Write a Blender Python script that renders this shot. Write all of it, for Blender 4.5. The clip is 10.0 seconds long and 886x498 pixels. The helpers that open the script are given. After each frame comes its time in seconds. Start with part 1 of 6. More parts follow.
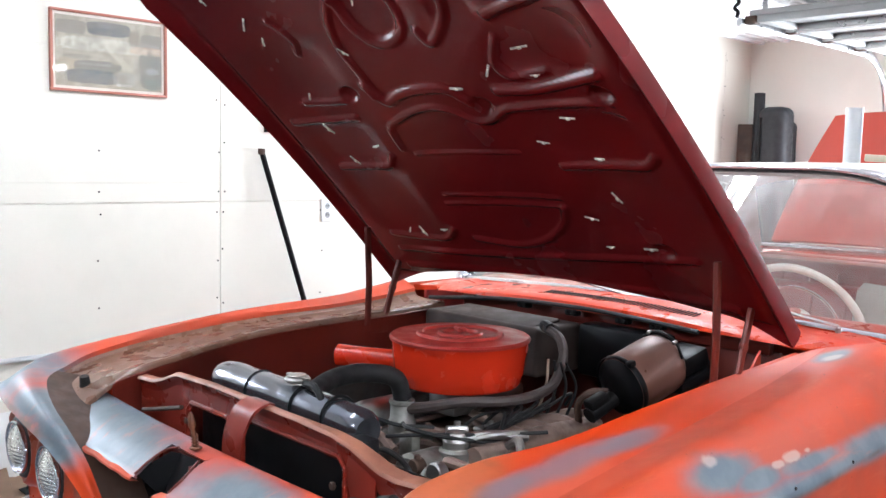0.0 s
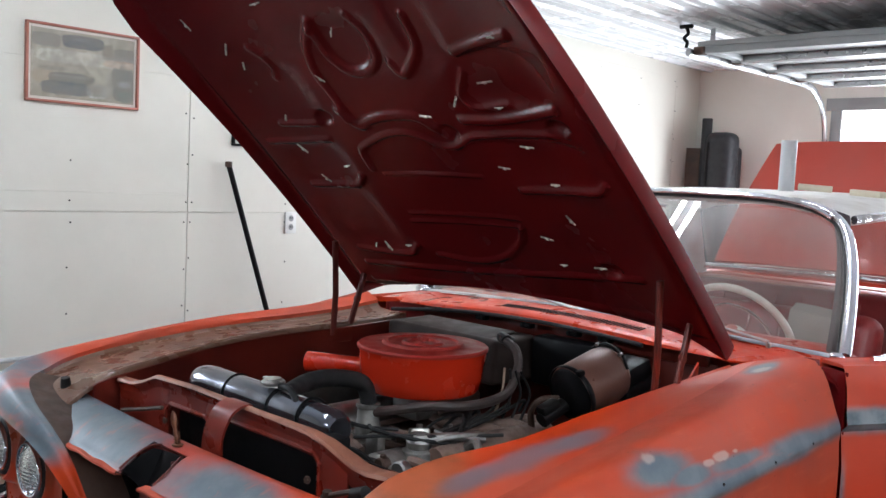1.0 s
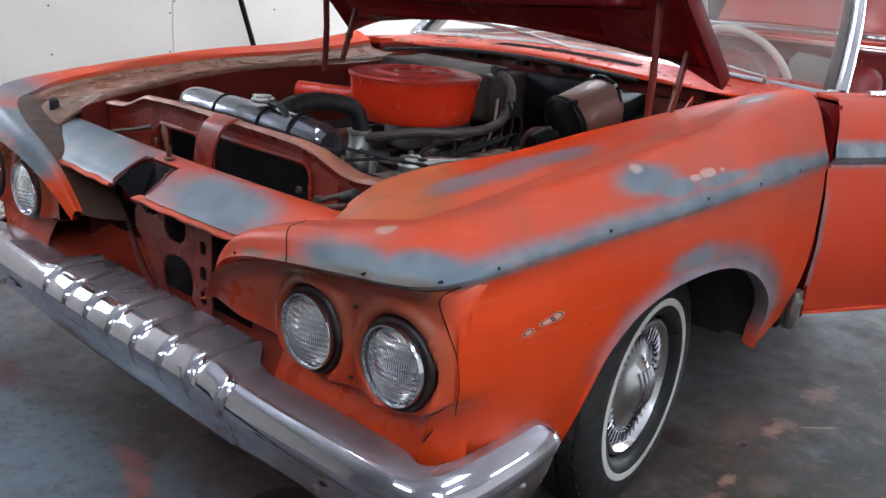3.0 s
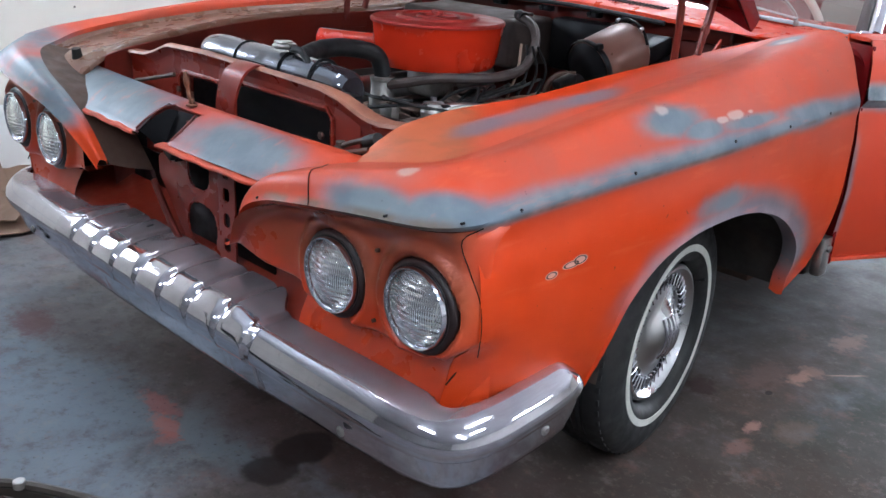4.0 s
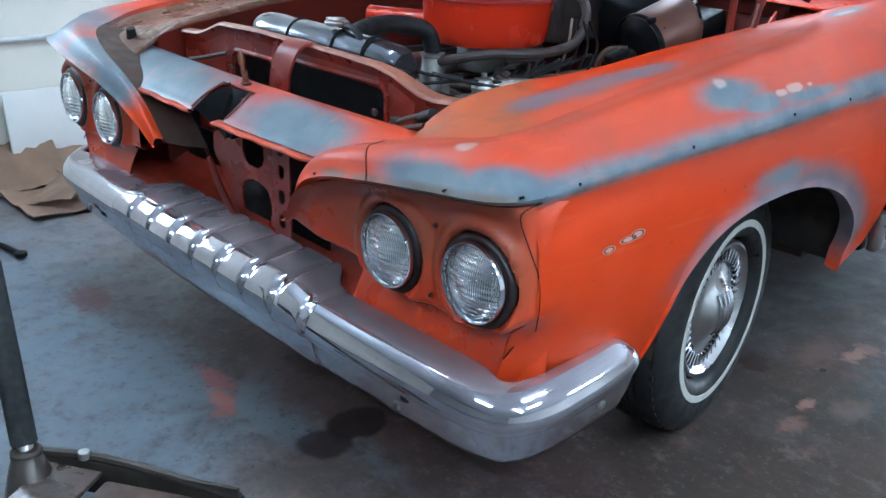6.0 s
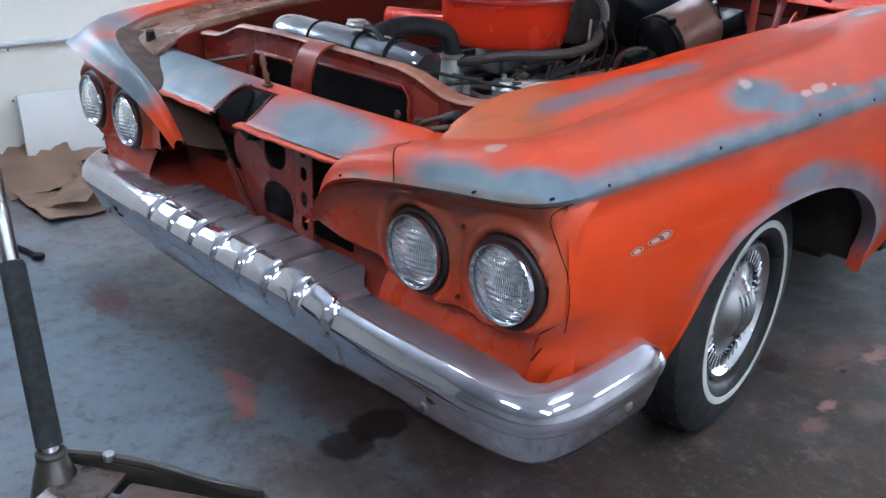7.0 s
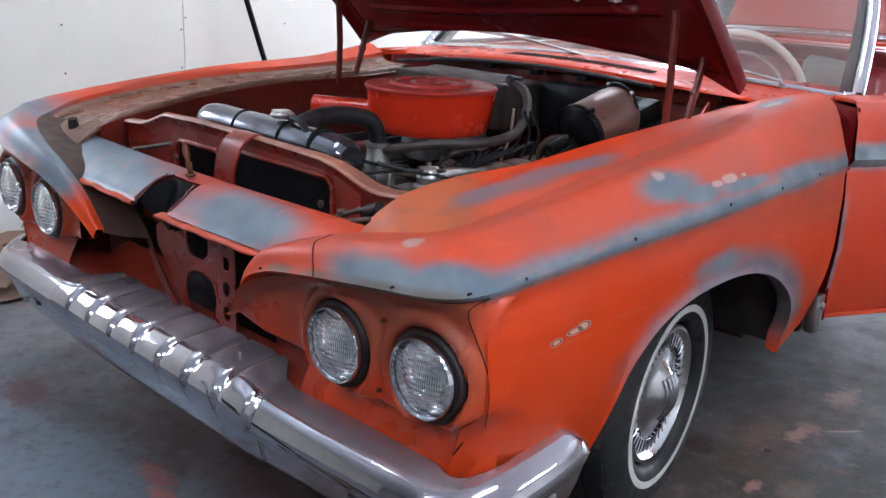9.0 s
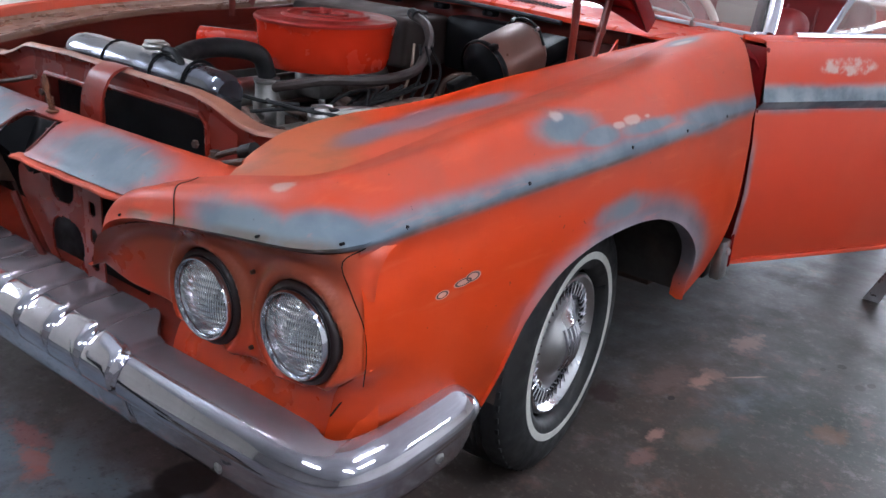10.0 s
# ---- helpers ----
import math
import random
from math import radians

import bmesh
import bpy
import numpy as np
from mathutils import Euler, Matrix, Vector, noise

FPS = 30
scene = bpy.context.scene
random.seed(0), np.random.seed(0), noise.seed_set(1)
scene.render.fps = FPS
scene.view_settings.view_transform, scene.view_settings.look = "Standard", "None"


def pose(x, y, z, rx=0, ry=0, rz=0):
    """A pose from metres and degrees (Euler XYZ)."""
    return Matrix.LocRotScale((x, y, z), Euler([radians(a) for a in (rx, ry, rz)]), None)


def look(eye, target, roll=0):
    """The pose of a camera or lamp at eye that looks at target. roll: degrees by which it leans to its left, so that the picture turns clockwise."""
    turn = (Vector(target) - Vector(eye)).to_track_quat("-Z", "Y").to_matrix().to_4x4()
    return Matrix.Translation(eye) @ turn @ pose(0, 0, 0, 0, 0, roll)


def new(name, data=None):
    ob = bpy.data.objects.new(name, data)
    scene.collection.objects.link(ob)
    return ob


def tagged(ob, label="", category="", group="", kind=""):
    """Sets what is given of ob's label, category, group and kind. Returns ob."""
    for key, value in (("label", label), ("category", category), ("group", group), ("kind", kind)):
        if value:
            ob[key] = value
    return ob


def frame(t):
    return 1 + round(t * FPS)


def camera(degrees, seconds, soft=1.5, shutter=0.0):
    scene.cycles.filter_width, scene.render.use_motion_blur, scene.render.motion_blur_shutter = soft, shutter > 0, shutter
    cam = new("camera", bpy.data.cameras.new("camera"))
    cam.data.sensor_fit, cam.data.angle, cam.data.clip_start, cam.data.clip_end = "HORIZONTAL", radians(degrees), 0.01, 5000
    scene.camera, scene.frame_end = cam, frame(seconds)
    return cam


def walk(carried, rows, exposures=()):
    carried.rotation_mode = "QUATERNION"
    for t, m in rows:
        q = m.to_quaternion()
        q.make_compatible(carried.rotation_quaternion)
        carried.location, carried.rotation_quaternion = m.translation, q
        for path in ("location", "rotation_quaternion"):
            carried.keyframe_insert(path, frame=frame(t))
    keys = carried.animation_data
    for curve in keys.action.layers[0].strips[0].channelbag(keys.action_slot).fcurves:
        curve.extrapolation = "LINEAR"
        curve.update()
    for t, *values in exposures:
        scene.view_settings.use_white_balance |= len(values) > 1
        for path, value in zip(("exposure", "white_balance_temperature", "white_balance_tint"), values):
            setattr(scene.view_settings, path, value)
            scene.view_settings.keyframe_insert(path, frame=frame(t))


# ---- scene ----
# ---- camera ----
cam = camera(51.67, 10.0)
# seconds, x, y, z, yaw, pitch, lean to the right
ROWS = [
    (0.0, 1.723, -0.833, 1.432, 46.70, -5.11, -1.25),
    (0.5, 1.782, -0.947, 1.445, 44.33, -4.45, -2.04),
    (1.0, 1.828, -0.984, 1.454, 43.77, -4.22, -2.68),
    (1.5, 1.847, -0.981, 1.456, 43.76, -5.01, -3.35),
    (2.0, 1.848, -0.973, 1.385, 42.99, -10.65, -3.61),
    (2.5, 1.850, -0.975, 1.342, 42.59, -15.26, -3.91),
    (3.0, 1.849, -0.983, 1.308, 42.65, -17.78, -3.91),
    (4.5, 1.856, -0.976, 1.283, 45.04, -21.35, -2.82),
    (5.0, 1.854, -0.979, 1.282, 45.77, -21.72, -2.53),
    (5.5, 1.849, -0.988, 1.279, 46.32, -21.94, -2.32),
    (7.0, 1.811, -1.035, 1.276, 47.07, -21.95, -1.88),
    (7.5, 1.804, -1.024, 1.314, 44.85, -20.76, -2.30),
    (8.0, 1.829, -1.005, 1.326, 43.34, -18.12, -2.62),
    (8.5, 1.835, -1.009, 1.323, 43.29, -16.76, -2.63),
    (9.0, 1.826, -1.005, 1.312, 43.21, -17.26, -2.59),
    (9.5, 1.802, -0.982, 1.287, 41.01, -19.14, -3.12),
    (10.0, 1.804, -0.862, 1.283, 38.19, -20.57, -4.20),
]
walk(cam, [(t, pose(x, y, z, 90 + pitch, 0, yaw) @ pose(0, 0, 0, 0, 0, -lean)) for t, x, y, z, yaw, pitch, lean in ROWS],
     exposures=[(0.0, 0.30, 6150, 12), (0.5, -0.20, 6150, 12), (1.0, -0.54, 6150, 11), (1.6, -0.54, 6150, 11), (2.5, -0.36, 6050, 12), (4.5, 0.14, 5700, 11), (5.0, 0.13, 5420, 3), (5.5, 0.15, 5150, 0),
                (7.0, 0.10, 5450, 8), (8.0, -0.12, 5850, 12), (9.0, -0.12, 5850, 14), (10.0, -0.12, 5850, 15)])

# ---- world and light ----
world = bpy.data.worlds.new("world")
scene.world = world
world.use_nodes = True
wn = world.node_tree
sky = wn.nodes.new("ShaderNodeTexSky")
sky.sky_type, sky.sun_disc = "NISHITA", False
sky.sun_elevation, sky.sun_rotation = radians(45), radians(200)
wn.links.new(sky.outputs[0], wn.nodes["Background"].inputs[0])
wn.nodes["Background"].inputs[1].default_value = 0.15

sun = new("sun", bpy.data.lights.new("sun", "SUN"))
sun.data.energy, sun.data.angle, sun.data.color = 4.0, radians(0.6), (1.0, 0.95, 0.88)
sun.matrix_world = look((-3, 14, 12), (0, 7, 0))

day = new("door_daylight", bpy.data.lights.new("door_daylight", "AREA"))
day.data.shape, day.data.size, day.data.size_y = "RECTANGLE", 3.0, 2.1
day.data.energy, day.data.color = 520.0, (0.93, 0.97, 1.0)
day.matrix_world = look((0.39, 6.95, 1.08), (0.39, 0.0, 1.4))

win = new("window_daylight", bpy.data.lights.new("window_daylight", "AREA"))
win.data.shape, win.data.size, win.data.size_y = "RECTANGLE", 0.60, 0.50
win.data.energy, win.data.color = 24.0, (0.84, 0.92, 1.0)
win.matrix_world = look((-2.26, -0.50, 1.62), (0.0, -0.50, 1.30))

LAMP_POWER = 80.0


# ---- material helpers ----
class Mat:
    """A small wrapper that adds nodes to one procedural material."""

    def __init__(self, name, rough=0.6, metal=0.0, color=(0.5, 0.5, 0.5)):
        self.m = bpy.data.materials.new(name)
        self.m.use_nodes = True
        self.t = self.m.node_tree
        self.b = self.t.nodes["Principled BSDF"]
        self.b.inputs["Roughness"].default_value = rough
        self.b.inputs["Metallic"].default_value = metal
        self.b.inputs["Base Color"].default_value = (*color, 1)
        self.geo = None

    def node(self, kind, **inputs):
        n = self.t.nodes.new(kind)
        for k, v in inputs.items():
            self.put(n.inputs[k.replace("_", " ")], v)
        return n

    def put(self, socket, v):
        if isinstance(v, bpy.types.NodeSocket):
            self.t.links.new(v, socket)
        elif isinstance(v, tuple) and len(v) == 3 and socket.type == "RGBA":
            socket.default_value = (*v, 1)
        else:
            socket.default_value = v

    def pos(self):
        if not self.geo:
            self.geo = self.t.nodes.new("ShaderNodeTexCoord")
        return self.geo.outputs["Object"]

    def noise(self, scale, detail=4.0, rough=0.55, vec=None):
        n = self.node("ShaderNodeTexNoise", Scale=scale, Detail=detail, Roughness=rough)
        self.put(n.inputs["Vector"], vec if vec else self.pos())
        return n.outputs["Fac"]

    def math(self, op, a, b=0.0, c=0.0):
        n = self.t.nodes.new("ShaderNodeMath")
        n.operation = op
        for s, v in zip(n.inputs, (a, b, c)):
            self.put(s, v)
        return n.outputs[0]

    def vmath(self, op, a, b=(0, 0, 0)):
        n = self.t.nodes.new("ShaderNodeVectorMath")
        n.operation = op
        self.put(n.inputs[0], a)
        self.put(n.inputs[1], b)
        return n.outputs["Value"] if op in ("LENGTH", "DOT_PRODUCT") else n.outputs["Vector"]

    def ramp(self, v, lo, hi, a=0.0, b=1.0):
        n = self.t.nodes.new("ShaderNodeMapRange")
        n.interpolation_type = "SMOOTHSTEP"
        for s, val in zip(n.inputs, (v, lo, hi, a, b)):
            self.put(s, val)
        return n.outputs[0]

    def mix(self, fac, a, b):
        n = self.t.nodes.new("ShaderNodeMix")
        n.data_type = "RGBA"
        self.put(n.inputs[0], fac)
        self.put(n.inputs[6], a)
        self.put(n.inputs[7], b)
        return n.outputs[2]

    def color(self, v):
        self.put(self.b.inputs["Base Color"], v)
        return self

    def rough(self, v):
        self.put(self.b.inputs["Roughness"], v)
        return self

    def bump(self, height, strength=0.2, dist=0.002):
        n = self.node("ShaderNodeBump", Strength=strength, Distance=dist, Height=height)
        self.t.links.new(n.outputs[0], self.b.inputs["Normal"])
        return self


def worn(name, base, dark, rough=0.5, metal=0.0, scale=6.0, grain=80.0, bump=0.15, amount=0.6, spec=0.5):
    """A surface of one colour with soft stains, fine grain and slight relief."""
    m = Mat(name, rough, metal)
    m.b.inputs["Specular IOR Level"].default_value = spec
    big = m.ramp(m.noise(scale), 0.4, 0.7)
    fine = m.noise(grain, 3)
    mid = tuple((a + b) / 2 for a, b in zip(base, dark))
    c = m.mix(m.math("MULTIPLY", big, amount), base, dark)
    c = m.mix(m.math("MULTIPLY", m.ramp(fine, 0.5, 0.8), 0.35), c, mid)
    m.color(c).rough(m.ramp(m.noise(scale * 3), 0.3, 0.7, max(rough - 0.1, 0.03), min(rough + 0.12, 1.0)))
    if bump:
        m.bump(fine, bump, 0.001)
    return m.m


def blob(m, centre, radii, wob):
    """A soft-edged spot: above 0 inside it."""
    d = m.vmath("DIVIDE", m.vmath("SUBTRACT", m.pos(), centre), radii)
    return m.math("SUBTRACT", m.math("ADD", 1.0, wob), m.vmath("LENGTH", d))


# ---- materials ----
RED, PRIMER = (0.49, 0.037, 0.003), (0.086, 0.114, 0.140)


def body_paint():
    """Chalky orange-red paint, sanded to grey primer along the trim line and in patches."""
    m = Mat("body_paint", 0.42)
    sep = m.t.nodes.new("ShaderNodeSeparateXYZ")
    m.put(sep.inputs[0], m.pos())
    ax, y, z = m.math("ABSOLUTE", sep.outputs[0]), sep.outputs[1], sep.outputs[2]
    wob = m.math("MULTIPLY", m.math("SUBTRACT", m.noise(6.0, 5, 0.6), 0.5), 1.5)
    # sanded band that follows the crease, wider above it than below
    line = m.math("ADD", m.math("MULTIPLY", y, 0.048), 0.813)
    line = m.math("MINIMUM", line, 0.872)
    h = m.math("SUBTRACT", z, line)
    wide = m.ramp(m.math("ADD", h, m.math("MULTIPLY", wob, -0.018)), 0.006, 0.040, 1.0, 0.0)
    low = m.ramp(h, -0.026, -0.006)
    band = m.math("MULTIPLY", m.math("MULTIPLY", wide, low), m.ramp(ax, 0.885, 0.93))
    # sanded edge round the wheel arch
    arch = m.node("ShaderNodeCombineXYZ", X=0.0, Y=m.math("MULTIPLY", m.math("SUBTRACT", y, 0.84), 2.42), Z=m.math("MULTIPLY", m.math("SUBTRACT", z, 0.365), 3.12))
    q = m.math("ADD", m.vmath("LENGTH", arch.outputs[0]), m.math("MULTIPLY", wob, -0.10))
    rim = m.math("MULTIPLY", m.ramp(q, 1.04, 1.25, 1.0, 0.0), m.ramp(ax, 0.80, 0.84))
    rim = m.math("MULTIPLY", rim, m.ramp(m.math("ADD", z, m.math("MULTIPLY", m.ramp(y, 0.85, 1.1), 0.14)), 0.50, 0.63))
    band = m.math("MAXIMUM", band, m.math("MULTIPLY", rim, 0.9))
    spots = [((0.78, -0.04, 0.815), (0.14, 0.07, 0.036)), ((0.90, 0.00, 0.828), (0.08, 0.10, 0.028)),
             ((0.925, 0.595, 0.908), (0.06, 0.095, 0.030)), ((0.95, 0.68, 0.885), (0.05, 0.07, 0.018)), ((0.96, 0.88, 0.884), (0.05, 0.12, 0.016)),
             ((0.95, 0.78, 0.722), (0.06, 0.16, 0.036)),
             ((0.97, 1.18, 0.87), (0.06, 0.25, 0.03)), ((0.800, 1.33, 1.004), (0.045, 0.06, 0.03)),
             ((-0.90, 0.02, 0.84), (0.20, 0.22, 0.075)), ((-0.62, -0.02, 0.82), (0.10, 0.10, 0.04)),
             ((-0.45, -0.05, 0.74), (0.13, 0.05, 0.04)),
             ((0.23, 0.04, 0.79), (0.24, 0.085, 0.10)), ((-0.38, 0.07, 0.79), (0.36, 0.22, 0.070))]
    mask = band
    for c, r in spots:
        mask = m.math("MAXIMUM", mask, m.ramp(blob(m, c, r, m.math("MULTIPLY", wob, 0.8)), -0.38, 0.46))
    # bare filler and metal rubbed through inside the primer
    bare = 0.0
    wob2 = m.math("MULTIPLY", m.math("SUBTRACT", m.noise(16.0, 4, 0.55), 0.5), 2.0)
    for c, r in [((0.911, 0.585, 0.930), (0.024, 0.022, 0.011)), ((0.952, 0.815, 0.901), (0.030, 0.036, 0.010)), ((0.949, 0.760, 0.898), (0.030, 0.022, 0.007)), ((0.955, 0.870, 0.903), (0.03, 0.018, 0.006)), ((0.788, 0.029, 0.870), (0.020, 0.026, 0.02)), ((0.80, 1.31, 1.006), (0.03, 0.03, 0.03))]:
        bare = m.math("MAXIMUM", bare, m.ramp(blob(m, c, r, wob2), -0.1, 0.5))
    core = 0.0
    for c, r in [((0.95, 0.302, 0.698), (0.03, 0.022, 0.0095)), ((0.95, 0.276, 0.694), (0.03, 0.026, 0.0075)), ((0.95, 0.222, 0.686), (0.03, 0.019, 0.0085))]:
        b = blob(m, c, r, m.math("MULTIPLY", wob2, 0.25))
        bare = m.math("MAXIMUM", bare, m.ramp(b, -0.05, 0.15))
        core = m.math("MAXIMUM", core, m.math("MULTIPLY", m.ramp(b, 0.14, 0.22), m.ramp(b, 0.34, 0.44, 1.0, 0.0)))
    chalk = m.ramp(m.noise(2.3, 5, 0.6), 0.35, 0.7)
    # upper faces get a duller, pinker red, in patches
    red = m.mix(m.math("MULTIPLY", chalk, 0.7), RED, (0.53, 0.058, 0.014))
    top_tone = m.math("MULTIPLY", m.ramp(m.math("ADD", z, m.math("MULTIPLY", y, 0.06)), 0.74, 0.90), m.ramp(m.noise(3.4, 6, 0.65), 0.36, 0.62, 0.40, 1.0))
    red = m.mix(top_tone, red, (0.37, 0.062, 0.034))
    red = m.mix(m.math("MULTIPLY", m.ramp(m.noise(22, 4), 0.55, 0.75), 0.35), red, (0.44, 0.04, 0.008))
    prim = m.mix(m.ramp(m.noise(9, 4), 0.35, 0.65), PRIMER, (0.135, 0.162, 0.182))
    c = m.mix(mask, red, prim)
    c = m.mix(m.math("MULTIPLY", bare, 0.62), c, (0.46, 0.37, 0.32))
    c = m.mix(core, c, (0.07, 0.045, 0.04))
    scratch = m.ramp(m.noise(60, 6, 0.7), 0.70, 0.76)
    c = m.mix(m.math("MULTIPLY", scratch, 0.35), c, (0.55, 0.25, 0.17))
    pit = m.ramp(m.noise(60, 2), 0.735, 0.76)
    c = m.mix(m.math("MULTIPLY", pit, 0.6), c, (0.05, 0.025, 0.02))
    # thin dark lines along the crease and under the brow, and long rub marks
    crease_dark = m.math("MULTIPLY", m.ramp(m.math("ABSOLUTE", m.math("ADD", h, 0.012)), 0.0, 0.009, 1.0, 0.0), m.ramp(ax, 0.87, 0.93))
    c = m.mix(m.math("MULTIPLY", crease_dark, m.ramp(m.noise(14, 5), 0.35, 0.65, 0.1, 0.75)), c, (0.085, 0.055, 0.04))
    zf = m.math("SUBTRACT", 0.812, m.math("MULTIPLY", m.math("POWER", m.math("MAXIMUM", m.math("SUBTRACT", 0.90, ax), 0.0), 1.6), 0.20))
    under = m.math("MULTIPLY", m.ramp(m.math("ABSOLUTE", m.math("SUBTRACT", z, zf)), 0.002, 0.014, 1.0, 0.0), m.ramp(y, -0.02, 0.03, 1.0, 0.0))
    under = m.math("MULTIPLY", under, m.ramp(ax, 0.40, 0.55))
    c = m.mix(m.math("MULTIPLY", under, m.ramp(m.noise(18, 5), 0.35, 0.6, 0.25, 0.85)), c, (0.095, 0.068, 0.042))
    rub = m.noise(1.0, 5, 0.6, m.vmath("MULTIPLY", m.pos(), (30.0, 5.0, 30.0)))
    c = m.mix(m.math("MULTIPLY", m.ramp(rub, 0.56, 0.72), 0.25), c, (0.56, 0.12, 0.05))
    m.color(c)
    m.put(m.b.inputs["Specular IOR Level"], m.ramp(mask, 0.0, 1.0, 0.22, 0.38))
    m.rough(m.math("ADD", m.math("ADD", m.ramp(mask, 0.0, 1.0, 0.33, 0.34), m.math("MULTIPLY", top_tone, 0.10)), m.math("MULTIPLY", m.noise(12), 0.14)))
    m.bump(m.noise(140, 3), 0.05, 0.0008)
    return m.m


def floor_mat():
    """Old concrete: blue-grey, with brown and olive grime, oil spots, red paint stains and painted-in light and shade.
    """
    m = Mat("stained_shaded_concrete", 0.5)
    m.b.inputs["Specular IOR Level"].default_value = 0.14
    wide = m.math("MULTIPLY", m.math("SUBTRACT", m.noise(2.4, 7, 0.7), 0.5), 2.4)
    wob = m.math("ADD", m.math("MULTIPLY", m.math("SUBTRACT", m.noise(9.0, 6, 0.7), 0.5), 1.5), m.math("MULTIPLY", m.math("SUBTRACT", m.noise(34.0, 5, 0.7), 0.5), 2.0))
    c = m.mix(m.ramp(m.noise(1.1, 6, 0.65), 0.36, 0.64), (0.122, 0.137, 0.156), (0.138, 0.122, 0.116))
    c = m.mix(m.math("MULTIPLY", m.ramp(m.noise(2.6, 6, 0.7), 0.48, 0.64), 0.75), c, (0.108, 0.082, 0.084))
    # broad grime, brown and olive; under bumper and car the shade is painted in
    # first blob: bluish window daylight, put into the concrete's colour
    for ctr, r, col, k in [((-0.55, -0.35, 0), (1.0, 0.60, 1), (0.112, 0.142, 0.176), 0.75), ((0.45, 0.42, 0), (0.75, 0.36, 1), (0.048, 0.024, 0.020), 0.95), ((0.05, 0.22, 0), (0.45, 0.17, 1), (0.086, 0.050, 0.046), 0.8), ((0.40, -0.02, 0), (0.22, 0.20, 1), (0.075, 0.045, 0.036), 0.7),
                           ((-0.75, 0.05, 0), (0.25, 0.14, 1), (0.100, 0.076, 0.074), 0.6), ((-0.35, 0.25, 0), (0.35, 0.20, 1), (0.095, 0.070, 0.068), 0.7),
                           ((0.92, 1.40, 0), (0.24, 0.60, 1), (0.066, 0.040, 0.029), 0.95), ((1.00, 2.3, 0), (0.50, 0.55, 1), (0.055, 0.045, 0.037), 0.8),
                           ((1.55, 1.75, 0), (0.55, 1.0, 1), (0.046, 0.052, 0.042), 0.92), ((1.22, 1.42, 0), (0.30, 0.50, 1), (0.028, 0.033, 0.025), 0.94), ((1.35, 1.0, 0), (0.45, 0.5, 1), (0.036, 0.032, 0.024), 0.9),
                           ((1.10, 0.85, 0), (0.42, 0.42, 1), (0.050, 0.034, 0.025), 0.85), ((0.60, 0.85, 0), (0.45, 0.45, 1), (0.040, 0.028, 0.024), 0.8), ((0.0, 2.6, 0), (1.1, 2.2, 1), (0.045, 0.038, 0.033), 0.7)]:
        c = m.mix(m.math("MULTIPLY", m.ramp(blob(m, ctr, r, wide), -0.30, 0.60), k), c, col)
    # mottling at several sizes
    c = m.mix(m.math("MULTIPLY", m.ramp(m.noise(4.1, 7, 0.75), 0.48, 0.64), 0.50), c, (0.058, 0.048, 0.043))
    c = m.mix(m.math("MULTIPLY", m.ramp(m.noise(6.7, 7, 0.75), 0.54, 0.68), 0.45), c, (0.155, 0.082, 0.066))
    c = m.mix(m.math("MULTIPLY", m.ramp(m.noise(11, 7, 0.78), 0.53, 0.68), 0.40), c, (0.175, 0.160, 0.145))
    c = m.mix(m.math("MULTIPLY", m.ramp(m.noise(19, 7, 0.75), 0.50, 0.66), 0.50), c, (0.046, 0.040, 0.036))
    c = m.mix(m.math("MULTIPLY", m.ramp(m.noise(48, 6, 0.75), 0.54, 0.68), 0.35), c, (0.170, 0.140, 0.120))
    # single stains: red paint, dark drips, pale scuffs
    for ctr, r, col, k in [((-0.15, 0.035, 0), (0.085, 0.035, 1), (0.30, 0.085, 0.070), 0.55), ((-0.045, -0.005, 0), (0.075, 0.032, 1), (0.34, 0.11, 0.085), 0.65), ((0.01, -0.035, 0), (0.03, 0.03, 1), (0.30, 0.10, 0.08), 0.5),
                           ((-0.84, -0.022, 0), (0.13, 0.07, 1), (0.085, 0.038, 0.040), 0.8), ((-0.05, 0.27, 0), (0.10, 0.05, 1), (0.028, 0.016, 0.015), 0.7), ((-0.62, 0.3, 0), (0.12, 0.10, 1), (0.03, 0.02, 0.018), 0.5),
                           ((0.918, 1.56, 0), (0.030, 0.062, 1), (0.36, 0.19, 0.15), 0.75), ((0.93, 1.63, 0), (0.05, 0.04, 1), (0.28, 0.15, 0.12), 0.6), ((0.915, 1.92, 0), (0.045, 0.11, 1), (0.26, 0.14, 0.115), 0.6),
                           ((0.962, 1.183, 0), (0.020, 0.050, 1), (0.36, 0.19, 0.15), 0.7), ((0.985, 1.06, 0), (0.030, 0.060, 1), (0.22, 0.11, 0.085), 0.6), ((0.84, 1.50, 0), (0.06, 0.12, 1), (0.15, 0.085, 0.07), 0.6),
                           ((0.745, 1.28, 0), (0.055, 0.070, 1), (0.034, 0.014, 0.012), 0.8), ((1.308, 1.541, 0), (0.05, 0.06, 1), (0.12, 0.055, 0.025), 0.6), ((1.05, 1.25, 0), (0.05, 0.08, 1), (0.13, 0.085, 0.06), 0.5)]:
        c = m.mix(m.math("MULTIPLY", m.ramp(blob(m, ctr, r, wob), -0.20, 0.55), k), c, col)
    soft = m.math("MULTIPLY", m.math("SUBTRACT", m.noise(7.0, 4, 0.55), 0.5), 0.9)
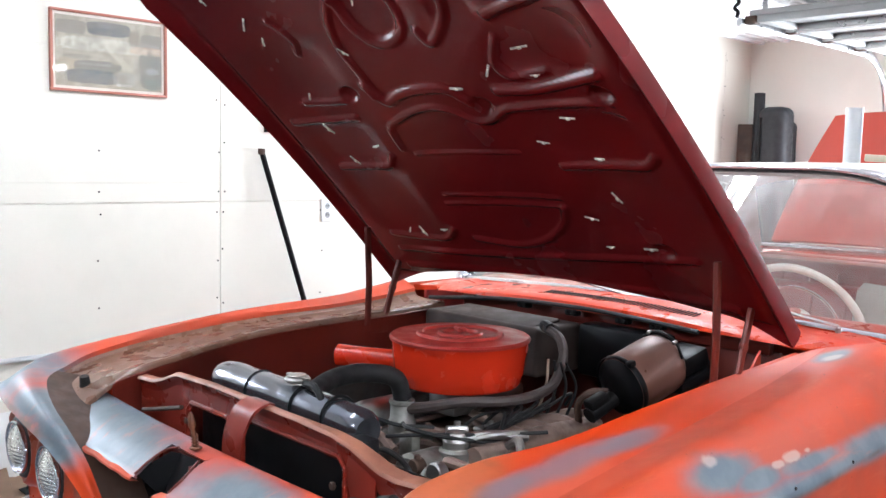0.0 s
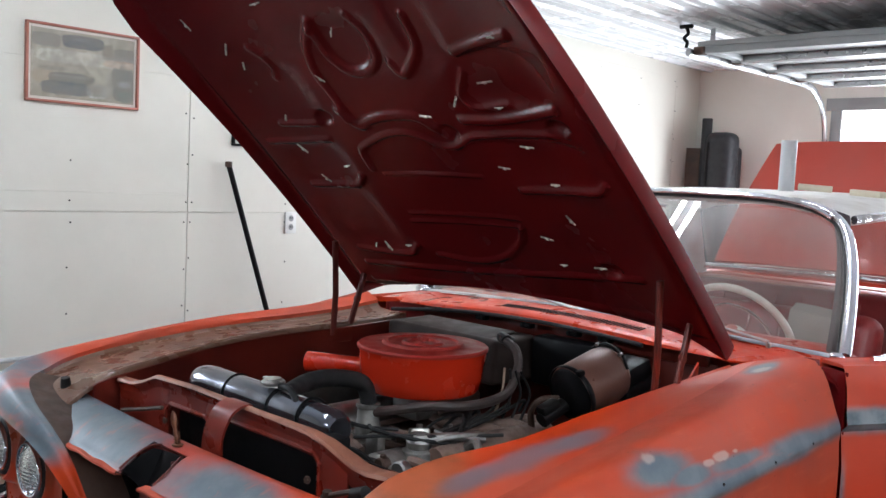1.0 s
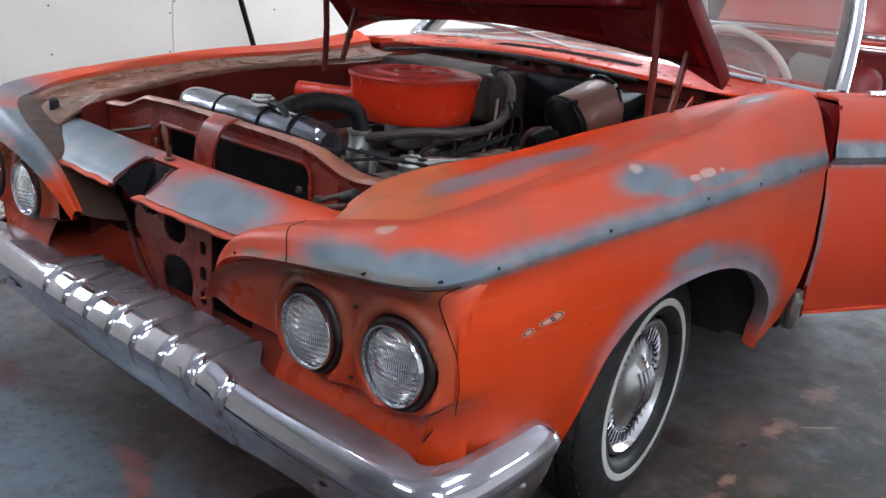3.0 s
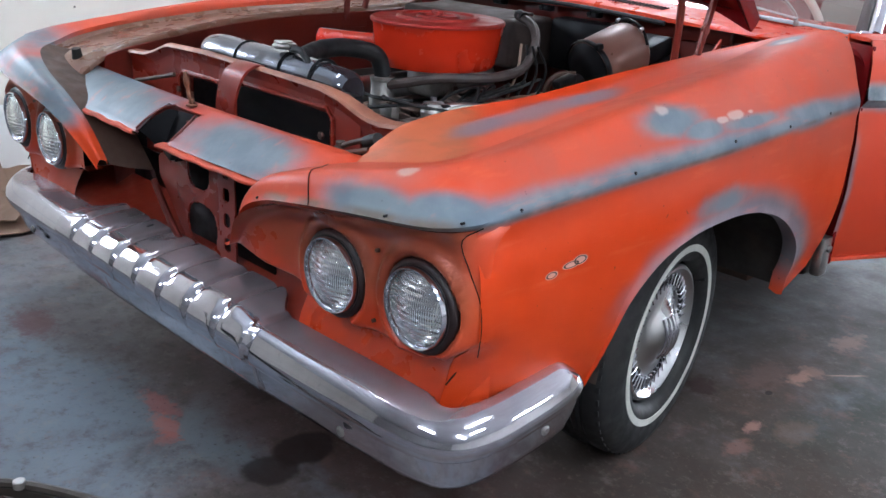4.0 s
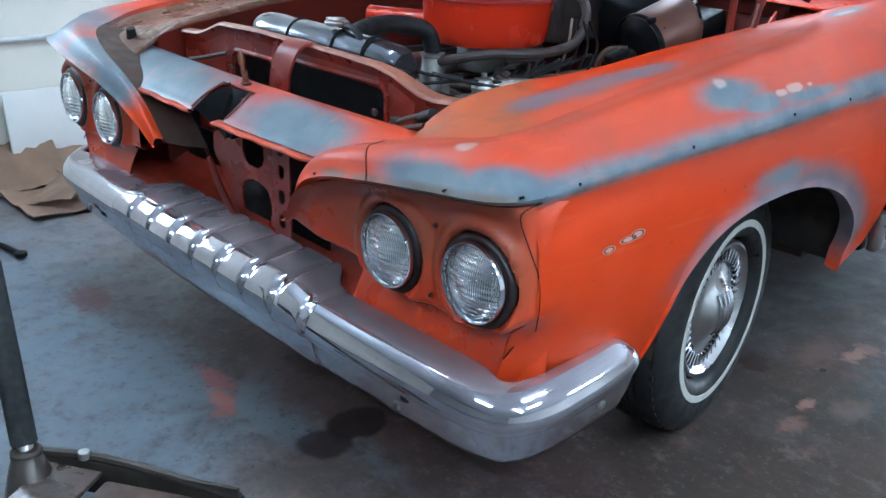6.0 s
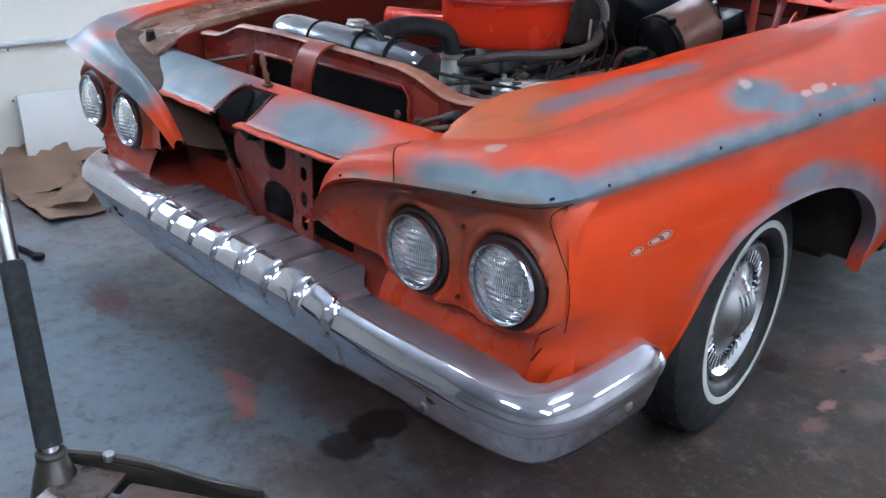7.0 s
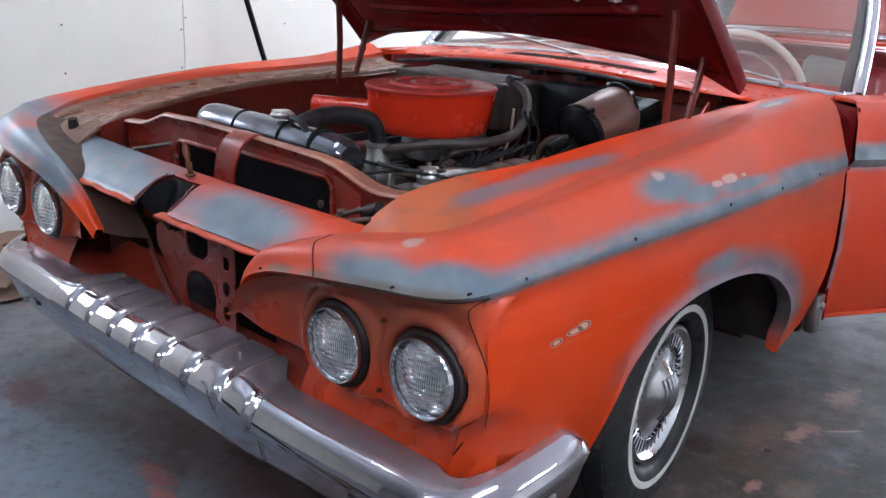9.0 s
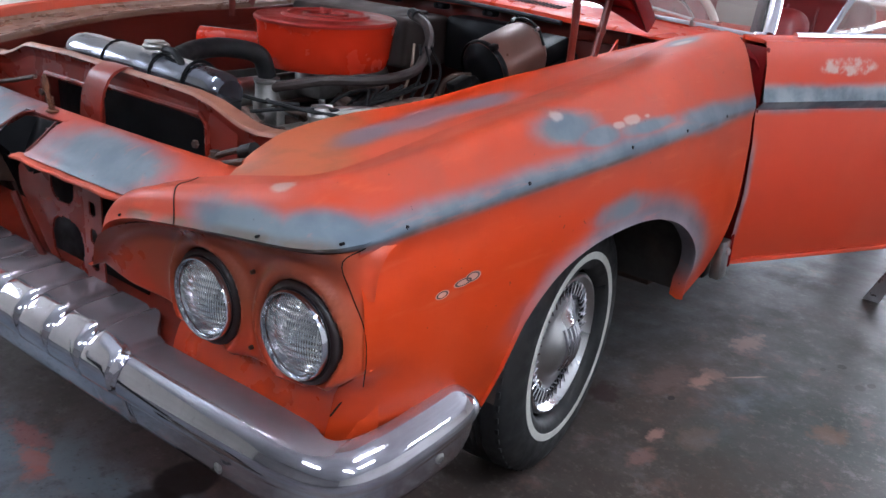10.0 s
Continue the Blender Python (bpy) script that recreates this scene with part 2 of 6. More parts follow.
    for ctr, r, k in [((0.262, 0.198, 0), (0.068, 0.095, 1), 0.90), ((0.292, 0.084, 0), (0.070, 0.072, 1), 0.80), ((1.198, 1.994, 0), (0.016, 0.02, 1), 0.8), ((1.285, 1.887, 0), (0.018, 0.022, 1), 0.8), ((1.307, 1.930, 0), (0.012, 0.018, 1), 0.8), ((1.16, 1.93, 0), (0.01, 0.014, 1), 0.7), ((0.90, 1.40, 0), (0.010, 0.014, 1), 0.8)]:
        c = m.mix(m.math("MULTIPLY", m.ramp(blob(m, ctr, r, soft), -0.05, 0.22), k), c, (0.015, 0.008, 0.007))
    # one long pale scratch
    sep = m.t.nodes.new("ShaderNodeSeparateXYZ")
    m.put(sep.inputs[0], m.pos())
    d = m.math("ABSOLUTE", m.math("SUBTRACT", m.math("MULTIPLY", m.math("SUBTRACT", sep.outputs[0], 0.918), 1.10), m.math("SUBTRACT", sep.outputs[1], m.math("ADD", 1.598, m.math("MULTIPLY", m.math("SUBTRACT", m.noise(14, 3), 0.5), 0.03)))))
    line = m.math("MULTIPLY", m.ramp(d, 0.001, 0.010, 1.0, 0.0), m.math("MULTIPLY", m.ramp(sep.outputs[0], 0.955, 0.985), m.ramp(sep.outputs[0], 1.03, 1.06, 1.0, 0.0)))
    c = m.mix(m.math("MULTIPLY", line, 0.6), c, (0.40, 0.24, 0.19))
    c = m.mix(m.math("MULTIPLY", m.ramp(m.noise(75, 3), 0.64, 0.72), 0.6), c, (0.030, 0.026, 0.024))
    m.color(c).rough(m.ramp(m.noise(3.5, 6, 0.65), 0.3, 0.7, 0.28, 0.62))
    m.bump(m.noise(55, 6, 0.65), 0.16, 0.002)
    return m.m


def lens_glass():
    m = Mat("lens_glass", 0.04, color=(0.95, 0.97, 1.0))
    m.b.inputs["Transmission Weight"].default_value = 1.0
    m.b.inputs["IOR"].default_value = 1.3
    w = m.node("ShaderNodeTexWave", Scale=75.0, Distortion=0.8, Detail=1.0)
    w.wave_type, w.bands_direction = "BANDS", "X"
    m.put(w.inputs["Vector"], m.pos())
    w2 = m.node("ShaderNodeTexWave", Scale=30.0, Distortion=0.4, Detail=0.0)
    w2.wave_type, w2.bands_direction = "BANDS", "Z"
    m.put(w2.inputs["Vector"], m.pos())
    m.bump(m.math("ADD", w.outputs["Fac"], m.math("MULTIPLY", w2.outputs["Fac"], 1.6)), 0.38, 0.003)
    return m.m


def plain(name, color, rough=0.5, metal=0.0):
    return Mat(name, rough, metal, color).m


def emitter(name, color, strength):
    m = Mat(name)
    m.b.inputs["Emission Color"].default_value = (*color, 1)
    m.b.inputs["Emission Strength"].default_value = strength
    return m.m


def thin_glass(name, tint, haze=0.0, gloss=1.0):
    """A thin pane: see-through, with mirror gloss that grows at flat angles and a film of dust that also stands in for
    reflected haze.
    """
    m = Mat(name, 0.5, color=(0.62, 0.55, 0.50))
    t = m.node("ShaderNodeBsdfTransparent", Color=tint)
    g = m.node("ShaderNodeBsdfAnisotropic", Roughness=0.03)
    f = m.node("ShaderNodeFresnel", IOR=1.5)
    k = m.math("MINIMUM", m.math("MULTIPLY", f.outputs[0], gloss), 1.0)
    dust = m.math("MULTIPLY", m.ramp(m.noise(3.0, 5), 0.2, 0.8), 2.0 * haze)
    a = m.node("ShaderNodeMixShader", Fac=dust)
    m.t.links.new(t.outputs[0], a.inputs[1])
    m.t.links.new(m.b.outputs[0], a.inputs[2])
    b = m.node("ShaderNodeMixShader", Fac=k)
    m.t.links.new(a.outputs[0], b.inputs[1])
    m.t.links.new(g.outputs[0], b.inputs[2])
    m.t.links.new(b.outputs[0], m.t.nodes["Material Output"].inputs[0])
    return m.m


PAINT = body_paint()
def hood_red():
    """Glossy dark red paint, a little chalky here and there."""
    m = Mat("hood_underside_red", 0.25)
    m.b.inputs["Specular IOR Level"].default_value = 0.22
    m.color(m.mix(m.ramp(m.noise(1.6, 3), 0.3, 0.7), (0.128, 0.0055, 0.006), (0.098, 0.005, 0.0065)))
    m.rough(m.ramp(m.noise(3.0, 4), 0.2, 0.8, 0.20, 0.30)).bump(m.noise(220, 2), 0.02, 0.0006)
    return m.m


HOOD_RED = hood_red()
BAY_RED = worn("engine_bay_red", (0.105, 0.011, 0.006), (0.040, 0.008, 0.006), 0.38, scale=4.0, amount=0.6, spec=0.35)


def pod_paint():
    """Orange-red paint with olive-brown overspray; shade under the brow and round the lamps is painted in."""
    m = Mat("overspray_shade_red", 0.38)
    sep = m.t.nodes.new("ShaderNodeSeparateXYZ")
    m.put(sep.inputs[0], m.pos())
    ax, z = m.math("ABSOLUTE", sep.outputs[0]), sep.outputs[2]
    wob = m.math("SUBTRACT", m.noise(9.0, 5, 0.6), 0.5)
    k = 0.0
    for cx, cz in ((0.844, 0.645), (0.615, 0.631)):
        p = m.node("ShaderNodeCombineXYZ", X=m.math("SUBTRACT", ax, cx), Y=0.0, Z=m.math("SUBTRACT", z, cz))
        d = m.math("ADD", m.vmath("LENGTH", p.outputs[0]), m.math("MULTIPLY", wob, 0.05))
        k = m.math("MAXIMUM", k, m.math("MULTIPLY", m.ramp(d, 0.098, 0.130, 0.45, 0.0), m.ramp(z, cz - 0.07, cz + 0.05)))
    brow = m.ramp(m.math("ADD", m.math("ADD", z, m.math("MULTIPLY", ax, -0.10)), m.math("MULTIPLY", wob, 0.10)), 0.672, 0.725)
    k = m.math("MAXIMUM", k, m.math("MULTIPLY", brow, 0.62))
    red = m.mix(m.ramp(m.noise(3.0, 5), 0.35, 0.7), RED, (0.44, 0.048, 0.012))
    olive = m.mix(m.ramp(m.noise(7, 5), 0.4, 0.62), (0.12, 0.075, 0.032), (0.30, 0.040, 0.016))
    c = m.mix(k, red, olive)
    # browner towards the top: the brow's shade put into the colour
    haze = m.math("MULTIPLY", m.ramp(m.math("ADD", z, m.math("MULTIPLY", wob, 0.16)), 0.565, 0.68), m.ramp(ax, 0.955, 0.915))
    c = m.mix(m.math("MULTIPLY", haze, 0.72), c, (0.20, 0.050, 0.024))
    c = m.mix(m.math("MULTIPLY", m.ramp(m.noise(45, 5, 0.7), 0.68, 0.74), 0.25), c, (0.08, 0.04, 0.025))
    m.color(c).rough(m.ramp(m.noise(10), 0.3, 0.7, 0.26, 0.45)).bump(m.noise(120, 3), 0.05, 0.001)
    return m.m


SUPPORT_RED = worn("dull_support_red", (0.200, 0.019, 0.010), (0.095, 0.015, 0.010), 0.30, scale=3.5, amount=0.6)
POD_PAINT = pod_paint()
BUCKET = worn("dark_red_lamp_bucket", (0.013, 0.004, 0.004), (0.006, 0.003, 0.003), 0.42, scale=10.0)
DUSTY_RED = worn("dusty_orange_paint", (0.50, 0.055, 0.016), (0.30, 0.06, 0.03), 0.5, scale=5.0)
TAN = worn("bare_rusty_tan_metal", (0.135, 0.068, 0.044), (0.090, 0.044, 0.029), 0.30, scale=5.0, amount=0.4)
RUST = worn("rusty_brown_metal", (0.060, 0.029, 0.018), (0.020, 0.012, 0.009), 0.65, scale=9.0)
ORANGE = worn("bright_orange_paint", (0.46, 0.022, 0.006), (0.42, 0.020, 0.006), 0.22, scale=4.0, bump=0.02, amount=0.3)
LID_RED = worn("worn_red_lid_paint", (0.25, 0.018, 0.013), (0.21, 0.020, 0.016), 0.42, scale=8.0, bump=0.02, amount=0.4, spec=0.25)
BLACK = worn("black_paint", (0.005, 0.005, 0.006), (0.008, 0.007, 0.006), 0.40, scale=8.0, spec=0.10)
def pitted_chrome():
    """Old plating: a dull pitted ground under a clear hard shine."""
    m = Mat("pitted_chrome", 0.3, 1.0)
    pits = m.ramp(m.noise(60, 6, 0.75), 0.55, 0.75)
    film = m.ramp(m.noise(5, 5, 0.6), 0.35, 0.7)
    c = m.mix(m.math("MULTIPLY", film, 0.7), (0.72, 0.71, 0.77), (0.50, 0.475, 0.53))
    c = m.mix(m.math("MULTIPLY", pits, 0.30), c, (0.22, 0.18, 0.19))
    sep = m.t.nodes.new("ShaderNodeSeparateXYZ")
    m.put(sep.inputs[0], m.pos())
    dust = m.math("MULTIPLY", m.ramp(sep.outputs[1], -0.040, -0.012), m.ramp(m.math("ABSOLUTE", sep.outputs[0]), 0.90, 0.95, 1.0, 0.25))
    dust = m.math("MULTIPLY", dust, m.ramp(sep.outputs[2], 0.450, 0.460))
    film2 = m.ramp(m.noise(6, 4, 0.6), 0.30, 0.70, 0.60, 0.92)
    dust = m.math("MULTIPLY", dust, film2)
    c = m.mix(dust, c, m.mix(m.ramp(m.noise(9, 5), 0.35, 0.65), (0.30, 0.22, 0.235), (0.25, 0.165, 0.165)))
    m.put(m.b.inputs["Metallic"], m.math("SUBTRACT", 1.0, m.math("MULTIPLY", dust, 0.55)))
    m.color(c).rough(m.math("ADD", m.math("ADD", m.ramp(film, 0, 1, 0.045, 0.085), m.math("MULTIPLY", pits, 0.05)), m.math("MULTIPLY", dust, 0.14)))
    m.bump(m.noise(25, 5), 0.020, 0.002)
    return m.m


BUMPER_CHROME = pitted_chrome()
RUBBER = worn("black_rubber", (0.007, 0.007, 0.008), (0.016, 0.014, 0.013), 0.6, scale=12.0, spec=0.3)
TYRE = worn("tyre_rubber", (0.014, 0.014, 0.015), (0.025, 0.022, 0.020), 0.6, scale=9.0, spec=0.3)
WHITEWALL = worn("whitewall_rubber", (0.62, 0.61, 0.56), (0.45, 0.44, 0.40), 0.55, scale=14.0, bump=0.0)
CHROME = worn("chrome", (0.72, 0.72, 0.77), (0.58, 0.56, 0.61), 0.13, 1.0, scale=6.0, bump=0.02)


def brushed_steel():
    m = Mat("brushed_steel", 0.28, 1.0)
    m.color(m.mix(m.math("MULTIPLY", m.ramp(m.noise(14, 4), 0.4, 0.7), 0.5), (0.64, 0.64, 0.65), (0.50, 0.49, 0.48)))
    m.rough(m.ramp(m.noise(5, 3), 0.3, 0.7, 0.24, 0.31))
    return m.m


BRUSHED = brushed_steel()
DULL_STEEL = worn("dull_steel", (0.42, 0.41, 0.40), (0.22, 0.20, 0.18), 0.38, 1.0, scale=10.0)
CAST = worn("cast_aluminium", (0.34, 0.33, 0.31), (0.08, 0.07, 0.062), 0.45, 0.8, scale=14.0)
PIN_RUST = worn("orange_brown_rust", (0.15, 0.048, 0.018), (0.05, 0.022, 0.012), 0.5, 0.2, scale=25.0)
COPPER = worn("brown_coated_steel", (0.14, 0.062, 0.045), (0.10, 0.046, 0.036), 0.36, 0.2, scale=3.0, amount=0.4)
def rubbed_gutter():
    """Red channel metal, rubbed to bare tan towards the front and the inner edge."""
    m = Mat("rubbed_gutter_paint", 0.45)
    sep = m.t.nodes.new("ShaderNodeSeparateXYZ")
    m.put(sep.inputs[0], m.pos())
    wob = m.math("MULTIPLY", m.math("SUBTRACT", m.noise(9, 5), 0.5), 0.25)
    k = m.ramp(m.math("ADD", m.math("ADD", sep.outputs[1], m.math("MULTIPLY", sep.outputs[0], 1.1)), wob), 0.98, 1.12, 1.0, 0.0)
    red = m.mix(m.ramp(m.noise(2.3, 5), 0.35, 0.7), RED, (0.52, 0.085, 0.04))
    tan = m.mix(m.ramp(m.noise(14, 5), 0.4, 0.65), (0.42, 0.095, 0.035), (0.31, 0.085, 0.036))
    c = m.mix(k, red, tan)
    wob = m.math("MULTIPLY", m.math("SUBTRACT", m.noise(9, 5), 0.5), 1.2)
    for at, r in (((0.712, 0.44, 0.906), (0.040, 0.17, 0.06)), ((0.700, 0.30, 0.892), (0.035, 0.08, 0.06)), ((0.735, 0.60, 0.922), (0.03, 0.10, 0.06))):
        c = m.mix(m.math("MULTIPLY", m.ramp(blob(m, at, r, wob), -0.5, 0.6), 0.75), c, (0.140, 0.140, 0.165))
    m.color(c).bump(m.noise(90, 3), 0.08, 0.001)
    return m.m


GUTTER_PAINT = rubbed_gutter()
LENS = lens_glass()
MIRROR = Mat("reflector", 0.04, 1.0, (0.90, 0.91, 0.93)).m
GLASS = thin_glass("window_glass", (0.92, 0.92, 0.90), 0.16, 1.5)
PICTURE_GLASS = thin_glass("picture_glass", (0.97, 0.97, 0.97), 0.0, 0.6)
GLOSS_BLACK = worn("shiny_dark_enamel", (0.26, 0.27, 0.31), (0.15, 0.15, 0.175), 0.14, 0.9, scale=5.0, bump=0.02)
FLANGE = worn("rubbed_red_brown_edge", (0.28, 0.105, 0.062), (0.15, 0.05, 0.03), 0.45, scale=9.0, amount=0.8)
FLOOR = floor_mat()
WALL = worn("white_wall_panel", (0.69, 0.665, 0.595), (0.60, 0.58, 0.515), 0.5, scale=1.5, grain=30, bump=0.04)
BACKWALL = worn("off_white_plaster_wall", (0.80, 0.78, 0.72), (0.70, 0.68, 0.62), 0.7, scale=1.2, grain=30, bump=0.05)
DIM_WALL = worn("unseen_grey_wall", (0.24, 0.235, 0.23), (0.18, 0.175, 0.17), 0.8, scale=1.2, grain=30, bump=0.05)
EAST_WALL = worn("off_white_east_wall", (0.60, 0.59, 0.56), (0.50, 0.49, 0.46), 0.7, scale=1.2, grain=30, bump=0.05)
SHEET = worn("white_ribbed_steel", (0.74, 0.76, 0.78), (0.66, 0.68, 0.70), 0.22, 0.0, scale=1.5, grain=40, bump=0.02)
GALV = worn("galvanised_steel", (0.42, 0.43, 0.44), (0.28, 0.28, 0.29), 0.35, 0.9, scale=8.0)
GREY_PAINT = worn("grey_door_panel", (0.30, 0.31, 0.31), (0.24, 0.24, 0.24), 0.5, scale=3.0)
ROOF_WHITE = worn("chalky_white_paint", (0.70, 0.68, 0.65), (0.52, 0.48, 0.44), 0.5, scale=7.0)
SEAT_RED = worn("red_vinyl", (0.24, 0.022, 0.022), (0.14, 0.014, 0.014), 0.4, scale=8.0)
DASH_PINK = worn("faded_red_dash", (0.48, 0.13, 0.10), (0.38, 0.10, 0.08), 0.45, scale=6.0)
IVORY = worn("ivory_plastic", (0.66, 0.62, 0.56), (0.52, 0.47, 0.42), 0.35, scale=12.0, bump=0.02)
CARDBOARD = worn("cardboard", (0.19, 0.115, 0.075), (0.12, 0.075, 0.05), 0.8, scale=5.0)
WHITE_BOARD = worn("white_board", (0.72, 0.72, 0.70), (0.62, 0.62, 0.60), 0.6, scale=3.0)
WOOD_RED = worn("reddish_wood", (0.36, 0.125, 0.085), (0.27, 0.085, 0.055), 0.4, scale=10.0)
MAT_BOARD = worn("cream_mat_board", (0.68, 0.62, 0.55), (0.62, 0.56, 0.50), 0.7, scale=6.0)
DARK_VINYL = worn("dark_vinyl", (0.010, 0.010, 0.014), (0.018, 0.018, 0.022), 0.6, scale=8.0)
PVC = worn("grey_plastic_pipe", (0.52, 0.54, 0.55), (0.42, 0.43, 0.44), 0.4, scale=10.0)
MASKING = worn("masking_tape", (0.66, 0.60, 0.46), (0.60, 0.53, 0.40), 0.7, scale=10.0)
TUBE_LIGHT = emitter("fluorescent_tube", (0.93, 0.98, 1.0), LAMP_POWER)


# ---- mesh helpers ----
def finish(bm, name, sharp=35, weld=0.0):
    if weld:
        bmesh.ops.remove_doubles(bm, verts=bm.verts, dist=weld)
    me = bpy.data.meshes.new(name)
    bm.to_mesh(me)
    bm.free()
    me.polygons.foreach_set("use_smooth", [True] * len(me.polygons))
    me.set_sharp_from_angle(angle=radians(sharp))
    return me


def part(name, bm, material, parent=None, label="", sharp=35):
    """Link a bmesh as one mesh object under a thing or part."""
    me = finish(bm, name, sharp)
    for mt in material if isinstance(material, (list, tuple)) else [material]:
        me.materials.append(mt)
    ob = new(name, me)
    if parent:
        ob.parent = parent
    if label:
        tagged(ob, label)
    return ob


def thing(name, label, category, at=(0, 0, 0), group="", kind=""):
    e = new(name)
    e.empty_display_size = 0.05
    e.location = at
    return tagged(e, label, category, group, kind)


def join(*bms):
    out = bmesh.new()
    for b in bms:
        me = bpy.data.meshes.new("tmp")
        b.to_mesh(me)
        b.free()
        out.from_mesh(me)
        bpy.data.meshes.remove(me)
    return out


def box(cx, cy, cz, sx, sy, sz, bevel=0.004, seg=2, rot=None):
    bm = bmesh.new()
    bmesh.ops.create_cube(bm, size=1)
    bmesh.ops.scale(bm, vec=(sx, sy, sz), verts=bm.verts)
    if bevel:
        bmesh.ops.bevel(bm, geom=bm.edges[:], offset=min(bevel, 0.45 * min(sx, sy, sz)), segments=seg, affect="EDGES", profile=0.5)
    if rot:
        bm.transform(Euler([radians(a) for a in rot]).to_matrix().to_4x4())
    bmesh.ops.translate(bm, vec=(cx, cy, cz), verts=bm.verts)
    return bm


def grid(P, close_u=False, close_v=False, flip=False):
    """A sheet from an array of points (rows, columns, 3)."""
    P = np.asarray(P, float)
    n, m = P.shape[:2]
    bm = bmesh.new()
    v = [[bm.verts.new(P[i, j]) for j in range(m)] for i in range(n)]
    for i in range(n if close_u else n - 1):
        for j in range(m if close_v else m - 1):
            q = [v[i][j], v[(i + 1) % n][j], v[(i + 1) % n][(j + 1) % m], v[i][(j + 1) % m]]
            try:
                bm.faces.new(q[::-1] if flip else q)
            except ValueError:
                pass
    return bm


def thick(bm, t, even=True):
    """Give a sheet a thickness against its normals."""
    bmesh.ops.recalc_face_normals(bm, faces=bm.faces)
    geom = bmesh.ops.solidify(bm, geom=bm.faces[:], thickness=t)
    return bm


def smooth(C, n):
    """A smooth curve of n points through control points (Catmull-Rom, chord length)."""
    C = np.asarray(C, float)
    d = np.r_[0, np.cumsum(np.linalg.norm(np.diff(C, axis=0), axis=1) ** 0.5)]
    return smooth_at(C, d, np.linspace(0, d[-1], n))


def smooth_at(C, d, t):
    C = np.asarray(C, float)
    m = np.zeros_like(C)
    m[1:-1] = ((C[2:] - C[1:-1]) / (d[2:] - d[1:-1])[:, None] * (d[1:-1] - d[:-2])[:, None]
               + (C[1:-1] - C[:-2]) / (d[1:-1] - d[:-2])[:, None] * (d[2:] - d[1:-1])[:, None]) / (d[2:] - d[:-2])[:, None]
    m[0], m[-1] = (C[1] - C[0]) / (d[1] - d[0]), (C[-1] - C[-2]) / (d[-1] - d[-2])
    i = np.clip(np.searchsorted(d, t, side="right") - 1, 0, len(d) - 2)
    h = (d[i + 1] - d[i])
    u = ((t - d[i]) / h)[:, None]
    h = h[:, None]
    return ((2 * u**3 - 3 * u**2 + 1) * C[i] + (u**3 - 2 * u**2 + u) * h * m[i] + (-2 * u**3 + 3 * u**2) * C[i + 1] + (u**3 - u**2) * h * m[i + 1])


def lathe(profile, n=48, axis="z", centre=(0, 0, 0), close=False):
    """Turn a profile of (radius, height) about an axis through centre."""
    a = np.linspace(0, 2 * np.pi, n, endpoint=False)
    P = np.array([[(r * np.cos(t), r * np.sin(t), h) for t in a] for r, h in profile])
    if axis == "y":
        P = P[..., [0, 2, 1]] * [1, 1, -1]
    if axis == "x":
        P = P[..., [2, 0, 1]]
    return grid(P + np.array(centre), close_v=True, close_u=close)


def tube(path, r, n=10, steps=0, caps=True, flat=1.0):
    """A round bar or hose along a path; r is one radius or one for each control point."""
    path = np.asarray(path, float)
    rr = np.full(len(path), r) if np.isscalar(r) else np.asarray(r, float)
    if steps:
        both = smooth(np.c_[path, rr], steps)
        path, rr = both[:, :3], both[:, 3]
    tan = np.gradient(path, axis=0)
    tan /= np.linalg.norm(tan, axis=1)[:, None]
    up = np.array([0, 0, 1.0]) if abs(tan[0][2]) < 0.9 else np.array([1.0, 0, 0])
    rows = []
    a = np.linspace(0, 2 * np.pi, n, endpoint=False)
    s = np.cross(tan[0], up)
    for p, t, q in zip(path, tan, rr):
        s = s - t * (s @ t)
        s /= np.linalg.norm(s)
        w = np.cross(s, t)
        rows.append([p + q * (np.cos(k) * s + flat * np.sin(k) * w) for k in a])
    bm = grid(rows, close_v=True)
    if caps:
        bm.verts.ensure_lookup_table()
        m = len(rows)
        bm.faces.new([bm.verts[i] for i in range(n)])
        bm.faces.new([bm.verts[(m - 1) * n + i] for i in range(n)][::-1])
    bmesh.ops.recalc_face_normals(bm, faces=bm.faces)
    return bm


def mirrored(bm):
    b = bm.copy()
    bmesh.ops.scale(b, vec=(-1, 1, 1), verts=b.verts)
    bmesh.ops.reverse_faces(b, faces=b.faces)
    return b


def disc(cx, cy, cz, r, depth, axis="z", n=20, bevel=0.15):
    h, b = depth / 2, r * bevel
    return lathe([(0.0005, -h), (r - b, -h), (r, -h + min(b, h)), (r, h - min(b, h)), (r - b, h), (0.0005, h)], n, axis, (cx, cy, cz))


# ---- the room ----
WALL_TURN = 1.44
CEIL = 2.58
BACK = 6.78


def wall_x(y):
    return -2.244 - 0.0252 * y


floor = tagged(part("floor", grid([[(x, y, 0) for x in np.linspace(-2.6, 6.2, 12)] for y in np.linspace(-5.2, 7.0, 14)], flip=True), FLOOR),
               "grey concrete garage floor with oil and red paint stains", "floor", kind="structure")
ground = tagged(part("ground", grid([[(x, y, -0.03) for x in np.linspace(-150, 150, 16)] for y in np.linspace(-150, 150, 16)], flip=True),
                     worn("pale_gravel", (0.42, 0.40, 0.36), (0.34, 0.32, 0.28), 0.9, scale=0.8)), "pale sunlit gravel outside the garage", "ground", kind="structure")

